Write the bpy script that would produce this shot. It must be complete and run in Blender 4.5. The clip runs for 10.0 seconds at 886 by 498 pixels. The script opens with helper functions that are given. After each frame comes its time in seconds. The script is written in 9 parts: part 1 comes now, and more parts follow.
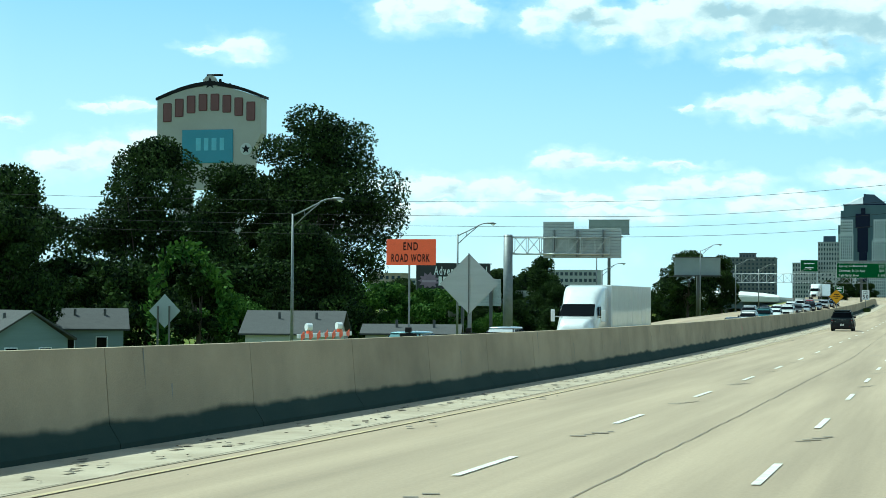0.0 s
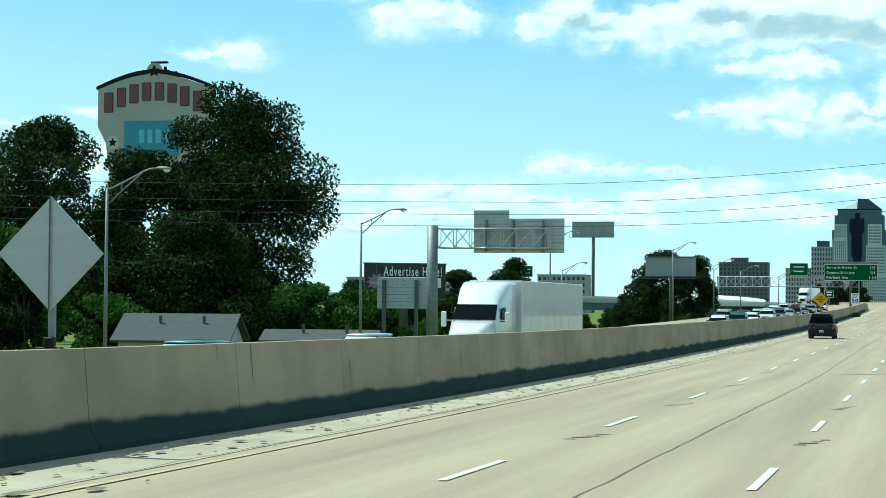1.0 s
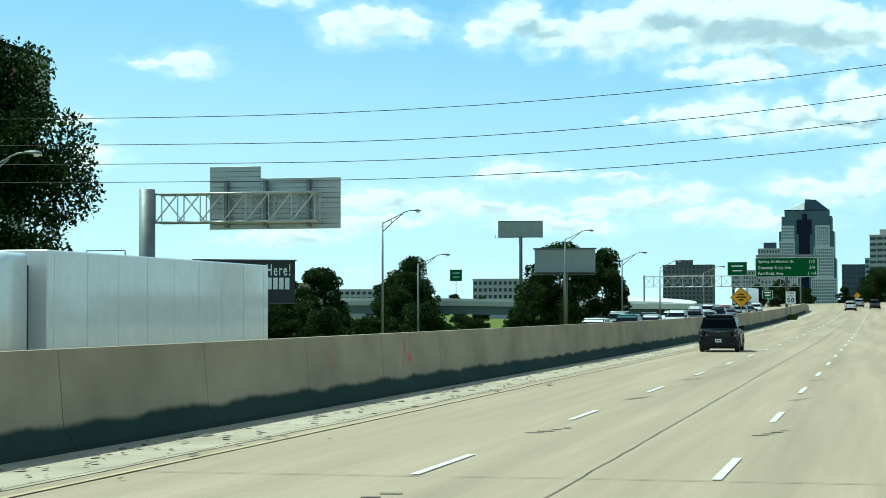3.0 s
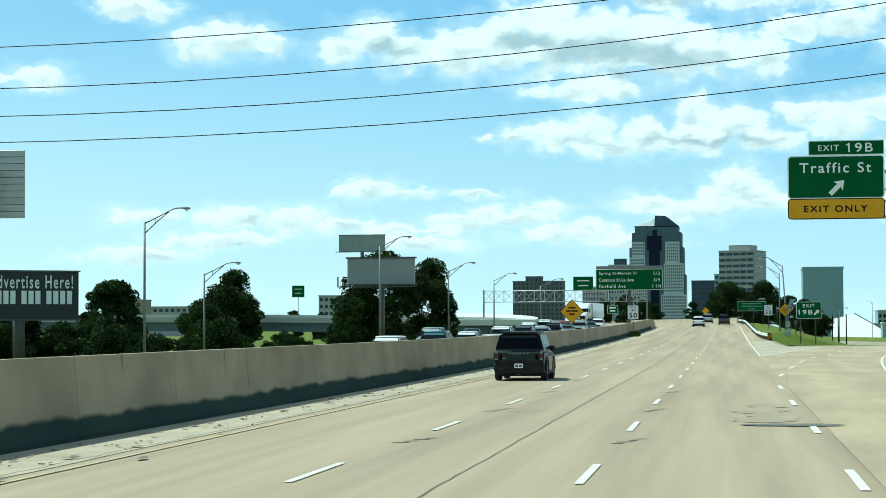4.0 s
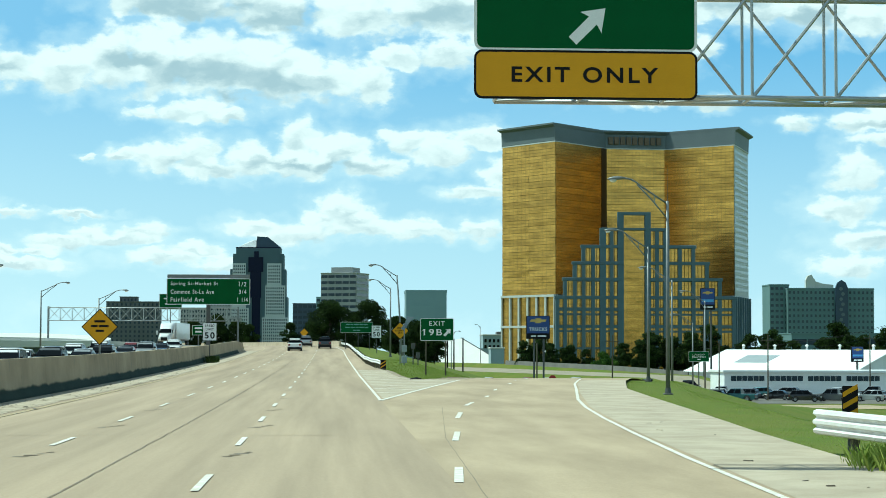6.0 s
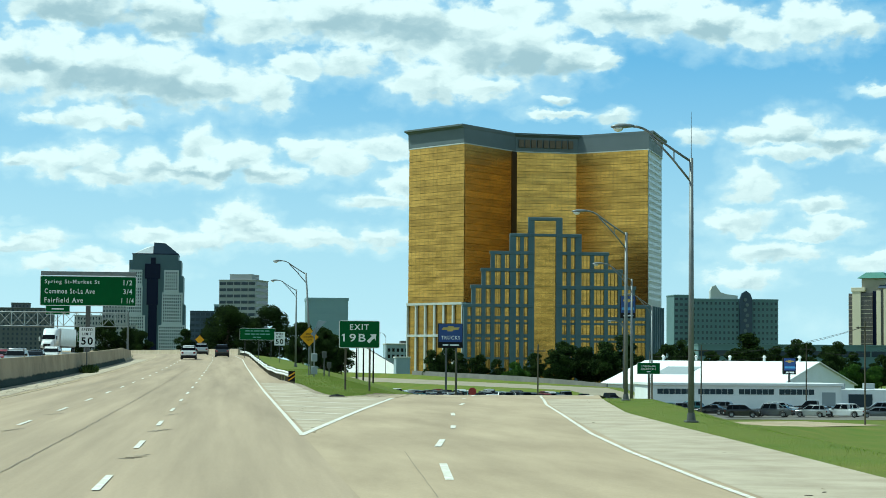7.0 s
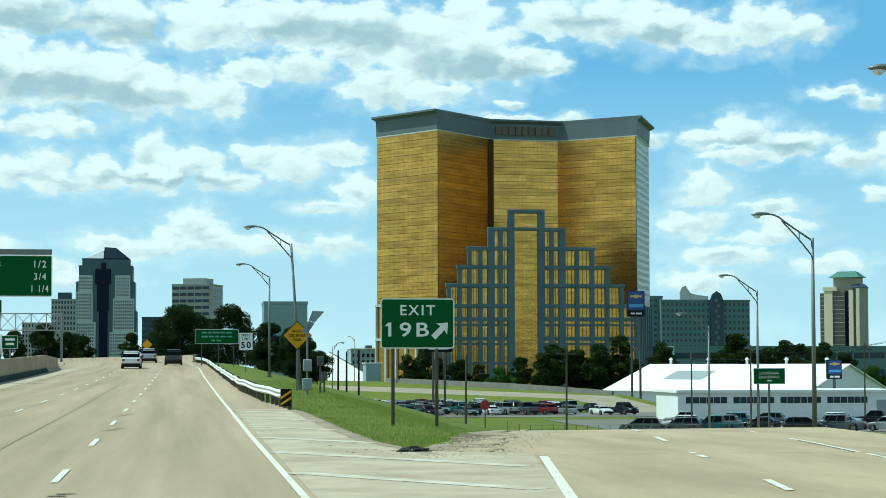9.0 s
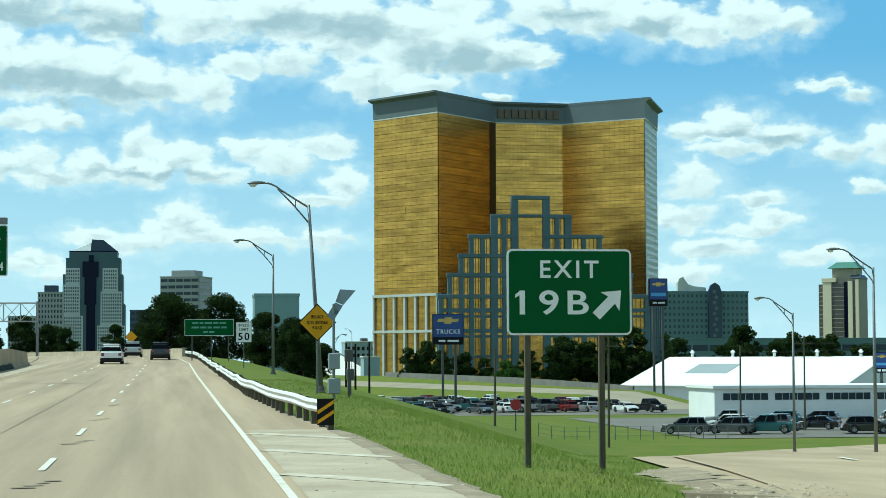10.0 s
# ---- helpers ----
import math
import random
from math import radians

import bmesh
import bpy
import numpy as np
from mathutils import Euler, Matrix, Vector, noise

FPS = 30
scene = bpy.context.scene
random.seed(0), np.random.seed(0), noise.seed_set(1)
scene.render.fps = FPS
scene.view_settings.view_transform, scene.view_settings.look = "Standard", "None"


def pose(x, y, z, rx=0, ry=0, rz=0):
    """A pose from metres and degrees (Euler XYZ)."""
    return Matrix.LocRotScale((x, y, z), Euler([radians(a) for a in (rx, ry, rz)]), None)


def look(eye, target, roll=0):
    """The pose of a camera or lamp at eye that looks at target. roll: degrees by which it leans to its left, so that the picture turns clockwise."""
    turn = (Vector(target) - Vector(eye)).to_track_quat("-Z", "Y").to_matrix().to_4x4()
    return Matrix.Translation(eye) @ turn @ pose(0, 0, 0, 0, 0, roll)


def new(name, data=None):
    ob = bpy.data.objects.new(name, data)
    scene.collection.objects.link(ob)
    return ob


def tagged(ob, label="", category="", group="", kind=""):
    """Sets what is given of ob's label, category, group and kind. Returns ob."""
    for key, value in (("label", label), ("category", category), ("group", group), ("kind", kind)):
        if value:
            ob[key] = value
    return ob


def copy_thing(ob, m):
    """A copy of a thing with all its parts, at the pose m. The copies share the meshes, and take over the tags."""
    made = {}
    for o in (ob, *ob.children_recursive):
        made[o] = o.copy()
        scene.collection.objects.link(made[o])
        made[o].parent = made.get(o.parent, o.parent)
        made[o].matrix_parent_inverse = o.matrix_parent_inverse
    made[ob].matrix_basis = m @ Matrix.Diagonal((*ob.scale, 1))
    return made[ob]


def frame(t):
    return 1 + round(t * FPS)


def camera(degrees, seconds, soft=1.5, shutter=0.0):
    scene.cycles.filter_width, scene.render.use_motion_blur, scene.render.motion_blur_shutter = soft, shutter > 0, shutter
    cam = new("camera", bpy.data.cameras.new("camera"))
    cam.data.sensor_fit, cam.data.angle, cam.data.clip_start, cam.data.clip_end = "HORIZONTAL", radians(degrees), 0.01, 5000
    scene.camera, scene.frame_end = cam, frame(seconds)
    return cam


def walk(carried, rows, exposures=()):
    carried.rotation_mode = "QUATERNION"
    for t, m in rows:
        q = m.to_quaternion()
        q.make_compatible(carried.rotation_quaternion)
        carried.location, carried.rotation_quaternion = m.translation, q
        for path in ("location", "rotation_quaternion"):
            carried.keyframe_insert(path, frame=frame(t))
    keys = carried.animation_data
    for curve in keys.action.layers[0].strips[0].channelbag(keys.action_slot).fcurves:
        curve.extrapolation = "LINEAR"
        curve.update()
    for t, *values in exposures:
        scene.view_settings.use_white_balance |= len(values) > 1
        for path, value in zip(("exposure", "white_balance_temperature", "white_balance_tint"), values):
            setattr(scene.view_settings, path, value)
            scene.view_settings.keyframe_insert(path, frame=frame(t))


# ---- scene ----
cam = camera(26.097, 10.0, soft=0.7)
PATH = [
    (0.0, look((0.000, 0.000, 2.646), (-24.988, 96.794, 5.187), 0.375)),
    (0.5, look((-0.036, 12.617, 2.499), (-24.869, 109.451, 5.064), 0.876)),
    (1.0, look((-0.069, 25.054, 2.371), (-24.815, 121.902, 5.195), 0.470)),
    (1.5, look((-0.100, 37.325, 2.261), (-24.905, 134.158, 5.133), 0.735)),
    (2.0, look((-0.129, 49.447, 2.170), (-24.883, 146.291, 5.080), 0.470)),
    (2.2, look((-0.139, 54.258, 2.139), (-24.759, 151.135, 5.066), 0.450)),
    (3.3, look((-0.188, 80.374, 2.013), (-20.721, 178.182, 5.464), -0.297)),
    (3.5, look((-0.195, 85.068, 1.998), (-19.307, 183.154, 5.724), -0.329)),
    (4.0, look((-0.211, 96.745, 1.973), (-14.984, 195.564, 6.046), -0.269)),
    (4.5, look((-0.223, 108.348, 1.963), (-9.866, 207.782, 6.431), -0.170)),
    (5.0, look((-0.230, 119.894, 1.963), (-4.315, 219.699, 6.691), -0.044)),
    (5.5, look((-0.234, 131.398, 1.963), (1.058, 231.268, 6.887), 0.383)),
    (6.0, look((-0.232, 142.874, 1.963), (5.611, 242.564, 7.237), 0.150)),
    (6.2, look((-0.231, 147.460, 1.963), (7.183, 247.039, 7.368), 0.169)),
    (7.3, look((-0.207, 172.696, 1.978), (11.563, 271.825, 7.887), 0.253)),
    (7.5, look((-0.200, 177.294, 1.985), (11.914, 276.377, 7.965), 0.032)),
    (8.0, look((-0.179, 188.815, 2.007), (12.539, 287.814, 8.126), 0.194)),
    (8.5, look((-0.152, 200.386, 2.037), (13.021, 299.325, 8.173), 0.095)),
    (9.0, look((-0.120, 212.022, 2.074), (13.358, 310.924, 8.144), -0.082)),
    (9.5, look((-0.081, 223.739, 2.120), (13.662, 322.613, 8.036), -0.179)),
    (10.0, look((-0.037, 235.550, 2.175), (14.021, 334.393, 7.880), -0.220)),
]
EXPOSURE = 0.0
walk(cam, PATH, [(0.0, EXPOSURE + 0.22, 5250, -21), (2.2, EXPOSURE + 0.20, 5250, -21), (4.5, EXPOSURE + 0.10, 5400, -19), (6.0, EXPOSURE + 0.06, 5450, -18), (7.5, EXPOSURE - 0.02, 5380, -18), (10.0, EXPOSURE - 0.02, 5380, -18)])

# ---- world, sun ----
SUN_EL, SUN_AZ = 59.0, -74.0   # degrees; azimuth from +y towards +x
sun_data = bpy.data.lights.new("sun", "SUN")
sun_data.energy, sun_data.angle, sun_data.color = 5.0, radians(0.53), (1.0, 0.93, 0.82)
sun = new("sun", sun_data)
sun_way = Vector((math.sin(radians(SUN_AZ)) * math.cos(radians(SUN_EL)), math.cos(radians(SUN_AZ)) * math.cos(radians(SUN_EL)), math.sin(radians(SUN_EL))))
sun.matrix_world = look(sun_way * 300, (0, 0, 0))

world = bpy.data.worlds.new("sky")
scene.world = world
world.use_nodes = True
wn, wl = world.node_tree.nodes, world.node_tree.links
wn.clear()


def wnode(kind, **inputs):
    n = wn.new(kind)
    for k, v in inputs.items():
        n.inputs[int(k[1:])].default_value = v
    return n


def wmath(op, a, b=None, c=None):
    n = wn.new("ShaderNodeMath")
    n.operation = op
    for i, v in enumerate((a, b, c)):
        if v is None:
            continue
        if isinstance(v, (int, float)):
            n.inputs[i].default_value = v
        else:
            wl.new(v, n.inputs[i])
    return n.outputs[0]


sky = wn.new("ShaderNodeTexSky")
sky.sky_type, sky.sun_disc = "NISHITA", False
sky.sun_elevation, sky.sun_rotation = radians(SUN_EL), radians(SUN_AZ)
sky.air_density, sky.dust_density, sky.ozone_density = 1.0, 0.6, 1.4
coord = wn.new("ShaderNodeTexCoord")
sep = wn.new("ShaderNodeSeparateXYZ")
wl.new(coord.outputs["Generated"], sep.inputs[0])
az = wmath("MULTIPLY", wmath("ARCTAN2", sep.outputs[0], sep.outputs[1]), 57.2958)
el = wmath("MULTIPLY", wmath("ARCSINE", sep.outputs[2]), 57.2958)
comb = wn.new("ShaderNodeCombineXYZ")
wl.new(az, comb.inputs[0])
wl.new(el, comb.inputs[1])
sky_place = comb.outputs[0]
# cumulus puffs, bank by bank: azimuth, elevation, half width, half height in degrees
WISPS = [(-15.9, 8.45, 0.75, 0.53), (-14.8, 8.55, 0.83, 0.47), (-13.7, 8.55, 0.58, 0.43), (-20.3, 7.39, 0.8, 0.33), (-21.7, 7.41, 0.63, 0.15), (-23.7, 5.62, 0.75, 0.15),
    (-24.6, 5.51, 0.67, 0.1), (-24.5, 4.25, 1, 0.43), (-25.8, 3.99, 1, 0.33), (-23.3, 4.57, 0.67, 0.3), (-27.3, 5.08, 0.5, 0.13), (-10.7, 4.1, 0.92, 0.27),
    (-11.5, 4.06, 0.4, 0.25), (-9.6, 3.98, 0.83, 0.12), (-14.8, 3.3, 1, 0.33), (-13, 3.23, 0.97, 0.38), (-11.5, 3.06, 0.7, 0.28), (-10, 2.9, 0.83, 0.18),
    (-8.8, 2.94, 0.67, 0.15), (-7, 3.44, 0.83, 0.28), (-5.6, 3.52, 0.92, 0.22), (-7.5, 3.99, 0.83, 0.1), (-17.7, 9.45, 1.17, 0.33)]
BANK = [(-11.7, 8.2, 0.7, 0.43), (-10.5, 8.55, 0.87, 0.53), (-9.3, 8.18, 0.92, 0.5), (-8, 8.18, 1, 0.7), (-6.6, 8.57, 1, 0.87), (-5.2, 8.57, 1.33, 1.03),
    (-3.5, 8.39, 1.5, 0.97), (-1.8, 8.29, 1.5, 0.97), (-0.2, 8.1, 1.33, 0.7), (1.2, 7.99, 0.73, 0.63), (-4.2, 7.1, 1.03, 0.33), (-5.6, 7.06, 0.63, 0.23),
    (-3, 6.93, 0.67, 0.22), (-4.9, 10.25, 1.83, 0.6), (-1.8, 10.15, 1.33, 0.75)]
TOWERING = [(0.8, 10.1, 1.66, 0.83), (3, 10.14, 1.83, 0.87), (5.2, 9.84, 1.83, 1.03), (7.2, 9.52, 1.5, 1.3), (8.9, 9.4, 1.13, 1.13), (10.2, 9.06, 0.97, 0.6),
    (11.2, 8.84, 0.43, 0.25), (5.9, 8.38, 1.13, 0.63), (7.6, 8.12, 1, 0.37), (3.5, 8.86, 1.17, 0.47), (9.7, 7.79, 0.43, 0.15), (8.4, 10.47, 0.87, 0.7), (2, 8.71, 1, 0.3),
    (11, 10.34, 1, 0.58), (12.7, 10.24, 1.33, 0.67), (14.4, 10.05, 1.33, 0.67), (15.9, 9.69, 1, 0.5), (17.4, 9.98, 1.33, 0.67), (18.7, 9.94, 0.7, 0.43),
    (19.5, 8.03, 0.77, 0.18), (20.3, 7.76, 0.5, 0.2)]
MIDDLE = [(-6.2, 5.68, 0.53, 0.28), (-5.1, 5.67, 0.92, 0.4), (-4, 5.87, 0.8, 0.5), (-3.6, 5.34, 1, 0.25), (-2.5, 5.64, 0.83, 0.47), (-1, 6.23, 0.7, 0.6),
    (-0.9, 5.56, 1.5, 0.37), (0.3, 5.95, 0.83, 0.57), (1.2, 5.46, 1, 0.33), (2.2, 6.27, 0.7, 0.37), (3.2, 6, 1, 0.5), (4.7, 6.39, 0.75, 0.37), (-7.2, 5.71, 0.3, 0.08),
    (0.3, 4.15, 0.7, 0.57), (0.9, 3.86, 0.57, 0.37), (-0.4, 3.87, 0.47, 0.33), (4.5, 6.35, 0.87, 0.33), (5.2, 5.17, 0.67, 0.53), (4.4, 4.76, 0.97, 0.22)]
LOW_ROW = [(-17.3, 3.3, 1.17, 0.25), (-14.7, 3.44, 0.8, 0.25), (-12.9, 3.33, 0.92, 0.33), (-11.4, 3.05, 1, 0.23), (-8, 3.23, 1.08, 0.22), (-6.3, 3.34, 1.25, 0.25),
    (-4.9, 2.71, 1.5, 0.23), (-2.9, 2.57, 1.33, 0.27), (-9.3, 2.55, 1.66, 0.22), (-15.3, 2.62, 1.66, 0.23), (-17.6, 2.19, 1.5, 0.23), (-2.3, 3.66, 1, 0.27),
    (-1, 3.43, 1, 0.33), (0.8, 3.62, 1.17, 0.33), (2.7, 3.63, 1.17, 0.3), (4.5, 3.65, 1, 0.3), (-4.1, 2.95, 1, 0.22)]
RIGHT_ROW = [(16.8, 6.93, 0.87, 0.53), (15.8, 6.67, 0.83, 0.37), (18.1, 6.53, 1.1, 0.37), (16.7, 6.15, 1.17, 0.23), (21.1, 6.21, 0.5, 0.57), (19.9, 6.12, 0.97, 0.37),
    (17.5, 4.59, 0.97, 0.25), (17.9, 4.04, 0.8, 0.28), (17.3, 3.8, 1.26, 0.2), (19.2, 2.98, 1, 0.27), (15.6, 5.25, 0.77, 0.6), (15.1, 4.16, 0.97, 0.43),
    (16.3, 3.22, 1.41, 0.33), (20.7, 4.98, 0.63, 0.18), (15.3, 2.53, 1, 0.33), (11.5, 7.29, 0.55, 0.22), (9.8, 7.33, 0.93, 0.12), (13.9, 6.72, 0.7, 0.23)]
GREY_BELLIES = [(-10, 8.36, 0.83, 0.27), (-5.9, 8.52, 1, 0.3), (-3.9, 8.31, 1.83, 0.47), (-1.9, 7.92, 1.75, 0.33), (-3, 7.46, 1.33, 0.17), (-1.5, 5.56, 1, 0.18),
    (-3.9, 5.48, 0.67, 0.15), (0.3, 5.48, 1, 0.18), (0.5, 3.79, 0.6, 0.15), (-4, 9.93, 1.91, 0.4), (-1.8, 9.86, 1.17, 0.3), (-4.9, 10.25, 1.83, 0.53), (-2.6, 10.33, 1, 0.37),
    (4.3, 9.99, 2.25, 0.43), (6.2, 9.73, 1.33, 0.37), (8.6, 8.9, 1.5, 0.47), (10, 8.73, 0.92, 0.25), (14.4, 9.85, 1.33, 0.27), (12, 10.22, 0.83, 0.22), (18, 6.46, 1.17, 0.2),
    (16.9, 6.58, 1, 0.17), (-9.8, 8.27, 0.67, 0.25)]


def wvec(op, a, b):
    n = wn.new("ShaderNodeVectorMath")
    n.operation = op
    wl.new(a, n.inputs[0])
    if isinstance(b, tuple):
        n.inputs[1].default_value = b
    else:
        wl.new(b, n.inputs[1])
    return n.outputs[0]


# ragged billowing outlines: the place is warped by noise before the cloud bodies are laid out
warp1 = wnode("ShaderNodeTexNoise", _2=0.9, _3=2.0, _4=0.5)
warp2 = wnode("ShaderNodeTexNoise", _2=2.4, _3=4.0, _4=0.55)
for wp in (warp1, warp2):
    wl.new(wvec("MULTIPLY", sky_place, (0.7, 1.25, 1)), wp.inputs["Vector"])
bent = wvec("ADD", sky_place, wvec("MULTIPLY", wvec("SUBTRACT", warp1.outputs["Color"], (0.5, 0.5, 0.5)), (1.0, 0.55, 0)))
bent = wvec("ADD", bent, wvec("MULTIPLY", wvec("SUBTRACT", warp2.outputs["Color"], (0.5, 0.5, 0.5)), (0.8, 0.55, 0)))


def wlen(place, a, e, wa, we):
    """How far a place of the sky lies from a puff's middle, in puff radii."""
    n = wn.new("ShaderNodeVectorMath")
    n.operation = "MULTIPLY_ADD"
    wl.new(place, n.inputs[0])
    n.inputs[1].default_value, n.inputs[2].default_value = (1 / wa, 1 / we, 0), (-a / wa, -e / we, 0)
    d = wn.new("ShaderNodeVectorMath")
    d.operation = "LENGTH"
    wl.new(n.outputs[0], d.inputs[0])
    return d.outputs["Value"]


def gathered(place, puffs, up=0.0, left=0.0):
    """One body of many puffs: above nought inside."""
    near = None
    for a, e, wa, we in puffs:
        v = wlen(place, a - left * wa, e + up * we, wa, we)
        near = v if near is None else wmath("SMOOTH_MIN", near, v, 0.22)
    return wmath("SUBTRACT", 1.0, near)


PUFFS = WISPS + BANK + TOWERING + MIDDLE + LOW_ROW + RIGHT_ROW
dens = gathered(bent, PUFFS)
lift = gathered(bent, PUFFS, 0.45, 0.12)
belly = gathered(bent, GREY_BELLIES)
stretch = wvec("MULTIPLY", sky_place, (0.95, 1.25, 1))
fine = wnode("ShaderNodeTexNoise", _2=1.7, _3=8.0, _4=0.56)
wl.new(stretch, fine.inputs["Vector"])
broad = wnode("ShaderNodeTexNoise", _2=0.42, _3=6.0, _4=0.55)
wl.new(stretch, broad.inputs["Vector"])
body = wmath("MULTIPLY_ADD", wmath("SUBTRACT", fine.outputs[0], 0.5), 1.05, dens)
# rounded heads at the rims
heads = wn.new("ShaderNodeTexVoronoi")
heads.feature = "SMOOTH_F1"
heads.inputs["Scale"].default_value, heads.inputs["Smoothness"].default_value = 1.9, 0.3
wl.new(wvec("MULTIPLY", bent, (0.85, 1.15, 1)), heads.inputs["Vector"])
body = wmath("MULTIPLY_ADD", wmath("SUBTRACT", 0.42, heads.outputs["Distance"]), 0.55, body)
# higher up, and low over the horizon, clouds come by chance
high = wmath("MULTIPLY", wmath("SUBTRACT", broad.outputs[0], 0.67), 3.0)
above = wn.new("ShaderNodeMapRange")
above.inputs[1].default_value, above.inputs[2].default_value = 11.0, 14.0
wl.new(el, above.inputs[0])
low = wn.new("ShaderNodeMapRange")
low.inputs[1].default_value, low.inputs[2].default_value = 3.6, 1.0
wl.new(el, low.inputs[0])
away = wn.new("ShaderNodeMapRange")     # and all round beside and behind
away.inputs[1].default_value, away.inputs[2].default_value, away.inputs[4].default_value = 27.0, 38.0, 1.07
wl.new(wmath("ABSOLUTE", az), away.inputs[0])
chance = wmath("MULTIPLY_ADD", wmath("MAXIMUM", away.outputs[0], wmath("MAXIMUM", above.outputs[0], low.outputs[0])), 2.2, wmath("ADD", high, -2.35))
body = wmath("MAXIMUM", body, chance)
cover = wn.new("ShaderNodeMapRange")
cover.interpolation_type = "SMOOTHSTEP"
cover.inputs[1].default_value, cover.inputs[2].default_value = -0.24, 0.22
wl.new(body, cover.inputs[0])
veil = wn.new("ShaderNodeMapRange")     # thin white film round the puffs
veil.interpolation_type = "SMOOTHSTEP"
veil.inputs[1].default_value, veil.inputs[2].default_value, veil.inputs[4].default_value = -1.1, 0.1, 0.34
wl.new(wmath("MULTIPLY_ADD", wmath("SUBTRACT", broad.outputs[0], 0.5), 1.6, body), veil.inputs[0])
core = wn.new("ShaderNodeMapRange")
core.interpolation_type = "SMOOTHSTEP"
core.inputs[1].default_value, core.inputs[2].default_value = -0.12, 1.35
under = wmath("SUBTRACT", dens, lift)
under = wmath("ADD", under, wmath("MULTIPLY", wmath("MAXIMUM", wmath("ADD", belly, 0.35), 0.0), 0.8))
under = wmath("ADD", under, wmath("MULTIPLY", wmath("SUBTRACT", heads.outputs["Distance"], 0.42), 0.35))
# billows: each puff is bright towards the sun and grey away from it
relief = []
for shift in ((0.0, 0.0, 0.0), (-0.16, 0.24, 0.0)):
    nz = wnode("ShaderNodeTexNoise", _2=1.5, _3=4.0, _4=0.5)
    wl.new(wvec("ADD", wvec("MULTIPLY", bent, (0.7, 1.2, 1)), shift), nz.inputs["Vector"])
    relief.append(nz.outputs[0])
under = wmath("MULTIPLY_ADD", wmath("SUBTRACT", relief[1], relief[0]), 1.3, under)
wl.new(under, core.inputs[0])
puff = wn.new("ShaderNodeMix")
puff.data_type = "RGBA"
puff.inputs[6].default_value, puff.inputs[7].default_value = (12.2, 11.8, 11.5, 1), (6.1, 7.0, 7.6, 1)
wl.new(core.outputs[0], puff.inputs[0])
haze = wn.new("ShaderNodeMix")     # hazy blue of a humid day
haze.data_type = "RGBA"
haze.inputs[7].default_value = (9.4, 10.8, 11.3, 1)
hz = wn.new("ShaderNodeMapRange")
hz.inputs[1].default_value, hz.inputs[2].default_value, hz.inputs[3].default_value, hz.inputs[4].default_value = 0.0, 9.0, 0.92, 0.10
wl.new(el, hz.inputs[0])
glow = wn.new("ShaderNodeMapRange")     # brighter haze on the sun's side
glow.interpolation_type = "SMOOTHSTEP"
glow.inputs[1].default_value, glow.inputs[2].default_value, glow.inputs[3].default_value, glow.inputs[4].default_value = 88.0, 34.0, -0.06, 0.26
wl.new(wmath("ABSOLUTE", wmath("WRAP", wmath("SUBTRACT", az, SUN_AZ), 180.0, -180.0)), glow.inputs[0])
side = wn.new("ShaderNodeMapRange")     # a deeper band of haze beside and behind
side.inputs[1].default_value, side.inputs[2].default_value, side.inputs[3].default_value, side.inputs[4].default_value = 6.0, 22.0, 0.5, 0.0
wl.new(el, side.inputs[0])
thick = wmath("MULTIPLY_ADD", side.outputs[0], away.outputs[0], wmath("ADD", hz.outputs[0], glow.outputs[0]))
wl.new(wmath("MAXIMUM", wmath("MINIMUM", thick, 0.95), 0.0), haze.inputs[0])
blue = wn.new("ShaderNodeMix")
blue.data_type = "RGBA"
blue.inputs[7].default_value = (2.6, 6.6, 11.4, 1)
bz = wn.new("ShaderNodeMapRange")     # the deep zenith is left to the sky model
bz.inputs[1].default_value, bz.inputs[2].default_value, bz.inputs[3].default_value, bz.inputs[4].default_value = 10.0, 35.0, 0.6, 0.0
wl.new(el, bz.inputs[0])
wl.new(bz.outputs[0], blue.inputs[0])
wl.new(sky.outputs[0], blue.inputs[6])
wl.new(blue.outputs[2], haze.inputs[6])
mix = wn.new("ShaderNodeMix")
mix.data_type = "RGBA"
wl.new(cover.outputs[0], mix.inputs[0])
film = wn.new("ShaderNodeMix")
film.data_type = "RGBA"
film.inputs[7].default_value = (11.6, 11.9, 11.8, 1)
wl.new(veil.outputs[0], film.inputs[0])
wl.new(haze.outputs[2], film.inputs[6])
wl.new(film.outputs[2], mix.inputs[6])
wl.new(puff.outputs[2], mix.inputs[7])
back = wn.new("ShaderNodeBackground")
back.inputs[1].default_value = 0.081
wl.new(mix.outputs[2], back.inputs[0])
wout = wn.new("ShaderNodeOutputWorld")
wl.new(back.outputs[0], wout.inputs[0])

# ---- materials ----


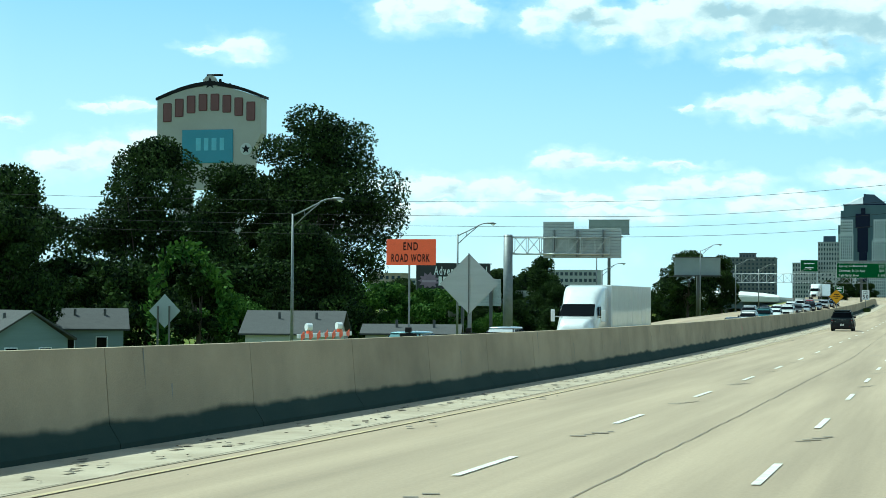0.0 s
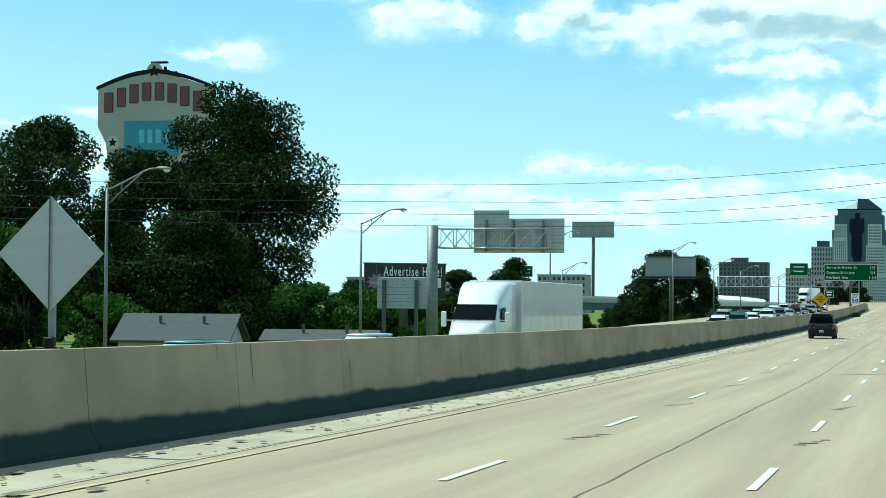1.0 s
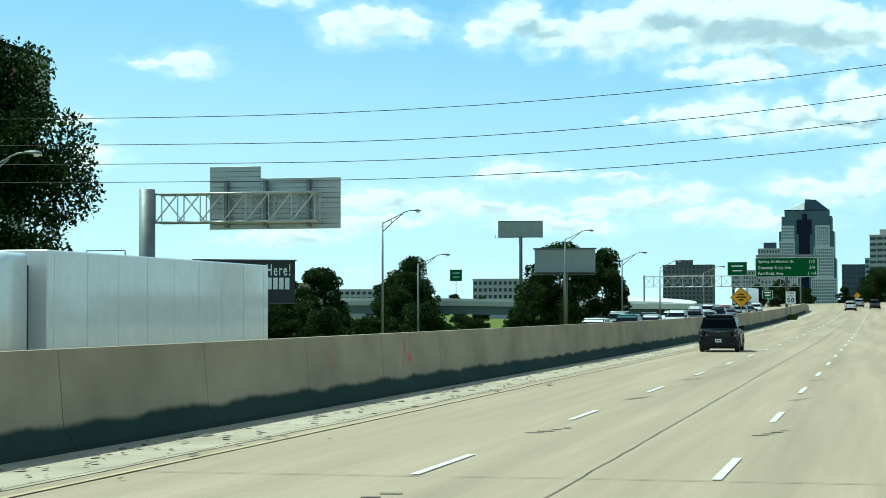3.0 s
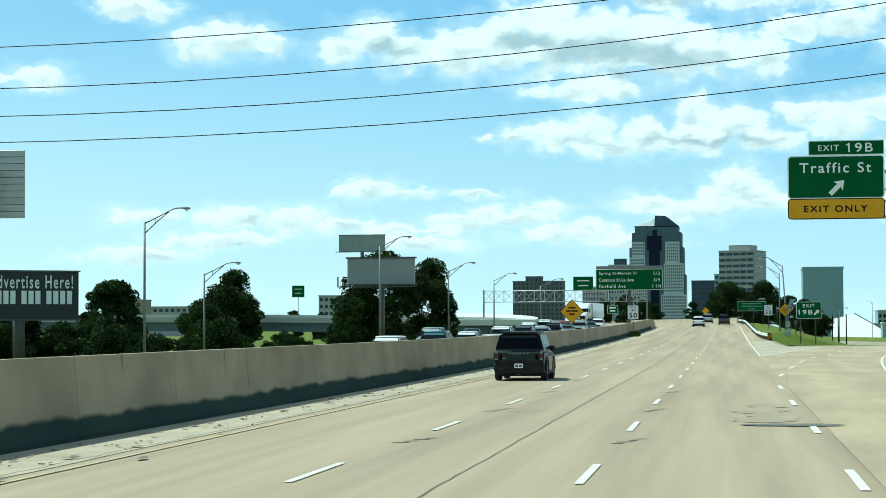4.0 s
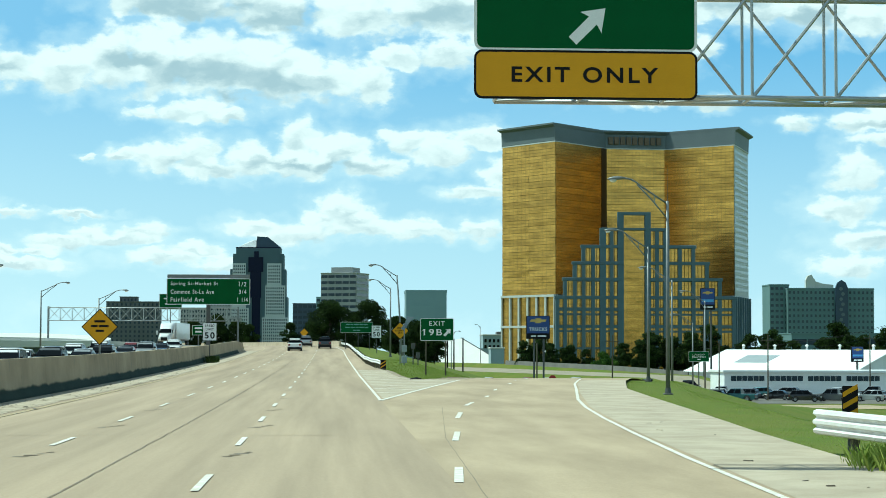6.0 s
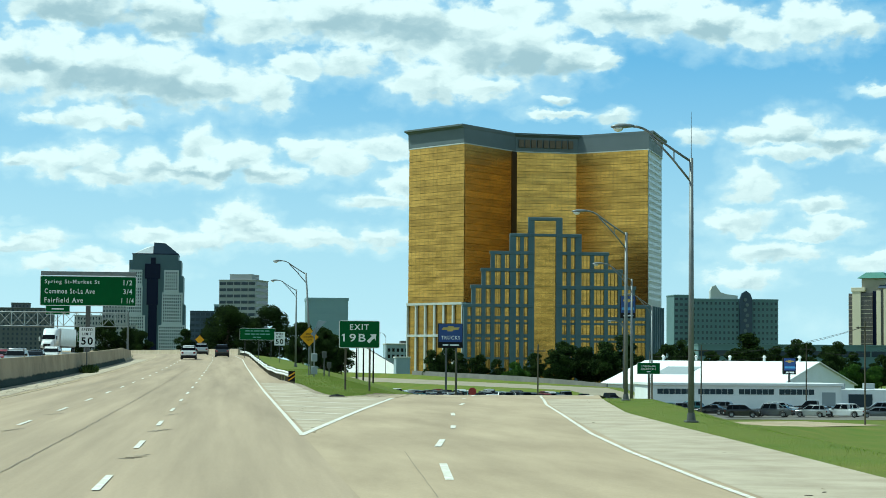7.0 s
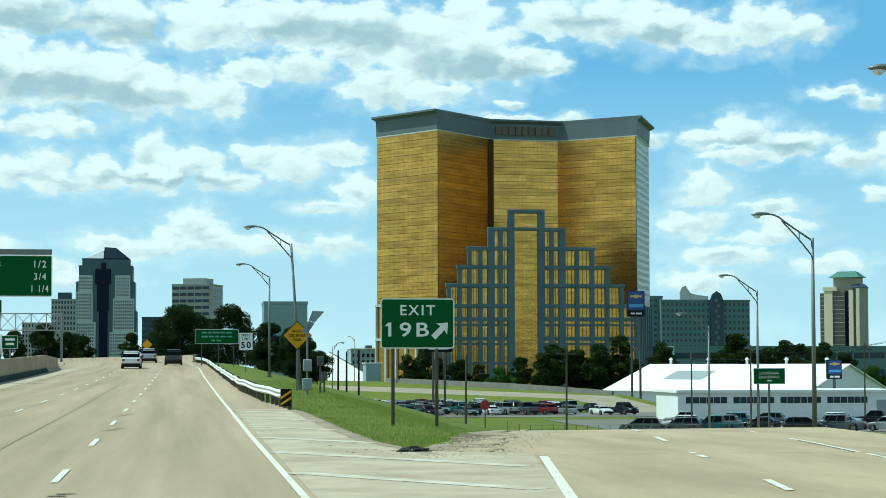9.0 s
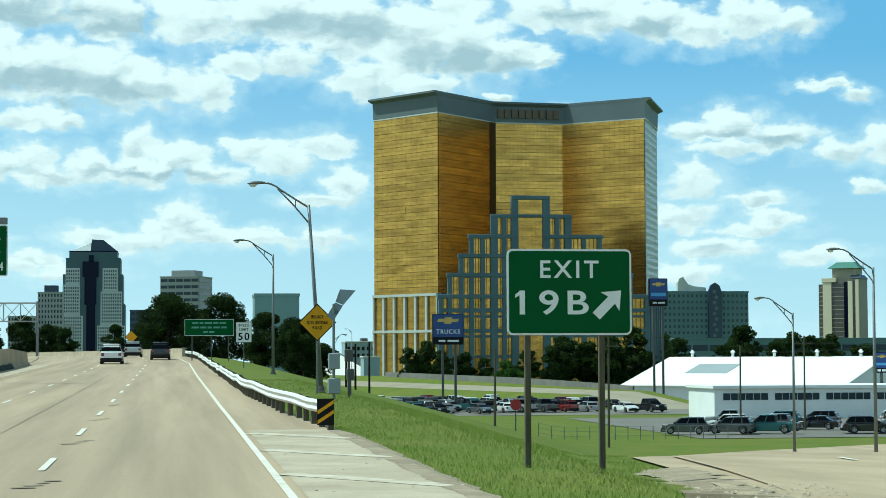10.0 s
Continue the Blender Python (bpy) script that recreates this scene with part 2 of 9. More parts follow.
def mat(name, color, rough=0.7, metal=0.0, other=None, scale=3.0, amount=0.5, bump=0.0, bump_scale=60.0, stretch=(1, 1, 1), coords="Object", spec=0.5, coat=0.0, random_tint=0.0):
    """A surface with broad stains between two colours, fine grain and relief."""
    m = bpy.data.materials.new(name)
    m.use_nodes = True
    n, l = m.node_tree.nodes, m.node_tree.links
    b = n["Principled BSDF"]
    other = other or tuple(c * 0.72 for c in color)
    tc = n.new("ShaderNodeTexCoord")
    mp = n.new("ShaderNodeMapping")
    mp.inputs["Scale"].default_value = stretch
    place = n.new("ShaderNodeNewGeometry").outputs["Position"] if coords == "World" else tc.outputs[coords]
    l.new(place, mp.inputs[0])
    big = n.new("ShaderNodeTexNoise")
    big.inputs["Scale"].default_value, big.inputs["Detail"].default_value, big.inputs["Roughness"].default_value = scale, 6, 0.6
    l.new(mp.outputs[0], big.inputs["Vector"])
    small = n.new("ShaderNodeTexNoise")
    small.inputs["Scale"].default_value, small.inputs["Detail"].default_value = bump_scale, 3
    l.new(place, small.inputs["Vector"])
    ramp = n.new("ShaderNodeMapRange")
    ramp.inputs[1].default_value, ramp.inputs[2].default_value = 0.35, 0.68
    ramp.inputs[4].default_value = amount
    l.new(big.outputs[0], ramp.inputs[0])
    mx = n.new("ShaderNodeMix")
    mx.data_type = "RGBA"
    mx.inputs[6].default_value, mx.inputs[7].default_value = (*color, 1), (*other, 1)
    l.new(ramp.outputs[0], mx.inputs[0])
    grain = n.new("ShaderNodeMapRange")
    grain.inputs[3].default_value, grain.inputs[4].default_value = 0.82, 1.18
    l.new(small.outputs[0], grain.inputs[0])
    gm = n.new("ShaderNodeMix")
    gm.data_type, gm.blend_type = "RGBA", "MULTIPLY"
    gm.inputs[0].default_value = 1.0
    l.new(mx.outputs[2], gm.inputs[6])
    l.new(grain.outputs[0], gm.inputs[7])
    last = gm.outputs[2]
    if random_tint:
        info = n.new("ShaderNodeObjectInfo")
        tint = n.new("ShaderNodeMapRange")
        tint.inputs[3].default_value, tint.inputs[4].default_value = 1 - random_tint, 1 + random_tint
        l.new(info.outputs["Random"], tint.inputs[0])
        rm = n.new("ShaderNodeMix")
        rm.data_type, rm.blend_type = "RGBA", "MULTIPLY"
        rm.inputs[0].default_value = 1.0
        l.new(last, rm.inputs[6])
        l.new(tint.outputs[0], rm.inputs[7])
        last = rm.outputs[2]
    l.new(last, b.inputs["Base Color"])
    rr = n.new("ShaderNodeMapRange")
    rr.inputs[3].default_value, rr.inputs[4].default_value = max(0.02, rough - 0.08), min(1, rough + 0.08)
    l.new(big.outputs[0], rr.inputs[0])
    l.new(rr.outputs[0], b.inputs["Roughness"])
    b.inputs["Metallic"].default_value = metal
    b.inputs["Specular IOR Level"].default_value = spec
    b.inputs["Coat Weight"].default_value = coat
    b.inputs["Coat Roughness"].default_value = 0.05
    if bump:
        bp = n.new("ShaderNodeBump")
        bp.inputs["Strength"].default_value, bp.inputs["Distance"].default_value = bump, 0.02
        l.new(small.outputs[0], bp.inputs["Height"])
        l.new(bp.outputs[0], b.inputs["Normal"])
    return m


def glass_mat(name, color, rough=0.05, spec=0.3):
    m = bpy.data.materials.new(name)
    m.use_nodes = True
    b = m.node_tree.nodes["Principled BSDF"]
    b.inputs["Base Color"].default_value = (*color, 1)
    b.inputs["Roughness"].default_value = rough
    b.inputs["Specular IOR Level"].default_value = spec
    return m


CONCRETE = mat("road_concrete", (0.385, 0.290, 0.187), 0.85, other=(0.245, 0.183, 0.117), scale=0.35, amount=0.9, bump=0.3, bump_scale=22, stretch=(2.4, 0.07, 1))
RAMP = mat("ramp_concrete", (0.415, 0.315, 0.198), 0.85, other=(0.285, 0.212, 0.130), scale=0.42, amount=1.0, bump=0.25, bump_scale=24, stretch=(1.2, 0.22, 1))
SHOULDER = mat("shoulder_concrete", (0.45, 0.375, 0.27), 0.9, other=(0.30, 0.24, 0.165), scale=0.7, amount=0.85, bump=0.4, bump_scale=70)
ASPHALT = mat("asphalt_patch", (0.09, 0.085, 0.08), 0.9, other=(0.16, 0.15, 0.13), scale=2, amount=0.8, bump=0.4, bump_scale=80)
SEAM = mat("tar_seam", (0.13, 0.11, 0.085), 0.9, other=(0.27, 0.22, 0.15), scale=0.9, amount=1.0)
PAINT_W = mat("road_paint_white", (0.72, 0.69, 0.61), 0.75, other=(0.46, 0.40, 0.31), scale=4, amount=0.8, bump=0.2)
PAINT_Y = mat("road_paint_yellow", (0.50, 0.39, 0.20), 0.75, other=(0.33, 0.26, 0.165), scale=1.2, amount=0.9)
GRASS = mat("grass", (0.095, 0.132, 0.019), 0.95, other=(0.155, 0.150, 0.037), scale=0.22, amount=0.75, bump=0.8, bump_scale=25, spec=0.1)
GROUND = mat("ground_earth", (0.11, 0.16, 0.05), 0.95, other=(0.20, 0.18, 0.10), scale=0.03, amount=0.8, bump=0.5, bump_scale=8, spec=0.1)
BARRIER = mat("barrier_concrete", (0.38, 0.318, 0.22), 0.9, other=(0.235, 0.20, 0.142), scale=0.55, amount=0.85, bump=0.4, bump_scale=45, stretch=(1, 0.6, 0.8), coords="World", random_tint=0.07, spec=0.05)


def soil(m, foot_tone, z0, z1, wobble):
    """A darker tone on the lower part of a surface, with a ragged upper rim."""
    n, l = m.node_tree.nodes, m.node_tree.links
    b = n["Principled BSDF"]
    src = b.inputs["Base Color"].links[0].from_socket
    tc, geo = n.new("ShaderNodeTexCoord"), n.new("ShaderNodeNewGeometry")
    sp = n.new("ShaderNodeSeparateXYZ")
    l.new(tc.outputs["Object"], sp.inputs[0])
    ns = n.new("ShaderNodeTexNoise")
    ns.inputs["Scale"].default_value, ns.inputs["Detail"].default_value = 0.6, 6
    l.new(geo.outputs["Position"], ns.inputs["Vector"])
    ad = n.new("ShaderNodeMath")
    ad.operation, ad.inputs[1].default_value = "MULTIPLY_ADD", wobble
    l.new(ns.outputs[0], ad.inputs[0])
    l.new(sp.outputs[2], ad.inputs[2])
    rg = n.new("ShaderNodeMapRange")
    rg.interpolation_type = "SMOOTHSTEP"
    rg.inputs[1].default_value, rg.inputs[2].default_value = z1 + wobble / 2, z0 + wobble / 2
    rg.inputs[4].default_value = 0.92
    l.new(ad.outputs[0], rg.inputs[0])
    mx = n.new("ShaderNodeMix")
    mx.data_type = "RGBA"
    mx.inputs[7].default_value = (*foot_tone, 1)
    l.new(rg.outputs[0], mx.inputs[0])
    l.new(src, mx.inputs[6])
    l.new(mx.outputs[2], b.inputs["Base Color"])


# dark blue-green foot of the barrier, below a ragged rim
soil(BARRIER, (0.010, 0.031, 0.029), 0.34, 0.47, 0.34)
GRIME = mat("barrier_grime", (0.10, 0.115, 0.11), 0.85, other=(0.23, 0.22, 0.19), scale=1.6, amount=0.75, bump=0.4, bump_scale=40)
STEEL = mat("galvanised_steel", (0.21, 0.22, 0.22), 0.55, 0.5, other=(0.13, 0.14, 0.14), scale=3, amount=0.6)
# brighter copy of STEEL for the trusses, their sunlit look put into the colour
GALV = mat("bright_galvanised_steel", (0.44, 0.45, 0.44), 0.45, 0.5, other=(0.32, 0.33, 0.33), scale=3, amount=0.6)
STEEL_W = mat("weathered_white_rail", (0.70, 0.70, 0.67), 0.55, 0.1, other=(0.50, 0.47, 0.42), scale=2, amount=0.5)
STEEL_D = mat("dark_steel", (0.10, 0.10, 0.095), 0.55, 0.4, scale=4)
WOOD = mat("weathered_wood_post", (0.10, 0.085, 0.055), 0.9, other=(0.055, 0.047, 0.032), scale=4, amount=0.8, bump=0.5, stretch=(4, 4, 0.4))
SIGN_G = mat("sign_green", (0.005, 0.082, 0.014), 0.55, spec=0.2, other=(0.004, 0.066, 0.011), scale=1.2, amount=0.6)
SIGN_Y = mat("sign_yellow", (0.66, 0.33, 0.008), 0.55, spec=0.2, other=(0.56, 0.28, 0.008), scale=1.5, amount=0.6)
SIGN_O = mat("sign_orange", (0.85, 0.12, 0.03), 0.5, other=(0.70, 0.10, 0.03), scale=3, amount=0.5)
SIGN_W = mat("sign_white", (0.80, 0.80, 0.78), 0.5, other=(0.68, 0.68, 0.66), scale=2, amount=0.4)
SIGN_K = mat("sign_black", (0.007, 0.007, 0.007), 0.6, other=(0.012, 0.012, 0.012), scale=2, spec=0.15)
ALU = mat("sign_back_aluminium", (0.40, 0.42, 0.41), 0.45, 0.35, other=(0.30, 0.32, 0.31), scale=1.2, amount=0.7, stretch=(0.3, 1, 3))
WHITE = mat("white_paint", (0.80, 0.80, 0.78), 0.6, other=(0.66, 0.66, 0.63), scale=0.4, amount=0.4, bump=0.05)
GREYP = mat("grey_paint", (0.30, 0.33, 0.34), 0.6, other=(0.24, 0.27, 0.28), scale=0.3, amount=0.5)
BARK = mat("bark", (0.075, 0.058, 0.042), 0.95, scale=3, amount=0.7, bump=0.8, bump_scale=25, stretch=(3, 3, 0.5))
DIRT = mat("debris", (0.10, 0.08, 0.06), 0.95, other=(0.2, 0.17, 0.12), scale=3, amount=0.8)
RUBBER = mat("tyre_rubber", (0.018, 0.018, 0.018), 0.85, scale=8, bump=0.3)
RIM = mat("alloy_rim", (0.35, 0.36, 0.36), 0.35, 0.8, scale=5)
CAR_GLASS = glass_mat("car_glass", (0.003, 0.004, 0.005), 0.12, 0.07)
DIM_LENS = mat("dim_lamp_lens", (0.17, 0.17, 0.165), 0.2, scale=8, coat=0.8)
TAIL = mat("tail_lamp_red", (0.16, 0.008, 0.007), 0.25, scale=8, coat=0.8)
LAMP_CLEAR = mat("lamp_clear", (0.75, 0.75, 0.72), 0.2, scale=8, coat=0.8)
PLASTIC = mat("black_plastic", (0.009, 0.0095, 0.010), 0.6, scale=6, spec=0.25)


def leaf_mat(name, dark, light):
    m = bpy.data.materials.new(name)
    m.use_nodes = True
    n, l = m.node_tree.nodes, m.node_tree.links
    b = n["Principled BSDF"]
    g = n.new("ShaderNodeNewGeometry")
    tc = n.new("ShaderNodeTexCoord")
    ns = n.new("ShaderNodeTexNoise")
    ns.inputs["Scale"].default_value = 0.35
    l.new(tc.outputs["Object"], ns.inputs["Vector"])
    add = n.new("ShaderNodeMath")
    add.operation = "MULTIPLY_ADD"
    add.inputs[1].default_value = 0.5
    l.new(g.outputs["Random Per Island"], add.inputs[0])
    l.new(ns.outputs[0], add.inputs[2])
    rg = n.new("ShaderNodeMapRange")
    rg.inputs[1].default_value, rg.inputs[2].default_value = 0.52, 1.15
    l.new(add.outputs[0], rg.inputs[0])
    mx = n.new("ShaderNodeMix")
    mx.data_type = "RGBA"
    mx.inputs[6].default_value, mx.inputs[7].default_value = (*dark, 1), (*light, 1)
    l.new(rg.outputs[0], mx.inputs[0])
    l.new(mx.outputs[2], b.inputs["Base Color"])
    b.inputs["Roughness"].default_value = 0.65
    b.inputs["Specular IOR Level"].default_value = 0.04
    tr = n.new("ShaderNodeBsdfTranslucent")
    l.new(mx.outputs[2], tr.inputs[0])
    ms = n.new("ShaderNodeMixShader")
    ms.inputs[0].default_value = 0.14
    l.new(b.outputs[0], ms.inputs[1])
    l.new(tr.outputs[0], ms.inputs[2])
    l.new(ms.outputs[0], n["Material Output"].inputs[0])
    return m


LEAF = leaf_mat("leaves_dark", (0.005, 0.012, 0.005), (0.058, 0.090, 0.020))
LEAF_B = leaf_mat("leaves_bright", (0.018, 0.048, 0.009), (0.11, 0.19, 0.03))

# ---- building blocks ----


def part(name, bm, material, parent=None, label="", smooth=False):
    me = bpy.data.meshes.new(name)
    bm.normal_update()
    bm.to_mesh(me)
    bm.free()
    me.materials.append(material)
    if smooth:
        me.polygons.foreach_set("use_smooth", [True] * len(me.polygons))
    ob = new(name, me)
    ob.parent = parent
    if label:
        ob["label"] = label
    return ob


def twin(ob, parent=None, m=None):
    """The same mesh again, as a piece of its own."""
    o = new(ob.name.split(".")[0], ob.data)
    o.parent = parent if parent is not None else ob.parent
    o.matrix_basis = m if m is not None else ob.matrix_basis
    return o


def thing(name, label, category, at, group="", rz=0.0, kind=""):
    ob = new(name)
    ob.empty_display_size = 0.3
    ob.matrix_basis = pose(*at, 0, 0, rz)
    return tagged(ob, label, category, group, kind)


def slab(bm, lo, hi, bevel=0.0):
    vs = [bm.verts.new((x, y, z)) for z in (lo[2], hi[2]) for x, y in ((lo[0], lo[1]), (hi[0], lo[1]), (hi[0], hi[1]), (lo[0], hi[1]))]
    fs = [bm.faces.new([vs[i] for i in f]) for f in ((0, 3, 2, 1), (4, 5, 6, 7), (0, 1, 5, 4), (1, 2, 6, 5), (2, 3, 7, 6), (3, 0, 4, 7))]
    if bevel:
        es = list({e for f in fs for e in f.edges})
        bmesh.ops.bevel(bm, geom=es, offset=bevel, segments=1, affect="EDGES")
    return vs


def tube(bm, p, q, r0, r1=None, n=8):
    """A tapering rod from p to q."""
    p, q = Vector(p), Vector(q)
    r1 = r0 if r1 is None else r1
    w = (q - p).normalized()
    u = w.orthogonal().normalized()
    v = w.cross(u)
    a = [bm.verts.new(p + r0 * (math.cos(2 * math.pi * i / n) * u + math.sin(2 * math.pi * i / n) * v)) for i in range(n)]
    b = [bm.verts.new(q + r1 * (math.cos(2 * math.pi * i / n) * u + math.sin(2 * math.pi * i / n) * v)) for i in range(n)]
    for i in range(n):
        bm.faces.new((a[i], a[(i + 1) % n], b[(i + 1) % n], b[i]))
    bm.faces.new(a[::-1])
    bm.faces.new(b)


def bar(bm, p, q, w, h):
    """A square rod from p to q, w wide and h high."""
    p, q = Vector(p), Vector(q)
    d = (q - p).normalized()
    s = d.cross(Vector((0, 0, 1)))
    s = s.normalized() if s.length > 1e-4 else Vector((1, 0, 0))
    u = s.cross(d)
    ring = [(-w / 2, -h / 2), (w / 2, -h / 2), (w / 2, h / 2), (-w / 2, h / 2)]
    a = [bm.verts.new(p + x * s + y * u) for x, y in ring]
    b = [bm.verts.new(q + x * s + y * u) for x, y in ring]
    for i in range(4):
        bm.faces.new((a[i], a[(i + 1) % 4], b[(i + 1) % 4], b[i]))
    bm.faces.new(a[::-1])
    bm.faces.new(b)


def sweep(bm, pts, r, n=6):
    """One bent rod of even thickness through the points."""
    pts = [Vector(p) for p in pts]
    rings = []
    for i, p in enumerate(pts):
        w = (pts[min(len(pts) - 1, i + 1)] - pts[max(0, i - 1)]).normalized()
        u = w.cross(Vector((0, 1, 0)) if abs(w.y) < 0.9 else Vector((1, 0, 0))).normalized()
        v = w.cross(u)
        rings.append([p + r * (math.cos(2 * math.pi * k / n) * u + math.sin(2 * math.pi * k / n) * v) for k in range(n)])
    loft(bm, rings)


def loft(bm, rings, close=True, caps=True):
    """Skin over rings of equally many points."""
    vs = [[bm.verts.new(p) for p in r] for r in rings]
    n = len(vs[0])
    for a, b in zip(vs, vs[1:]):
        for i in range(n if close else n - 1):
            bm.faces.new((a[i], a[(i + 1) % n], b[(i + 1) % n], b[i]))
    if caps and close:
        bm.faces.new(vs[0][::-1])
        bm.faces.new(vs[-1])
    return vs


def outline(bm, pts, depth, axis="y", at=0.0):
    """A flat outline of (x, z) points given thickness along y."""
    a = [bm.verts.new((x, at, z)) for x, z in pts]
    b = [bm.verts.new((x, at + depth, z)) for x, z in pts]
    n = len(a)
    bm.faces.new(a)
    bm.faces.new(b[::-1])
    for i in range(n):
        bm.faces.new((a[(i + 1) % n], a[i], b[i], b[(i + 1) % n]))
    bmesh.ops.recalc_face_normals(bm, faces=bm.faces)


def plate(w, h, r, n=5):
    """Points of a rounded rectangle, centred."""
    pts = []
    for cx, cz, a0 in ((w / 2 - r, h / 2 - r, 0), (-w / 2 + r, h / 2 - r, 90), (-w / 2 + r, -h / 2 + r, 180), (w / 2 - r, -h / 2 + r, 270)):
        for i in range(n):
            a = radians(a0 + 90 * i / (n - 1))
            pts.append((cx + r * math.cos(a), cz + r * math.sin(a)))
    return pts


def words(text, parent, x, z, width, height, material, y=-0.03, name="letter"):
    """Raised letters fitted to a width and height, facing -y."""
    cu = bpy.data.curves.new("text", "FONT")
    cu.body, cu.extrude, cu.offset = text, 0.0, 0.022 if material.name == SIGN_K.name else 0.014
    cu.space_character = 1.25
    ob = bpy.data.objects.new("text", cu)
    scene.collection.objects.link(ob)
    bpy.context.view_layer.update()
    me = bpy.data.meshes.new_from_object(ob.evaluated_get(bpy.context.evaluated_depsgraph_get()))
    bpy.data.objects.remove(ob)
    bpy.data.curves.remove(cu)
    co = np.array([v.co[:] for v in me.vertices])
    lo, hi = co.min(0), co.max(0)
    for v in me.vertices:
        v.co = (x + ((v.co.x - lo[0]) / (hi[0] - lo[0]) - 0.5) * width, y, z + ((v.co.y - lo[1]) / (hi[1] - lo[1]) - 0.5) * height)
    # one mesh a letter: islands that overlap sideways belong together (the dot and stem of an i)
    owner = list(range(len(me.vertices)))

    def root(i):
        while owner[i] != i:
            owner[i] = owner[owner[i]]
            i = owner[i]
        return i

    for e in me.edges:
        owner[root(e.vertices[0])] = root(e.vertices[1])
    spans = {}
    for v in me.vertices:
        r = root(v.index)
        lo_x, hi_x = spans.get(r, (1e9, -1e9))
        spans[r] = (min(lo_x, v.co.x), max(hi_x, v.co.x))
    letters = []
    for r, (x0, x1) in sorted(spans.items(), key=lambda kv: kv[1]):
        if letters and x0 < letters[-1][1] - 0.6 * (x1 - x0):
            letters[-1][0].add(r)
            letters[-1][1] = max(letters[-1][1], x1)
        else:
            letters.append([{r}, x1])
    for members, _ in letters:
        index, faces = {}, []
        for p in me.polygons:
            if root(p.vertices[0]) in members:
                faces.append([index.setdefault(i, len(index)) for i in p.vertices])
        lm = bpy.data.meshes.new(name)
        lm.from_pydata([me.vertices[i].co[:] for i in index], [], faces)
        lm.materials.append(material)
        new(name, lm).parent = parent
    bpy.data.meshes.remove(me)


def bars(parent, rows, material, y=-0.03, name="lettering"):
    """Plain bars in place of unreadable writing: (x, z, width, height)."""
    bm = bmesh.new()
    for x, z, w, h in rows:
        slab(bm, (x - w / 2, y, z - h / 2), (x + w / 2, y + 0.01, z + h / 2))
    return part(name, bm, material, parent)


# ---- the lie of the land ----


def bend(y):
    """How far the highway swings to the left far ahead."""
    return -0.0009 * max(0.0, min(y, 900) - 400) ** 2


def road_z(y):
    """Height of the highway along its length."""
    z = 0.564 * (max(0.0, 110 - max(y, -60)) / 100) ** 2 + 0.289 * (max(0.0, min(y, 430) - 150) / 100) ** 2
    if y > 430:
        u = min(y - 430, 40)
        z += 0.0162 * u - 0.0002 * u * u
    return z


# left and right rim of the exit ramp, and its height
RAMP_L = [(5.0, 250), (7.9, 261.5), (9.4, 270), (12, 285), (17, 305), (25, 330), (38, 358), (54, 384), (72, 402)]
RAMP_R = [(16.4, 250), (18.6, 262), (20.6, 272), (24.2, 287), (29, 303), (36.5, 322), (48, 346), (62, 369), (78, 388)]
RAMP_Z = [0.27, 0.22, 0.05, -0.45, -1.5, -2.8, -4.0, -5.0, -5.4]
RIM_R = [(-200, 8.2), (160, 8.2), (167, 8.4), (187, 9.8), (204, 11.3), (219, 12.5), (231, 13.5), (245, 15.6), (250, 16.4), (250.01, 5.0), (256, 4.2), (264, 4.0), (281, 3.9), (300, 3.1), (700, 3.0)]


def rim_r(y):
    return float(np.interp(y, [p[0] for p in RIM_R], [p[1] for p in RIM_R]))


ramp_mid = [((a[0] + b[0]) / 2, (a[1] + b[1]) / 2, z, math.hypot(a[0] - b[0], a[1] - b[1]) / 2) for a, b, z in zip(RAMP_L, RAMP_R, RAMP_Z)]


def opp_dip(y):
    """How far the opposite carriageway lies below this one."""
    return 0.62 * min(1.0, max(0.0, (228 - y) / 55))


def land_z(x, y):
    xr = x - bend(y)
    base = -3.0 if x < -60 else (-5.6 if x > 10 else -3.0 - 2.6 * (x + 60) / 70)
    if y < -60:
        y = -60
    z = base
    if y < 560:
        zr = road_z(y)
        if xr < -11.5:
            d = max(0.0, -31.5 - xr)
            z = max(z, zr - 0.07 - d * 0.22 - (opp_dip(y) if xr < -12.6 else 0.0))
        else:
            d = max(0.0, xr - (rim_r(min(y, 249)) + 3.0 if y < 250 else 7.0))
            z = max(z, zr - 0.09 - 0.26 * d + (0.0 if y > 250 else -0.02 * max(0, x - rim_r(y))))
    else:
        z = max(z, road_z(560) - 0.2 - 0.05 * max(0, y - 560) * 0.4 - 0.22 * max(0.0, abs(xr + 12) - 22))
    if y > 240:
        best = None
        for (x0, y0, z0, h0), (x1, y1, z1, h1) in zip(ramp_mid, ramp_mid[1:]):
            dx, dy = x1 - x0, y1 - y0
            t = min(1.0, max(0.0, ((x - x0) * dx + (y - y0) * dy) / (dx * dx + dy * dy)))
            d = math.hypot(x - x0 - t * dx, y - y0 - t * dy) - (h0 + t * (h1 - h0))
            if best is None or d < best[0]:
                best = (d, z0 + t * (z1 - z0))
        z = max(z, best[1] - 0.12 - 0.28 * max(0.0, best[0] - 2.5))
        if best[0] < 0.6:
            z = best[1] - 0.12
    return z


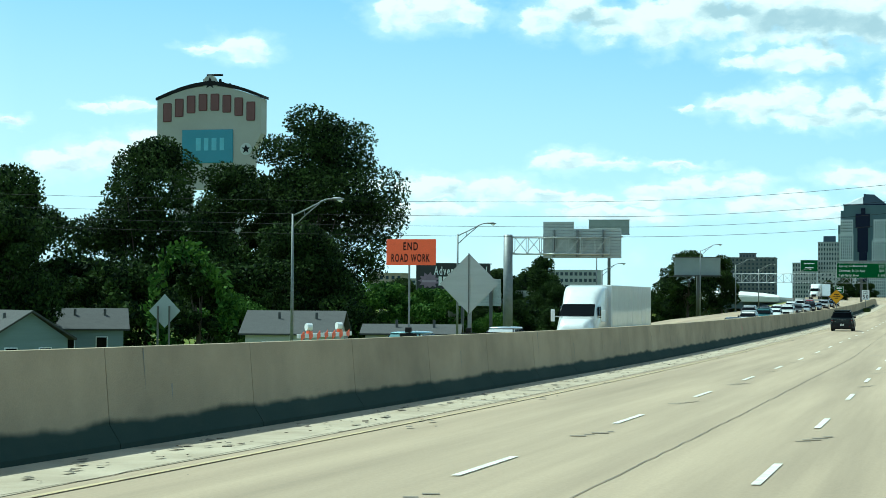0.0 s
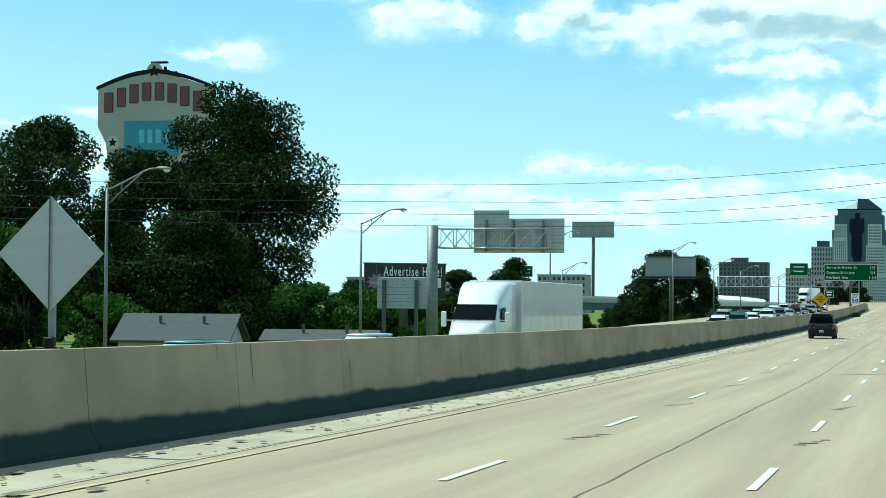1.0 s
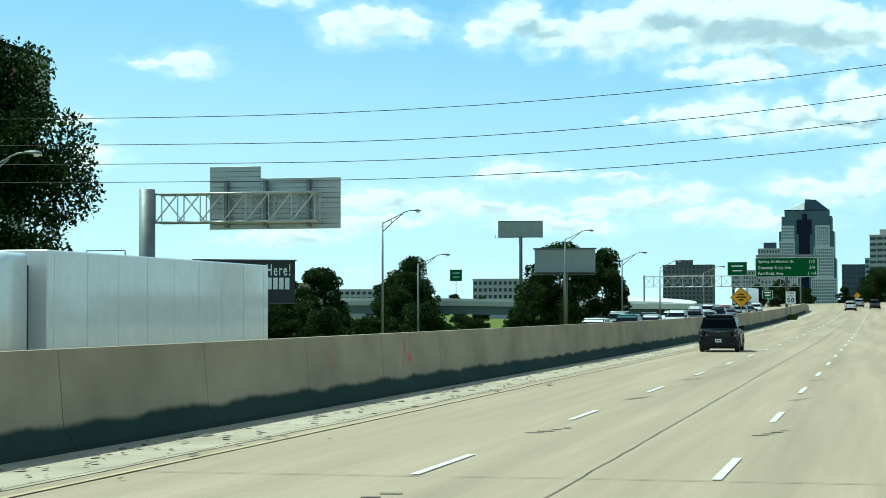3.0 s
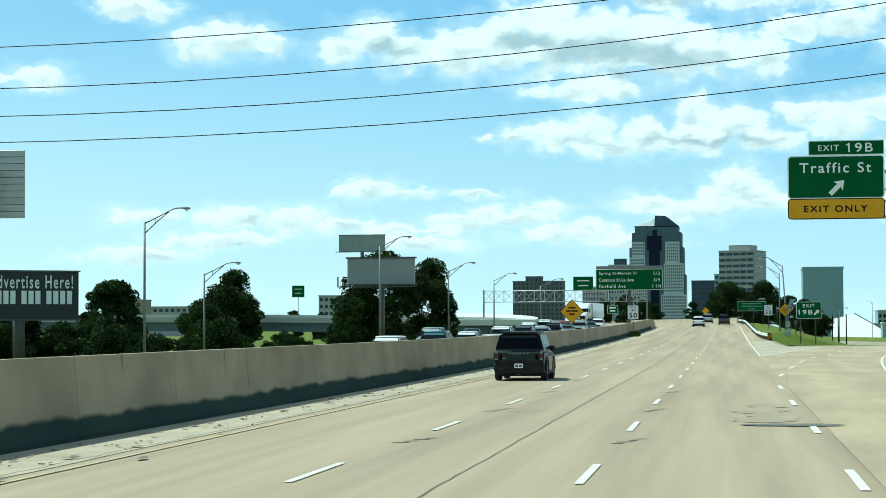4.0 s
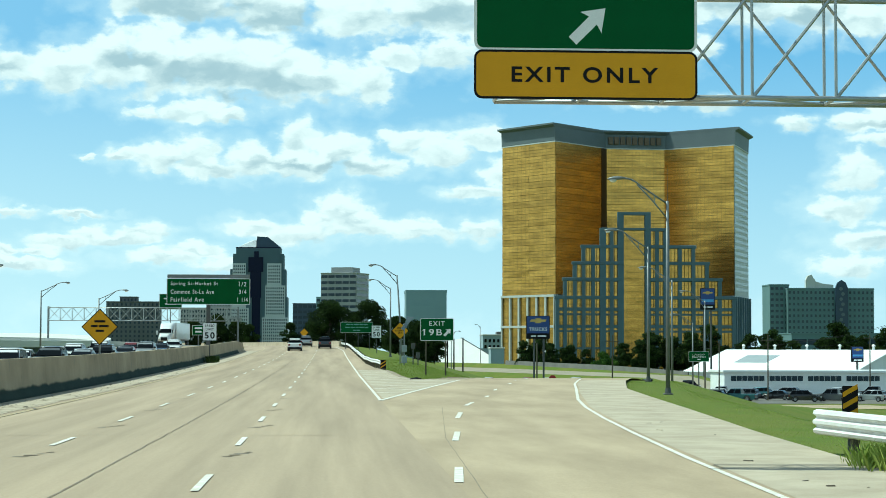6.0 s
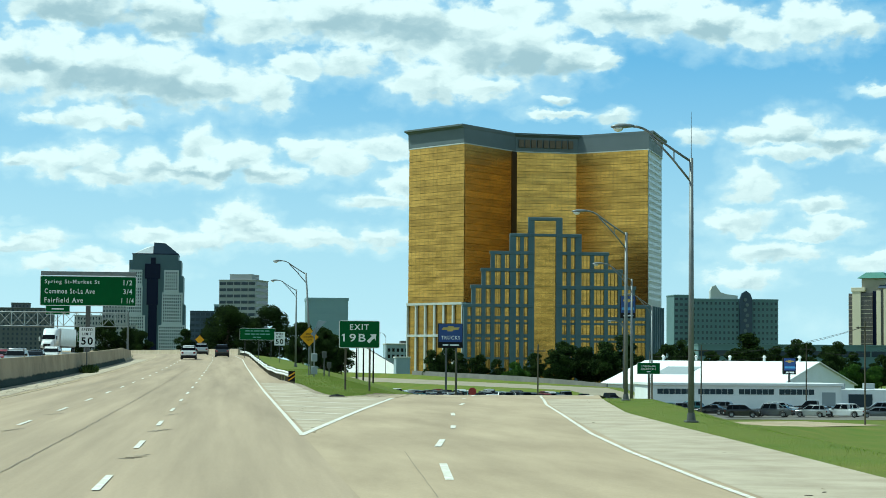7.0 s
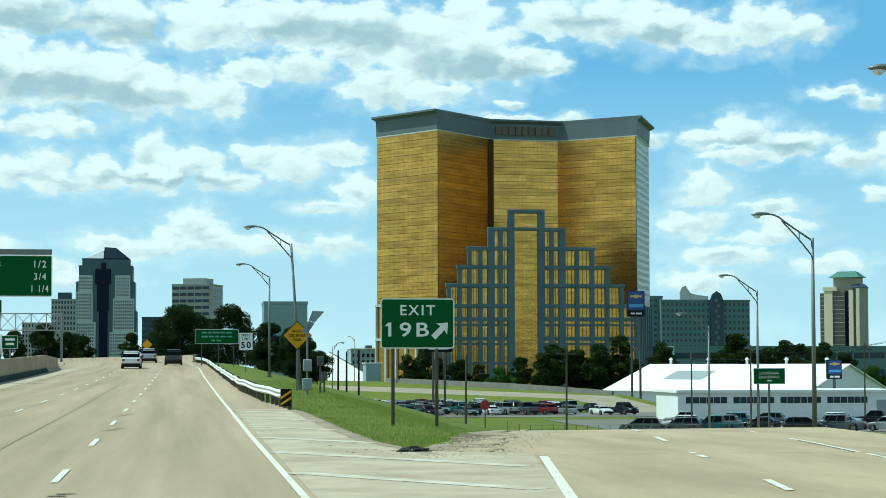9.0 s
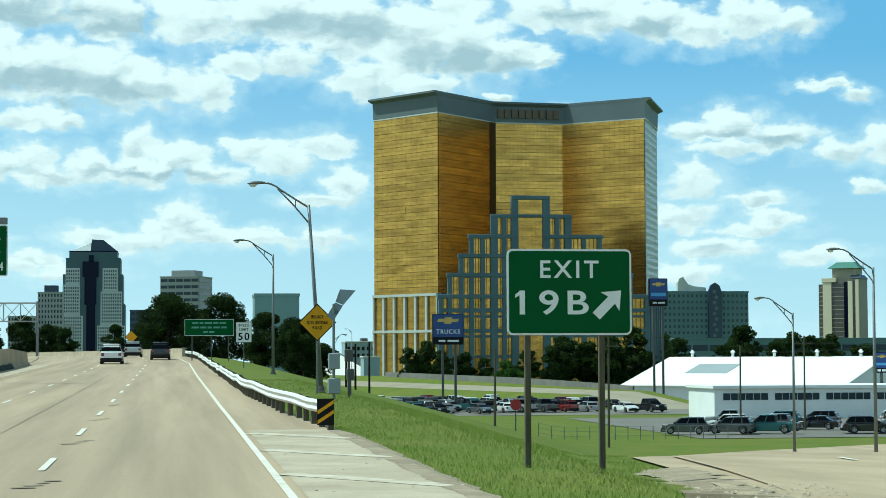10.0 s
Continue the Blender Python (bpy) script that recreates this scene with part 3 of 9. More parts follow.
def sheet(name, xs, ys, height, material, label, category="", kind="structure"):
    me = bpy.data.meshes.new(name)
    nx = len(xs)
    verts = [(x, y, height(x, y)) for y in ys for x in xs]
    faces = [(j * nx + i, j * nx + i + 1, (j + 1) * nx + i + 1, (j + 1) * nx + i) for j in range(len(ys) - 1) for i in range(nx - 1)]
    me.from_pydata(verts, [], faces)
    me.materials.append(material)
    me.polygons.foreach_set("use_smooth", [True] * len(me.polygons))
    return tagged(new(name, me), label, category, kind=kind)


def steps(*stops):
    """Evenly stepped values through (end, step) stops, from the first value."""
    v, out = stops[0], [stops[0]]
    for end, step in stops[1:]:
        while v < end - 1e-6:
            v = min(end, v + step)
            out.append(v)
    return out


gx = steps(-4500, (-500, 800), (-120, 60), (-60, 10), (-30, 3), (0, 3), (30, 1.25), (90, 5), (300, 30), (900, 150), (4500, 900))
gy = steps(-300, (0, 20), (150, 10), (240, 4), (310, 2), (420, 5), (600, 15), (1200, 60), (4800, 600))
sheet("ground", gx, gy, lambda x, y: land_z(x, y), GRASS, "uneven mown grass verge sloping down from the highway", "ground")

# highway deck: from the median to the right rim
me = bpy.data.meshes.new("road")
verts, faces = [], []
ry = steps(-80, (150, 8), (250, 2), (250.01, 1), (300, 3), (470, 8), (700, 30))
for y in ry:
    r = rim_r(y)
    cols = [-12.3, -9.4, -5.8, -2.1, 1.5] + [1.5 + (r - 1.5) * k / 3 for k in (1, 2, 3)]
    for x in cols:
        verts.append((x + bend(y), y, road_z(y)))
for j in range(len(ry) - 1):
    for i in range(7):
        faces.append((j * 8 + i, j * 8 + i + 1, (j + 1) * 8 + i + 1, (j + 1) * 8 + i))
me.from_pydata(verts, [], faces)
me.materials.append(CONCRETE)
road = tagged(new("road", me), "pale worn concrete highway deck with lane markings", "road", kind="structure")

me = bpy.data.meshes.new("exit_ramp")
verts, faces = [], []
for (a, b, z) in zip(RAMP_L, RAMP_R, RAMP_Z):
    for k in range(5):
        verts.append((a[0] + (b[0] - a[0]) * k / 4, a[1] + (b[1] - a[1]) * k / 4, z))
for j in range(len(RAMP_Z) - 1):
    for i in range(4):
        faces.append((j * 5 + i, j * 5 + i + 1, (j + 1) * 5 + i + 1, (j + 1) * 5 + i))
me.from_pydata(verts, [], faces)
me.materials.append(RAMP)
tagged(new("exit_ramp", me), "tan concrete exit ramp curving down from the highway", "road", kind="structure")

# opposite carriageway
opp = sheet("opposite_road", [-31, -25, -19, -12.9, -12.4], steps(-80, (470, 10), (700, 30)), lambda x, y: road_z(y) + 0.01 - (opp_dip(y) if x < -12.5 else 0.0), CONCRETE, "pale concrete opposite carriageway with queued traffic", "road")
for v in opp.data.vertices:
    v.co.x += bend(v.co.y)


def shoulder(name, label, left, right, ys, lift=0.009, material=None):
    """A dusty strip of paving between two rims."""
    me_ = bpy.data.meshes.new(name)
    vs, fs = [], []
    for y in ys:
        vs += [(left(y), y, road_z(y) + lift), (right(y), y, road_z(y) + lift)]
    for j in range(len(ys) - 1):
        fs.append((2 * j, 2 * j + 1, 2 * j + 3, 2 * j + 2))
    me_.from_pydata(vs, [], fs)
    me_.materials.append(material or SHOULDER)
    return tagged(new(name, me_), label, "road shoulder" if material is None else "road", kind="structure")


shoulder("exit_lane", "tan worn concrete exit lane beside the highway", lambda y: float(np.interp(y, [212.6, 225, 234, 249], [1.62, 3.3, 4.6, 6.9])), lambda y: rim_r(min(y, 249.9)) - 0.02, steps(-70, (200, 10), (249.6, 2)), 0.004, RAMP)
shoulder("inner_shoulder", "dusty pale shoulder along the median barrier", lambda y: -11.5, lambda y: -9.75 + 0.12 * noise.noise(Vector((y * 0.2, 0, 0))), steps(-60, (396, 2)))
shoulder("outer_shoulder", "pale gritty shoulder along the exit lane", lambda y: float(np.interp(y, [150, 156, 169.5, 187, 205, 222, 240, 249], [5.1, 5.4, 6.0, 6.95, 8.25, 10.15, 12.35, 13.7])), lambda y: rim_r(min(y, 249.9)), steps(150, (249.5, 2)))
shoulder("gore_paving", "pale gritty paving of the striped gore", lambda y: 1.75, lambda y: min(1.62 + (y - 213) * 0.142, rim_r(y)) if y > 250 else 1.62 + (y - 213) * 0.142, steps(214, (281, 1.5)))


def strip(bm, pts, width, lift=0.014, height=road_z):
    """A flat ribbon along (x, y) points."""
    vs = []
    pts = [(x + bend(y), y) for x, y in pts]
    for i, (x, y) in enumerate(pts):
        a, b = pts[max(0, i - 1)], pts[min(len(pts) - 1, i + 1)]
        dx, dy = b[0] - a[0], b[1] - a[1]
        s = math.hypot(dx, dy)
        nx, ny = dy / s * width / 2, -dx / s * width / 2
        z = height(y) + lift
        vs.append((bm.verts.new((x - nx, y - ny, z)), bm.verts.new((x + nx, y + ny, z))))
    for a, b in zip(vs, vs[1:]):
        bm.faces.new((a[0], a[1], b[1], b[0]))


def ramp_z(y):
    return float(np.interp(y, [m[1] for m in ramp_mid], RAMP_Z)) if y > 250 else road_z(y)


LANE_PHASE = 11.1
markings = tagged(new("lane_markings"), "worn white and yellow painted highway lane lines", "road marking", kind="structure")


def paint(name, pts, width, material, lift=0.014, height=road_z):
    bm = bmesh.new()
    strip(bm, pts, width, lift, height)
    return part(name, bm, material, markings)


for line_x in (-2.09, -5.79):
    for k in range(-3, 36):
        y0 = LANE_PHASE + 12.19 * k
        paint("dash", [(line_x, y0 - 0.2), (line_x, y0 + 1.5), (line_x, y0 + 3.25)], 0.12, PAINT_W)
for k in range(-13, 3):
    y0 = 132.3 + 12.3 * k
    paint("dash", [(1.37, y0), (1.37, y0 + 3.3)], 0.13, PAINT_W)
for p, q in (((1.66, 171.0), (1.9, 174.6)), ((2.42, 183.5), (2.75, 187.7)), ((3.3, 196.1), (3.7, 200.6)), ((4.3, 207), (4.8, 210.5)), ((5.8, 217), (6.05, 219)), ((7.04, 227.4), (7.3, 229.9)), ((8.7, 239.2), (9.1, 241.6))):
    paint("dash", [p, q], 0.14, PAINT_W)
for p, q in (((9.9, 248), (10.3, 250.6)), ((11.4, 257), (11.9, 260)), ((13.2, 267), (13.7, 270)), ((15.2, 277), (15.9, 280))):
    paint("dash", [p, q], 0.14, PAINT_W, 0.016, ramp_z)
paint("edge_line", [(4.95, -60 + 10 * k) for k in range(21)] + [(5.25, 156.2), (5.5, 162), (5.85, 169.5), (6.2, 177), (6.8, 187), (7.4, 196), (8.1, 205), (9.0, 214), (10.0, 222), (11.0, 230), (12.2, 240), (13.4, 248)], 0.115, PAINT_W)
paint("edge_line", [(13.4, 248), (14.6, 256), (16.2, 266), (18.4, 277), (21, 287), (25, 301)], 0.115, PAINT_W, 0.016, ramp_z)
paint("edge_line", [(1.6, 212.6), (1.6, 230), (1.55, 260), (1.55, 300), (1.5, 350), (1.5, 400), (1.5, 430), (1.5, 470)], 0.12, PAINT_W)
paint("edge_line", [(1.58, 212.6), (3.3, 225), (4.6, 234), (6.9, 249)], 0.17, PAINT_W)
PAINT_F = mat("road_paint_faded", (0.42, 0.32, 0.20), 0.8, other=(0.33, 0.245, 0.145), scale=1.5, amount=1.0)
paint("edge_line", [(6.9, 249.2), (8.3, 258), (9.4, 265), (10.4, 271), (12.9, 284)], 0.14, PAINT_F, 0.012, ramp_z)
paint("edge_line", [(-9.4, -60 + 10 * k) for k in range(53)], 0.10, PAINT_Y)
PAINT_H = mat("road_paint_worn", (0.58, 0.52, 0.42), 0.8, other=(0.37, 0.30, 0.205), scale=2.2, amount=0.95)
for k in range(10):
    y = 216.75 + 6.95 * k
    xa, xb = 1.72, 1.55 + (y - 214.5) * 0.142 / 1.19
    xb = min(xb, rim_r(y - 3) - 0.12 if y - 3 > 250.2 else xb)
    if xb - xa > 0.25:
        paint("hatch_bar", [(xa, y), ((xa + xb) / 2, y - 0.67 * (xb - xa)), (xb, y - 1.34 * (xb - xa))], 0.5, PAINT_H)

# cracks, tar and patches on the deck
tar = tagged(new("tar_seams"), "dark tar-filled joints and cracks in the concrete", "road joint", kind="structure")
random.seed(5)


def crack(pts, width, lift=0.012, jitter=0.05, height=road_z):
    out = []
    for a, b in zip(pts, pts[1:]):
        n = max(2, int(math.hypot(b[0] - a[0], b[1] - a[1]) / 0.8))
        out += [(a[0] + (b[0] - a[0]) * i / n + random.uniform(-jitter, jitter), a[1] + (b[1] - a[1]) * i / n) for i in range(n)]
    bm = bmesh.new()
    strip(bm, out + [pts[-1]], width, lift, height)
    return part("seam", bm, SEAM, tar)


crack([(-3.9, -60), (-3.88, 60), (-3.7, 90), (-3.9, 150), (-3.92, 250), (-3.8, 420)], 0.022, jitter=0.02)
crack([(1.62, 60), (1.62, 160), (2.3, 185), (3.4, 205)], 0.012, jitter=0.008)
crack([(-9.75, -60), (-9.9, 150), (-9.8, 400)], 0.018)
for y in (96, 141, 186, 231, 252, 300):
    crack([(-9.4, y), (-4, y + .1), (1.4, y)], 0.03, jitter=0.0)
for y in range(-20, 330, 12):
    for x in (-2.09, -5.79):
        bm = bmesh.new()
        for k in range(4):
            w = random.uniform(0.08, 0.17)
            strip(bm, [(x - w + 0.12 * k, LANE_PHASE + 8.2 + (y - y % 12.19) + 0.45 * k), (x + w + 0.1 * k, LANE_PHASE + 8.25 + (y - y % 12.19) + 0.45 * k)], 0.16, 0.0105)
        if random.random() < 0.85:
            part("scuffed_patch", bm, SEAM, tar)
        else:
            bm.free()


def blot(cx, cy, wx, wy, material, name, parent, lift=0.018, seed=1, height=road_z):
    """An irregular flat patch."""
    rnd = random.Random(seed)
    bm = bmesh.new()
    n = 22
    mid = bm.verts.new((cx, cy, height(cy) + lift))
    ring = []
    for i in range(n):
        a = 2 * math.pi * i / n
        r = rnd.uniform(0.75, 1.1)
        x, y = cx + wx * r * math.cos(a), cy + wy * r * math.sin(a)
        ring.append(bm.verts.new((x, y, height(y) + lift)))
    for i in range(n):
        bm.faces.new((mid, ring[i], ring[(i + 1) % n]))
    return part(name, bm, material, parent)


blot(1.05, 135.1, 1.1, 0.55, ASPHALT, "asphalt_patch", tar, seed=3)
WORN = mat("worn_patch", (0.265, 0.205, 0.137), 0.85, other=(0.36, 0.275, 0.18), scale=1.0, amount=1.0, stretch=(1.2, 0.5, 1))
for k, (x, y, wx, wy) in enumerate(((0.55, 137.3, 0.75, 1.3), (0.75, 139.2, 0.6, 1.5), (0.45, 141.6, 0.7, 1.6), (0.7, 144.2, 0.5, 1.4))):
    blot(x, y, wx, wy, WORN, "worn_patch", tar, 0.0085 + 0.0006 * k, 400 + k)
blot(-2.6, 93, 1.2, 0.5, bpy.data.materials["worn_patch"], "worn_patch", tar, 0.0085, seed=8)

# ---- median barrier, piece by piece ----
barrier = tagged(new("median_barrier"), "tall weathered concrete median barrier with dark foot", "barrier", kind="structure")
PROFILE = [(-11.48, 0.0), (-11.48, 0.09), (-11.66, 0.36), (-11.76, 1.48), (-12.0, 1.48), (-12.1, 0.36), (-12.28, 0.09), (-12.28, 0.0)]
bm = bmesh.new()
loft(bm, [[(x, 0.012, z - 0.1 if z == 0 else z) for x, z in PROFILE], [(x, 6.088, z - 0.1 if z == 0 else z) for x, z in PROFILE]])
bmesh.ops.recalc_face_normals(bm, faces=bm.faces)
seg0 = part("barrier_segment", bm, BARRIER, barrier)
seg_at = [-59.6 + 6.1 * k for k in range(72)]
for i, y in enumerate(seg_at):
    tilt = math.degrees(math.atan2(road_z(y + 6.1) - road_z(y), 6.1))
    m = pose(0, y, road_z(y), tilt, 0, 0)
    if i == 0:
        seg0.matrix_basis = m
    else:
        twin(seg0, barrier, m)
# the barrier's end leans down to the road
bm = bmesh.new()
loft(bm, [[(x, 379.3, road_z(379) + (z - 0.1 if z == 0 else z)) for x, z in PROFILE], [(x, 396, road_z(396) + (z - 0.1 if z == 0 else z * 0.72)) for x, z in PROFILE]])
bmesh.ops.recalc_face_normals(bm, faces=bm.faces)
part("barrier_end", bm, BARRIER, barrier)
rnd = random.Random(11)
RED = mat("red_spray_paint", (0.42, 0.02, 0.02), 0.7, other=(0.4, 0.30, 0.25), scale=5, amount=0.9)
for y0, w, z0, z1 in ((112.9, 0.10, 0.72, 1.12), (119.5, 0.07, 0.75, 1.42), (119.9, 0.4, 0.72, 1.0)):
    bm = bmesh.new()
    vs = [(-11.66 - (z - 0.36) * 0.0893 + 0.006, y, road_z(y) + z) for y, z in ((y0 - w * .3, z0), (y0 + w * .4, z0 + .02), (y0 + w * .5, (z0 + z1) / 2), (y0 + w * .1, z1), (y0 - w * .2, z1 - .03), (y0 - w * .5, (z0 + z1) / 2))]
    bm.faces.new([bm.verts.new(v) for v in vs])
    part("spray_mark", bm, RED, barrier, "red spray-painted mark")
# rusty drips and dark cracks down the face
for y0 in [rnd.uniform(0, 300) for _ in range(60)]:
    bm = bmesh.new()
    z1 = rnd.choice((1.46, 1.46, rnd.uniform(0.8, 1.2)))
    z0 = z1 - rnd.uniform(0.15, 0.8)
    w = rnd.uniform(0.01, 0.05)
    vs = [(-11.66 - (z - 0.36) * 0.0893 + 0.005, y, road_z(y0) + z) for y, z in ((y0, z0), (y0 + w, z1), (y0 - w, z1))]
    bm.faces.new([bm.verts.new(v) for v in vs])
    part("drip_stain", bm, GRIME, barrier)

# ---- guardrails ----
W_BEAM = [(0.0, -0.155), (0.05, -0.13), (0.08, -0.08), (0.03, -0.02), (0.03, 0.02), (0.08, 0.08), (0.05, 0.13), (0.0, 0.155)]


THREE_RIBS = [(0.0, -0.25), (0.06, -0.22), (0.085, -0.16), (0.005, -0.105), (0.005, -0.075), (0.085, -0.03), (0.085, 0.03), (0.005, 0.075), (0.005, 0.105), (0.085, 0.16), (0.06, 0.22), (0.0, 0.25)]


def guardrail(name, label, pts, height, ends, beam=W_BEAM):
    """A ribbed steel rail on posts along (x, y, z) points, its ribs towards -x."""
    gr = thing(name, label, "guardrail", pts[0])
    o = Vector(pts[0])
    bm = bmesh.new()
    for sec in (0,):
        rings = []
        for i, p in enumerate(pts):
            a, b = Vector(pts[max(0, i - 1)]), Vector(pts[min(len(pts) - 1, i + 1)])
            d = (b - a).normalized()
            s = Vector((-d.y, d.x, 0)).normalized()
            front = [Vector(p) - o + s * u + Vector((0, 0, height + v)) for u, v in beam]
            rings.append(front + [q - s * 0.012 for q in front[::-1]])
        loft(bm, rings)
    bmesh.ops.recalc_face_normals(bm, faces=bm.faces)
    part("rail", bm, STEEL_W, gr, "pale weathered ribbed steel rail")
    run, first = 0.0, None
    for a, b in zip(pts, pts[1:]):
        a, b = Vector(a), Vector(b)
        n = max(1, round((b - a).length / 1.9))
        for k in range(n):
            p = a.lerp(b, k / n) - o
            d = (b - a).normalized()
            s = Vector((d.y, -d.x, 0)).normalized()
            if first is None:
                bm = bmesh.new()
                slab(bm, (-0.07, -0.09, -0.6), (0.07, 0.09, height + 0.14), 0.01)
                first = part("post", bm, WOOD, gr)
                m0 = first
            q = p + s * 0.13
            ang = math.degrees(math.atan2(-d.x, d.y))
            if k == 0 and a == Vector(pts[0]):
                first.matrix_basis = pose(q.x, q.y, q.z, 0, 0, ang)
            else:
                twin(first, gr, pose(q.x, q.y, q.z, 0, 0, ang))
    if ends:
        bm = bmesh.new()
        outline(bm, [(-0.2, height - 0.42), (0.2, height - 0.42), (0.2, height + 0.2), (-0.2, height + 0.2)], 0.03, at=-0.16)
        part("end_marker", bm, SIGN_K, gr, "black and yellow striped end plate")
        for k in range(2):
            bm = bmesh.new()
            z = height - 0.40 + 0.23 * k
            outline(bm, [(-0.19, z), (0.19, z + 0.25), (0.19, z + 0.34), (-0.19, z + 0.09)][::-1], 0.004, at=-0.168)
            part("stripe", bm, SIGN_Y, gr)
    return gr


gl = [(3.55, 280.6), (3.1, 292), (2.85, 305), (2.75, 330), (2.7, 365), (2.6, 400), (2.4, 425), (1.5, 445)]
rnd = random.Random(17)
bent_run = []
for (xa, ya), (xb, yb) in zip(gl, gl[1:]):
    n_ = max(2, round((yb - ya) / 3.8))
    bent_run += [(xa + (xb - xa) * k / n_ + rnd.uniform(-0.07, 0.07), ya + (yb - ya) * k / n_) for k in range(n_)]
gl = bent_run + [gl[-1]]
guardrail("guardrail", "long pale bent steel guardrail on wooden posts beside the highway", [(x, y, road_z(y) + rnd.uniform(-0.05, 0.03)) for x, y in gl], 0.52, True)
gr2 = [(10.4, 150), (10.3, 164), (10.1, 172), (9.75, 177), (9.45, 180.6)]
guardrail("guardrail", "short white three-ribbed guardrail under the gantry post", [(x, y, road_z(y) - 0.05) for x, y in gr2], 0.58, False, THREE_RIBS)

# bridge parapet where the highway swings left
par = thing("bridge_parapet", "low pale concrete bridge parapet along the bend", "parapet", (1.0, 446, road_z(446)))
for k in range(29):
    y0, y1 = 446 + 6 * k, 452 + 6 * k - 0.04
    bm = bmesh.new()
    loft(bm, [[(2.95 + bend(y) + x - 1.0, y - 446, road_z(y) + z - road_z(446)) for x, z in ((0, -0.3), (0.1, 0.35), (0.12, 0.86), (0.42, 0.86), (0.45, -0.3))] for y in (y0, y1)])
    bmesh.ops.recalc_face_normals(bm, faces=bm.faces)
    part("parapet_segment", bm, SHOULDER, par)

# ---- street lamps ----


def street_lamp(name, label, at, height, side, reach, rise, tall=0.0, group="", lean=0.0):
    """A steel pole with a braced arm and a drooping lamp head, on the given side (-1 left, 1 right)."""
    la = thing(name, label, "street lamp", at, group)
    bm = bmesh.new()
    tube(bm, (lean, 0, 0), (0, 0, height), 0.105, 0.065, 10)
    part("pole", bm, STEEL, la, smooth=True)
    bm = bmesh.new()
    slab(bm, (lean - 0.2, -0.2, -0.3), (lean + 0.2, 0.2, 0.06), 0.02)
    tube(bm, (lean, 0, 0.06), (lean, 0, 0.3), 0.15, 0.12, 10)
    part("base", bm, STEEL_D, la)
    bm = bmesh.new()
    k0 = reach * 0.9
    up = [Vector((side * k0 * u, 0, height - 0.12 + (rise + 0.12) * w)) for u, w in ((0, 0), (0.3, 0.33), (0.62, 0.70), (0.74, 0.86), (0.84, 0.95), (0.92, 0.99), (1.0, 1.0))]
    sweep(bm, up, 0.04)
    part("arm", bm, STEEL, la, smooth=True)
    bm = bmesh.new()
    lo = [Vector((0, 0, height - 0.78)), Vector((side * k0 * 0.35, 0, height - 0.78 + (0.9 + rise * 0.70) * 0.50)), Vector((side * k0 * 0.70, 0, up[2].z + 0.06))]
    sweep(bm, lo, 0.035)
    part("brace", bm, STEEL, la, smooth=True)
    bm = bmesh.new()
    tube(bm, up[1], Vector((side * k0 * 0.3, 0, np.interp(0.3, [0, .35, .7], [p.z for p in lo]))), 0.022, n=5)
    part("strut", bm, STEEL, la)
    tip = up[-1]
    bm = bmesh.new()
    rings = []
    for u, w, h, drop in ((-0.02, 0.05, 0.05, 0), (0.12, 0.10, 0.08, 0.0), (0.3, 0.15, 0.10, 0.01), (0.52, 0.16, 0.10, 0.02), (0.68, 0.10, 0.06, 0.03), (0.74, 0.03, 0.03, 0.03)):
        rings.append([tip + Vector((side * u, w * math.cos(a), -drop + h * math.sin(a) * (1 if math.sin(a) > 0 else 0.55))) for a in [2 * math.pi * i / 10 for i in range(10)]])
    loft(bm, rings)
    bmesh.ops.recalc_face_normals(bm, faces=bm.faces)
    head = part("lamp_head", bm, STEEL, la, "grey drooping lamp head", smooth=True)
    bm = bmesh.new()
    rings = []
    for k, (r, dz) in enumerate(((0.13, 0.0), (0.12, -0.05), (0.08, -0.10), (0.02, -0.125))):
        rings.append([tip + Vector((side * 0.5 + r * 1.3 * math.cos(a), r * math.sin(a), -0.06 + dz)) for a in [2 * math.pi * i / 10 for i in range(10)]])
    loft(bm, rings)
    part("lens", bm, LAMP_CLEAR, head, "clear glass bowl", smooth=True)
    if tall:
        bm = bmesh.new()
        tube(bm, (0, 0, height - 0.1), (0, 0, height + tall), 0.012, 0.006, 5)
        part("whip_rod", bm, STEEL_D, la)
    return la


LAMPS_L = [(-35.8, 104.1, 7.4), (-36.2, 144.8, 7.6), (-37.7, 216.5, 8.9), (-42.3, 247.2, 6.4), (-32.6, 273.2, 9.6), (-30.9, 306, 8.2), (-31.1, 349, 8.2), (-24.5, 345, 7.3)]
for x, y, top in LAMPS_L:
    z = land_z(x, y)
    street_lamp("street_lamp", "grey steel street lamp with a curved arm by the opposite carriageway", (x, y, z), top - z, 1, 2.6, 0.85, group="street lamps")
LAMPS_R = [(14.45, 225.6, 0.3, 8.5, 1.5), (18.5, 255, 0.15, 8.1, 0), (26.1, 289.4, -0.5, 7.4, 0), (37.6, 334.7, -1.9, 7.0, 0), (40.75, 357.8, -3.6, 5.1, 0)]
for x, y, z, top, whip in LAMPS_R:
    street_lamp("street_lamp", "grey steel street lamp with a braced arm beside the exit ramp", (x, y, land_z(x, y)), top - land_z(x, y), -1, 2.1, 0.98, whip, group="street lamps")
for x, y, top, lean in ((5.8, 317.65, 8.9, 0.55), (6.59, 361.6, 9.15, 0.0)):
    street_lamp("street_lamp", "grey steel street lamp leaning slightly above the guardrail", (x, y, road_z(y) - 0.1), top - road_z(y), -1, 2.1, 0.92, group="street lamps", lean=lean)

# ---- signs ----


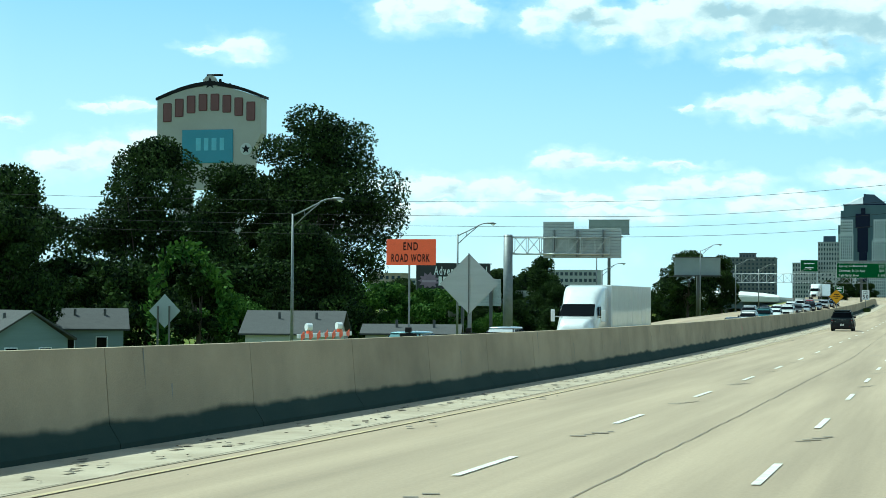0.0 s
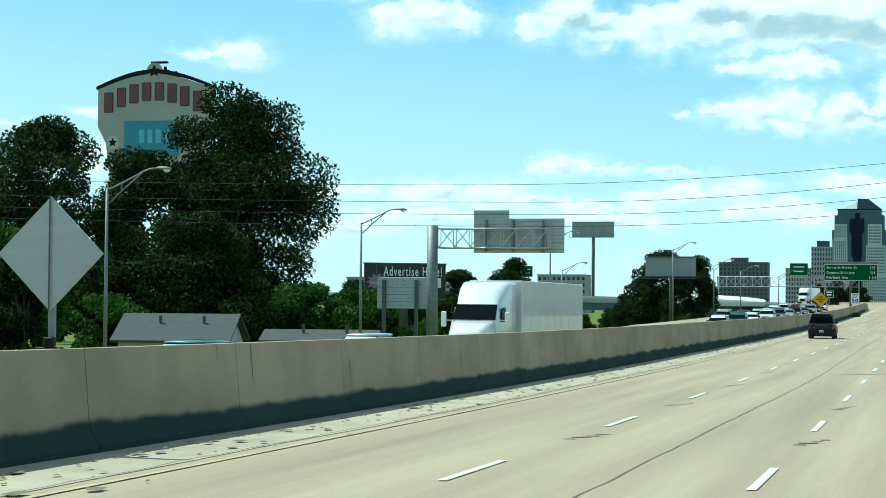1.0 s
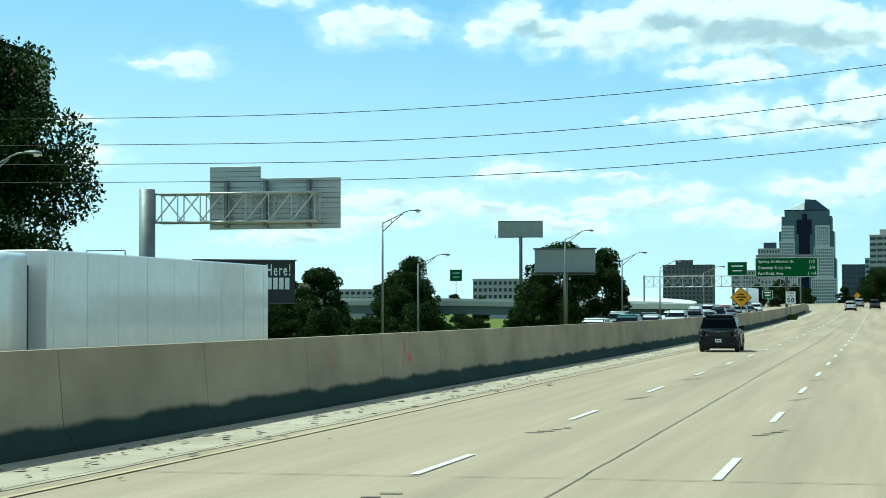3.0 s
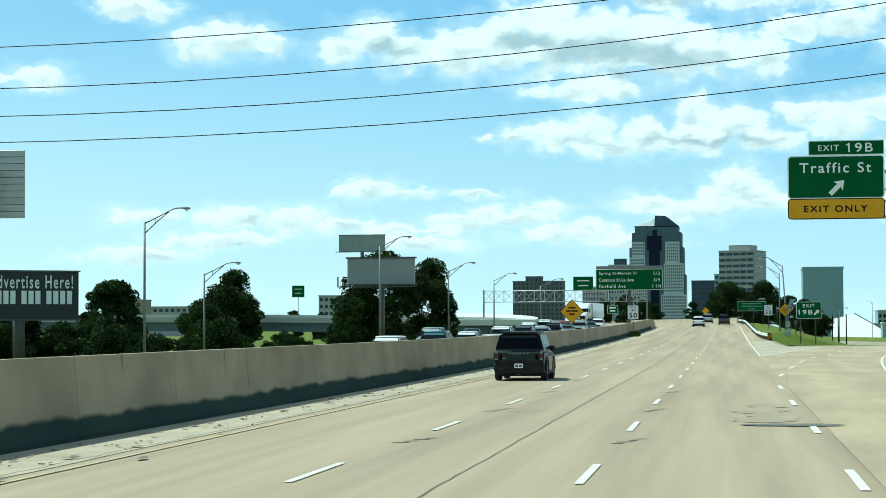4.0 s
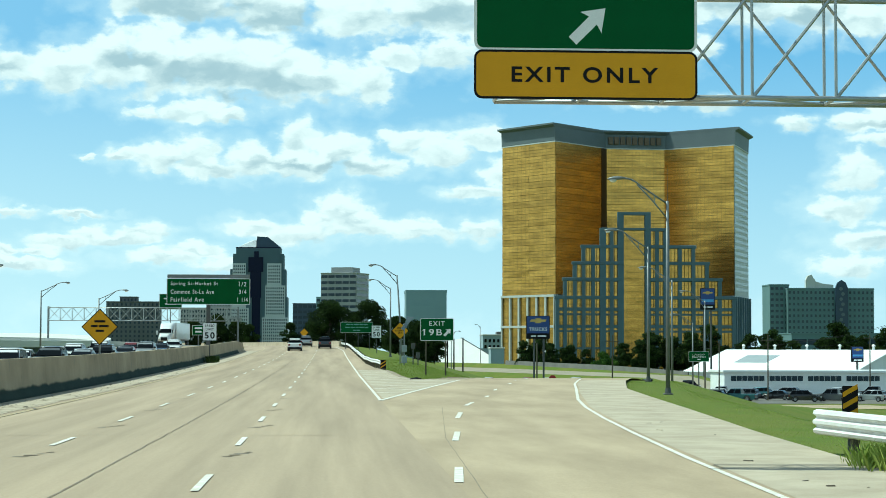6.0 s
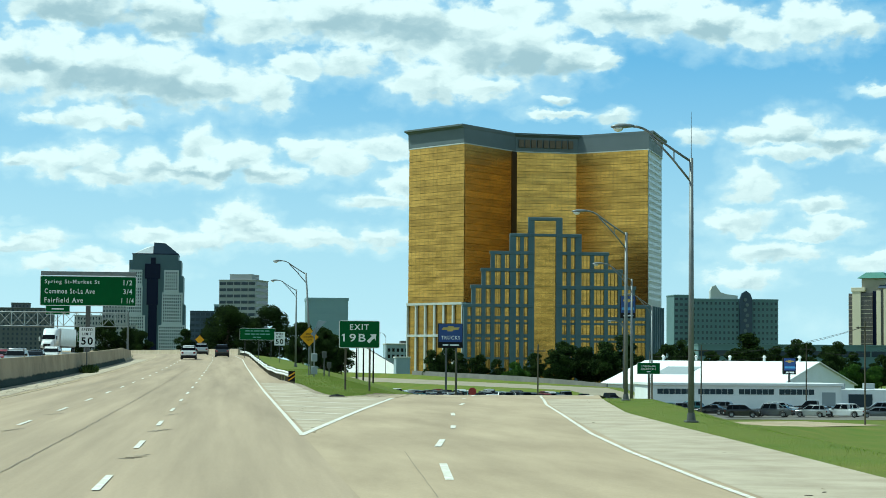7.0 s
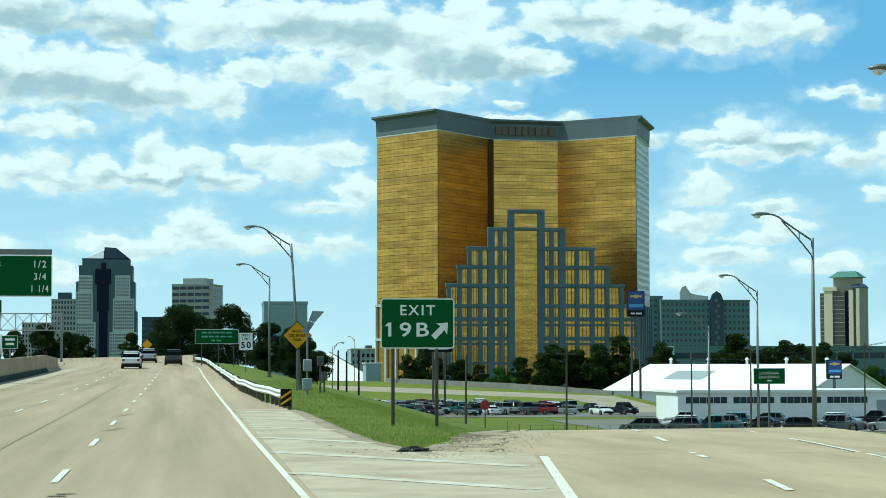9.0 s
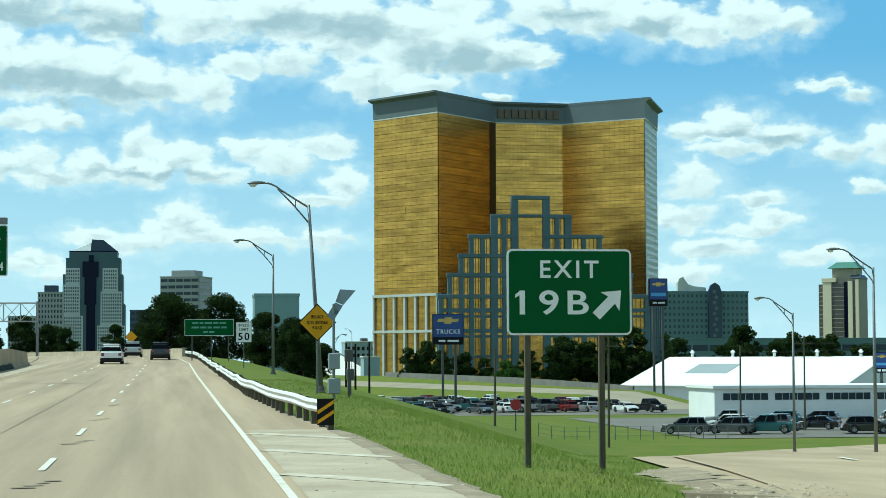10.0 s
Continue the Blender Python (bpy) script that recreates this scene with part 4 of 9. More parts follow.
def post_sign(name, label, category, at, posts, post_bottom, material=WOOD, size=0.07):
    s = thing(name, label, category, at)
    for x, top in posts:
        bm = bmesh.new()
        slab(bm, (x - size, 0.03, post_bottom), (x + size, 0.03 + 2 * size, top), 0.008)
        part("post", bm, material, s)
    return s


def board(parent, w, h, r, cx, cz, face, rim, y=-0.02, name="panel", inset=0.035):
    bm = bmesh.new()
    outline(bm, [(cx + a, cz + b) for a, b in plate(w, h, r)], 0.025, at=y)
    p = part(name, bm, rim, parent)
    bm = bmesh.new()
    outline(bm, [(cx + a, cz + b) for a, b in plate(w - 2 * inset, h - 2 * inset, max(0.005, r - inset))], 0.004, at=y - 0.005)
    part("face", bm, face, p)
    return p


def arrow(parent, cx, cz, length, width, material, y):
    """A slanting arrow up to the right."""
    pts = [(-length / 2, -width / 2), (length * 0.12, -width / 2), (length * 0.06, -width * 1.35), (length / 2, 0), (length * 0.06, width * 1.35), (length * 0.12, width / 2), (-length / 2, width / 2)]
    c = math.sqrt(0.5)
    bm = bmesh.new()
    outline(bm, [(cx + (a - b) * c, cz + (a + b) * c) for a, b in pts], 0.004, at=y)
    return part("arrow", bm, material, parent)


# exit sign in the gore
ex = post_sign("exit_sign", "green gore exit sign with white letters on two wooden posts", "road sign", (6.7, 267.6, road_z(267) + 0.05), [(-0.72, 3.2), (0.57, 3.2)], -0.6, size=0.05)
pan = board(ex, 2.17, 1.47, 0.10, 0.0, 2.85, SIGN_G, SIGN_W)
words("EXIT", pan, 0.0, 3.24, 1.02, 0.30, SIGN_W)
words("19B", pan, -0.27, 2.67, 1.20, 0.42, SIGN_W)
arrow(pan, 0.68, 2.66, 0.62, 0.17, SIGN_W, -0.03)


def one_flag(parent, x, z, size):
    """The slanting flag at the head of a numeral one, whose stem stands at x with its top at z."""
    bm_ = bmesh.new()
    outline(bm_, [(x, z), (x - 0.24 * size, z - 0.17 * size), (x - 0.24 * size, z - 0.31 * size), (x, z - 0.17 * size)], 0.003, at=-0.031)
    return part("lettering", bm_, SIGN_W, parent)


one_flag(pan, -0.845, 2.88, 0.42)

# overhead sign on its cantilever
gantry = thing("sign_gantry", "grey steel cantilever gantry carrying an exit sign over the road", "gantry", (10.75, 175.9, road_z(176) - 0.1))
gz = 175.9
bm = bmesh.new()
tube(bm, (0, 0, -0.3), (0, 0, 8.55), 0.25, 0.20, 16)
tube(bm, (0, 0, 8.55), (0, 0, 8.62), 0.23, 0.23, 16)
part("column", bm, STEEL, gantry, smooth=True)


def truss(parent, x0, x1, z0, z1, y0, y1, bays, r=0.045):
    """A box truss of tubes along x."""
    for y in (y0, y1):
        for z in (z0, z1):
            bm = bmesh.new()
            tube(bm, (x0, y, z), (x1, y, z), r, n=8)
            part("chord", bm, GALV, parent, smooth=True)
    st = (x1 - x0) / bays
    for i in range(bays + 1):
        x = x0 + st * i
        bm = bmesh.new()
        for y in (y0, y1):
            tube(bm, (x, y, z0), (x, y, z1), r * 0.6, n=6)
        for z in (z0, z1):
            tube(bm, (x, y0, z), (x, y1, z), r * 0.6, n=6)
        part("frame", bm, GALV, parent)
        if i < bays:
            bm = bmesh.new()
            tube(bm, (x, y0, z0), (x + st, y0, z1), r * 0.7, n=6)
            tube(bm, (x, y1, z1), (x + st, y1, z0), r * 0.6, n=6)
            tube(bm, (x, y0 if i % 2 else y1, z1), (x + st, y1 if i % 2 else y0, z1), r * 0.55, n=6)
            tube(bm, (x, y0 if i % 2 else y1, z0), (x + st, y1 if i % 2 else y0, z0), r * 0.55, n=6)
            part("diagonal", bm, GALV, parent)


truss(gantry, -8.135, 0.715, 6.42, 8.28, -0.45, 0.35, 6)
osign = thing("overhead_sign", "green overhead exit sign with a yellow lower panel", "road sign", (4.1, 175.15, 6.26))
top = board(osign, 3.84, 1.75, 0.16, 0, 1.68, SIGN_G, SIGN_W, name="upper_panel", inset=0.05)
words("Traffic St", top, -0.02, 2.06, 2.84, 0.42, SIGN_W)
arrow(top, 0.05, 1.27, 0.80, 0.19, SIGN_W, -0.03)
low_p = board(osign, 3.84, 0.84, 0.14, 0, 0.40, SIGN_Y, SIGN_K, y=-0.024, name="lower_panel", inset=0.04)
words("EXIT ONLY", low_p, -0.02, 0.40, 2.52, 0.27, SIGN_K, y=-0.034)
tab = board(osign, 3.0, 0.60, 0.03, 0.42, 2.86, SIGN_G, SIGN_W, name="exit_tab")
words("EXIT", tab, -0.28, 2.86, 0.82, 0.24, SIGN_W)
words("19B", tab, 0.98, 2.86, 0.98, 0.38, SIGN_W)
one_flag(tab, 0.515, 3.05, 0.38)
for x in (-1.5, -0.5, 0.5, 1.5):
    bm = bmesh.new()
    slab(bm, (x - 0.05, 0.01, 0.05), (x + 0.05, 0.24, 2.5))
    part("hanger", bm, STEEL, osign)

# far green distance sign by the median
gs = thing("distance_sign", "green three-line distance sign on a steel post by the median", "road sign", (-12.45, 335, road_z(335)))
bm = bmesh.new()
slab(bm, (-0.2, 0.05, 0), (0.2, 0.45, 8.0), 0.02)
part("post", bm, STEEL_D, gs)
gp = board(gs, 8.3, 2.62, 0.12, 0, 6.75, SIGN_G, SIGN_W, inset=0.06)
for z, s, w, d in ((7.5, "Spring St-Market St", 4.7, "1/2"), (6.72, "Common St-La Ave", 4.3, "3/4"), (5.94, "Fairfield Ave", 3.3, "1 1/4")):
    words(s, gp, -3.75 + w / 2, z, w, 0.44, SIGN_W)
    words(d, gp, 3.4, z, 0.75 if len(d) < 4 else 1.05, 0.44, SIGN_W)
bm = bmesh.new()
slab(bm, (-4.1, 0.02, 8.1), (4.1, 0.3, 8.45), 0.02)
part("light_rail", bm, STEEL, gs)

# diamond signs


def diamond(name, label, at, half, cz, face, posts, rows=(), border=SIGN_K, rz=0.0):
    d = post_sign(name, label, "road sign", at, posts, -0.3, STEEL, 0.045)
    d.matrix_basis = pose(*at, 0, 0, rz)
    bm = bmesh.new()
    r = half
    outline(bm, [(0, cz + r), (-r, cz), (0, cz - r), (r, cz)], 0.02, at=-0.012)
    p = part("panel", bm, border, d)
    bm = bmesh.new()
    r = half - 0.06
    outline(bm, [(0, cz + r), (-r, cz), (0, cz - r), (r, cz)], 0.004, at=-0.017)
    part("face", bm, face, p)
    if rows:
        bars(p, rows, SIGN_K, -0.027)
    return d


diamond("warning_sign", "yellow diamond warning sign mounted above the median barrier", (-11.95, 241, road_z(241) + 1.35), 0.93, 1.5, SIGN_Y, [(0, 1.0)], [(0, 1.78, .55, .11), (-.28, 1.54, .34, .11), (.2, 1.54, .5, .11), (0, 1.3, .42, .11)])
yd = diamond("warning_sign", "yellow diamond bridge ices warning sign on a post", (6.05, 316, road_z(316) - 0.1), 0.80, 3.0, SIGN_Y, [(0, 3.5)])
for s, z, w in (("BRIDGE", 3.24, .5), ("ICES BEFORE", 3.0, .86), ("ROAD", 2.78, .4)):
    words(s, yd.children[1], 0, z, w, 0.14, SIGN_K)
diamond("warning_sign", "small yellow diamond sign far along the highway", (-4.6, 459.6, road_z(459) - 1.0), 0.75, 3.2, SIGN_Y, [(0, 2.6)])


def speed_sign(at, w, h, cz):
    s = post_sign("speed_limit_sign", "white speed limit 50 sign on a post", "road sign", at, [(0, cz + h * 0.4)], -0.3, STEEL_D, 0.04)
    p = board(s, w, h, 0.05, 0, cz, SIGN_W, SIGN_K, inset=0.03)
    words("SPEED", p, 0, cz + h * 0.34, w * 0.66, h * 0.13, SIGN_K)
    words("LIMIT", p, 0, cz + h * 0.14, w * 0.56, h * 0.13, SIGN_K)
    words("50", p, 0, cz - h * 0.2, w * 0.7, h * 0.36, SIGN_K)
    return s


speed_sign((-11.0, 314.5, road_z(314) + 0.0), 1.25, 1.6, 2.75)
speed_sign((5.55, 385, road_z(385) - 0.1), 1.25, 1.6, 2.75)

# END ROAD WORK and the blank diamond stand on the median barrier
rw = post_sign("road_work_sign", "orange end road work sign clamped to the barrier top", "road sign", (-12.2, 44.0, road_z(44) + 1.45), [(0, 1.95)], -0.3, STEEL, 0.022)
rp = board(rw, 1.22, 0.62, 0.02, 0.06, 2.03, SIGN_O, SIGN_O, inset=0.02)
words("END", rp, 0.05, 2.17, 0.36, 0.19, SIGN_K)
words("ROAD WORK", rp, 0.05, 1.89, 0.95, 0.19, SIGN_K)
diamond("bare_sign", "bare aluminium back of a diamond sign on the barrier", (-12.15, 49.9, road_z(50) + 1.4), 0.81, 1.42, ALU, [(0, 2.15)], border=ALU)
bm = bmesh.new()
slab(bm, (-0.012, -0.05, 0.6), (0.012, -0.046, 2.24))
o = part("stiffener", bm, STEEL_D, bpy.data.objects["bare_sign"])
for hold in (rw, bpy.data.objects["bare_sign"]):
    for dz, w in ((0.0, 0.2), (0.14, 0.07)):
        bm = bmesh.new()
        slab(bm, (-w, -0.07, dz - 0.03), (w, 0.07, dz + 0.1), 0.015)
        part("clamp", bm, SIGN_K, hold, "black steel clamp")
bo = thing("barricade_board", "orange and white striped board with two round warning lamps", "barricade", (-14.6, 45.0, road_z(45) + 1.42))
bm = bmesh.new()
slab(bm, (-0.03, -2.1, 0.0), (0.03, 2.1, 0.10), 0.005)
part("plank", bm, SIGN_W, bo)
for k in range(7):
    bm = bmesh.new()
    bar(bm, (0.033, -1.95 + 0.6 * k, 0.005), (0.033, -1.7 + 0.6 * k, 0.095), 0.004, 0.16)
    part("stripe", bm, SIGN_O, bo)
for y in (-1.7, 1.7):
    bm = bmesh.new()
    slab(bm, (-0.04, y - 0.04, -1.75), (0.04, y + 0.04, 0.0))
    part("leg", bm, STEEL, bo)
for y in (-1.3, 1.1):
    bm = bmesh.new()
    slab(bm, (-0.04, y - 0.07, 0.10), (0.04, y + 0.07, 0.17), 0.01)
    foot = part("lamp_base", bm, SIGN_O, bo, "orange lamp base")
    bm = bmesh.new()
    tube(bm, (-0.05, y - 0.05, 0.26), (0.05, y + 0.05, 0.255), 0.09, 0.09, 14)
    part("warning_lamp", bm, LAMP_CLEAR, foot, "round white warning lamp")

ds = post_sign("bare_sign", "dark back of a sign on two posts beyond the lanes", "road sign", (-36.6, 87.1, -1.3), [(-0.3, 3.45), (0.3, 3.45)], -0.3, STEEL_D, 0.04)
bm = bmesh.new()
outline(bm, [(0, 4.03), (-0.82, 3.2), (0, 2.38), (0.82, 3.2)], 0.02, at=0.2)
part("panel", bm, GREYP, ds)

# ---- casino hotel tower ----
# colour streaks and strip tints stand in for reflections in the gold glass
GOLD = mat("gold_glass", (0.66, 0.375, 0.085), 0.24, 0.92, other=(0.36, 0.195, 0.042), scale=0.5, amount=0.8, random_tint=0.15, stretch=(0.3, 0.3, 1.2), bump=1.0, bump_scale=0.9)


def mullions(m, step, dark):
    """Fine upright glazing bars, step metres apart, and hairline storey joints."""
    n, l = m.node_tree.nodes, m.node_tree.links
    b = n["Principled BSDF"]
    src = b.inputs["Base Color"].links[0].from_socket
    sp = n.new("ShaderNodeSeparateXYZ")
    l.new(n.new("ShaderNodeNewGeometry").outputs["Position"], sp.inputs[0])
    last = src
    for out, st, w in ((0, step, 0.16), (2, 1.99, 0.12)):
        fr = n.new("ShaderNodeMath")
        fr.operation, fr.inputs[1].default_value = "DIVIDE", st
        l.new(sp.outputs[out], fr.inputs[0])
        f2 = n.new("ShaderNodeMath")
        f2.operation = "FRACT"
        l.new(fr.outputs[0], f2.inputs[0])
        lt = n.new("ShaderNodeMath")
        lt.operation, lt.inputs[1].default_value = "LESS_THAN", w
        l.new(f2.outputs[0], lt.inputs[0])
        mx = n.new("ShaderNodeMix")
        mx.data_type = "RGBA"
        mx.inputs[7].default_value = (*dark, 1)
        hf = n.new("ShaderNodeMath")
        hf.operation, hf.inputs[1].default_value = "MULTIPLY", 0.18 if out == 0 else 0.3
        l.new(lt.outputs[0], hf.inputs[0])
        l.new(hf.outputs[0], mx.inputs[0])
        l.new(last, mx.inputs[6])
        last = mx.outputs[2]
    l.new(last, b.inputs["Base Color"])


mullions(GOLD, 1.15, (0.16, 0.10, 0.03))
GOLD_D = mat("gold_mullion", (0.22, 0.13, 0.035), 0.4, 0.6, other=(0.16, 0.09, 0.03), scale=0.2)
BLUEG = mat("blue_grey_panel", (0.09, 0.14, 0.165), 0.55, other=(0.055, 0.09, 0.115), scale=0.15, amount=0.6)
CORN = mat("cornice_panel", (0.13, 0.155, 0.165), 0.6, other=(0.10, 0.125, 0.135), scale=0.1, amount=0.6)
PALE = mat("pale_panel", (0.52, 0.53, 0.50), 0.6, other=(0.42, 0.43, 0.41), scale=0.2, amount=0.5)

PLAN = [(54.6, 752), (69.3, 731.5), (88.0, 752.0), (107.3, 754.0), (126.6, 738.0), (136.6, 763.5)]
B0, ROOF = -5.5, 72.5
casino = thing("casino_hotel", "tall gold-glass casino hotel with grey cornice and stepped blue frame", "building", (95, 760, B0))


def cas(x, y, z):
    return Vector((x - 95, y - 760, z - B0))


def wall_quad(bm, a, b, z0, z1, off=0.0):
    d = Vector((b[0] - a[0], b[1] - a[1], 0)).normalized()
    n = Vector((d.y, -d.x, 0)) * off
    vs = [cas(a[0], a[1], z0) + n, cas(b[0], b[1], z0) + n, cas(b[0], b[1], z1) + n, cas(a[0], a[1], z1) + n]
    bm.faces.new([bm.verts.new(v) for v in vs])


def frame_box(bm, a, b, u0, u1, z0, z1, proud):
    """A box on the wall from a to b, between u0 and u1 metres along it."""
    A, d = Vector((a[0], a[1], 0)), Vector((b[0] - a[0], b[1] - a[1], 0)).normalized()
    n = Vector((d.y, -d.x, 0))
    ring = []
    for z in (z0, z1):
        ring.append([cas(*(A + d * u + n * p)[:2], z) for u, p in ((u0, proud), (u1, proud), (u1, -0.3), (u0, -0.3))])
    loft(bm, ring)


# core behind the glass
bm = bmesh.new()
back_pts = PLAN + [(122, 790), (70, 782)]
loft(bm, [[cas(x + (95 - x) * 0.001, y + 0.1, B0) for x, y in back_pts], [cas(x + (95 - x) * 0.001, y + 0.1, ROOF - 0.5) for x, y in back_pts]])
bmesh.ops.recalc_face_normals(bm, faces=bm.faces)
part("core", bm, GOLD_D, casino)
# storey bands of glass, each facet and storey a pane strip of its own
faces_gold = [(0, 1), (1, 2), (2, 3), (3, 4)]
n_st = 24
for f, (i, j) in enumerate(faces_gold):
    a, b = PLAN[i], PLAN[j]
    L = math.hypot(b[0] - a[0], b[1] - a[1])
    tilt_rnd = random.Random(40 + f)
    for s in range(n_st):
        z0 = 19.0 + (66.8 - 19.0) * s / n_st
        z1 = 19.0 + (66.8 - 19.0) * (s + 1) / n_st
        nb = 2
        for k in range(nb):
            bm = bmesh.new()
            A, d = Vector((a[0], a[1], 0)), Vector((b[0] - a[0], b[1] - a[1], 0)).normalized()
            n = Vector((d.y, -d.x, 0))
            u0, u1 = L * k / nb, L * (k + 1) / nb
            e = [tilt_rnd.uniform(-0.03, 0.03) for _ in range(4)]
            q = [cas(*(A + d * u + n * (0.12 + w))[:2], z) for (u, z), w in zip(((u0, z0 + 0.05), (u1, z0 + 0.05), (u1, z1 - 0.05), (u0, z1 - 0.05)), e)]
            bm.faces.new([bm.verts.new(v) for v in q])
            part("window_band", bm, GOLD, casino)
# lower storeys: gold glass between pale pilasters
for f, (i, j) in enumerate(faces_gold):
    a, b = PLAN[i], PLAN[j]
    L = math.hypot(b[0] - a[0], b[1] - a[1])
    bm = bmesh.new()
    wall_quad(bm, a, b, B0, 19.0, 0.1)
    part("lower_glass", bm, GOLD, casino)
    trim = PALE if f == 0 else BLUEG
    n = 6 if f == 0 else 5
    for k in range(n + 1):
        bm = bmesh.new()
        u = L * k / n
        frame_box(bm, a, b, max(0, u - 0.35), min(L, u + 0.35), B0, 18.6, 0.7)
        bmesh.ops.recalc_face_normals(bm, faces=bm.faces)
        part("pilaster", bm, trim, casino)
    for z in (9.3, 18.9):
        bm = bmesh.new()
        frame_box(bm, a, b, 0, L, z - 0.35, z + 0.35, 0.85)
        bmesh.ops.recalc_face_normals(bm, faces=bm.faces)
        part("ledge", bm, trim, casino)
# pale end wall with storey lines
bm = bmesh.new()
wall_quad(bm, PLAN[4], PLAN[5], B0, 66.8, 0.1)
part("end_wall", bm, PALE, casino, "pale panelled end wall")
Lr = math.hypot(PLAN[5][0] - PLAN[4][0], PLAN[5][1] - PLAN[4][1])
for s in range(24):
    bm = bmesh.new()
    z = 21 + 1.9 * s
    frame_box(bm, PLAN[4], PLAN[5], 1, Lr - 1, z, z + 0.9, 0.16)
    bmesh.ops.recalc_face_normals(bm, faces=bm.faces)
    part("window_band", bm, mat("silver_window", (0.42, 0.46, 0.47), 0.35, 0.3, scale=0.3) if "silver_window" not in bpy.data.materials else bpy.data.materials["silver_window"], casino)
for k in range(7):
    bm = bmesh.new()
    frame_box(bm, PLAN[4], PLAN[5], Lr * k / 6 - 0.4, Lr * k / 6 + 0.4, B0, 19, 0.9)
    bmesh.ops.recalc_face_normals(bm, faces=bm.faces)
    part("pilaster", bm, BLUEG, casino)
# flared cornice
bm = bmesh.new()
mid = Vector((95, 765))


def grow(p, k):
    v = Vector(p) - mid
    return mid + v * (1 + k / v.length)


ring = PLAN + [(122, 790), (70, 782)]
loft(bm, [[cas(*grow(p, 0.15), 66.8) for p in ring], [cas(*grow(p, 0.35), 67.2) for p in ring], [cas(*grow(p, 0.5), 71.4) for p in ring], [cas(*grow(p, 1.9), 72.1) for p in ring], [cas(*grow(p, 1.9), 72.6) for p in ring]])
bmesh.ops.recalc_face_normals(bm, faces=bm.faces)
part("cornice", bm, CORN, casino, "flared blue-grey cornice")
bm = bmesh.new()
loft(bm, [[cas(*grow(p, 0.4), 66.7) for p in ring], [cas(*grow(p, 0.4), 67.05) for p in ring]])
bmesh.ops.recalc_face_normals(bm, faces=bm.faces)
part("cornice_trim", bm, PALE, casino)
# plain bars where the roof name stands
a, b = PLAN[2], PLAN[3]
BRONZE = mat("bronze_sign", (0.14, 0.10, 0.06), 0.5, 0.4, scale=1)
for k in range(9):
    bm = bmesh.new()
    frame_box(bm, a, b, 0.6 + 2.0 * k, 2.1 + 2.0 * k, 68.2, 70.6, 0.9)
    bmesh.ops.recalc_face_normals(bm, faces=bm.faces)
    part("roof_sign_shape", bm, BRONZE, casino, "dull bronze sign shape")
# dark slot up the front
bm = bmesh.new()
frame_box(bm, PLAN[1], PLAN[2], 25.0, 27.6, 19, 66.8, 0.35)
bmesh.ops.recalc_face_normals(bm, faces=bm.faces)
part("dark_slot", bm, mat("dark_bronze", (0.05, 0.03, 0.012), 0.4, 0.3, scale=0.5), casino, "dark vertical slot")
# stepped frame standing in front: heights by pairs of columns
FY = 727.0
STEP = [(88.8, 97.2, 44.6), (83.3, 103.0, 39.7), (77.3, 111.4, 34.4), (74.6, 115.6, 29.3), (71.6, 119.6, 24.3), (69.2, 124.0, 18.7)]
cols = sorted({x for s in STEP for x in s[:2]} | {86.0, 100.1, 80.3, 107.2})
for x in cols:
    topz = max(z for x0, x1, z in STEP if x0 - 0.1 <= x <= x1 + 0.1)
    w = 0.95 if x in (83.3, 103.0, 88.8, 97.2) else 0.6
    bm = bmesh.new()
    slab(bm, tuple(cas(x - w, FY - 0.6, B0)), tuple(cas(x + w, FY + 0.6, topz)), 0.08)
    part("column", bm, BLUEG, casino)
for k, (x0, x1, z) in enumerate(STEP):
    inner = STEP[k - 1][:2] if k else None
    spans = [(x0, x1)] if k == 0 else [(x0, 88.8), (97.2, x1)]
    for s0, s1 in spans:
        bm = bmesh.new()
        slab(bm, tuple(cas(s0 - 0.9, FY - 0.75, z - 1.0)), tuple(cas(s1 + 0.9, FY + 0.75, z)), 0.08)
        part("beam", bm, BLUEG, casino)
for z in (9.3, 14.6):
    for s0, s1 in ((69.2, 88.8), (97.2, 124.0)):
        bm = bmesh.new()
        slab(bm, tuple(cas(s0, FY - 0.5, z - 0.5)), tuple(cas(s1, FY + 0.5, z + 0.5)))
        part("beam", bm, BLUEG, casino)
bm = bmesh.new()
slab(bm, tuple(cas(88.8, FY - 0.7, 38.9)), tuple(cas(97.2, FY + 0.7, 39.7)), 0.08)
part("beam", bm, BLUEG, casino)
bm = bmesh.new()
slab(bm, tuple(cas(89.2, FY + 0.15, B0)), tuple(cas(96.8, FY + 0.25, 38.9)))
part("pane", bm, GOLD, casino)
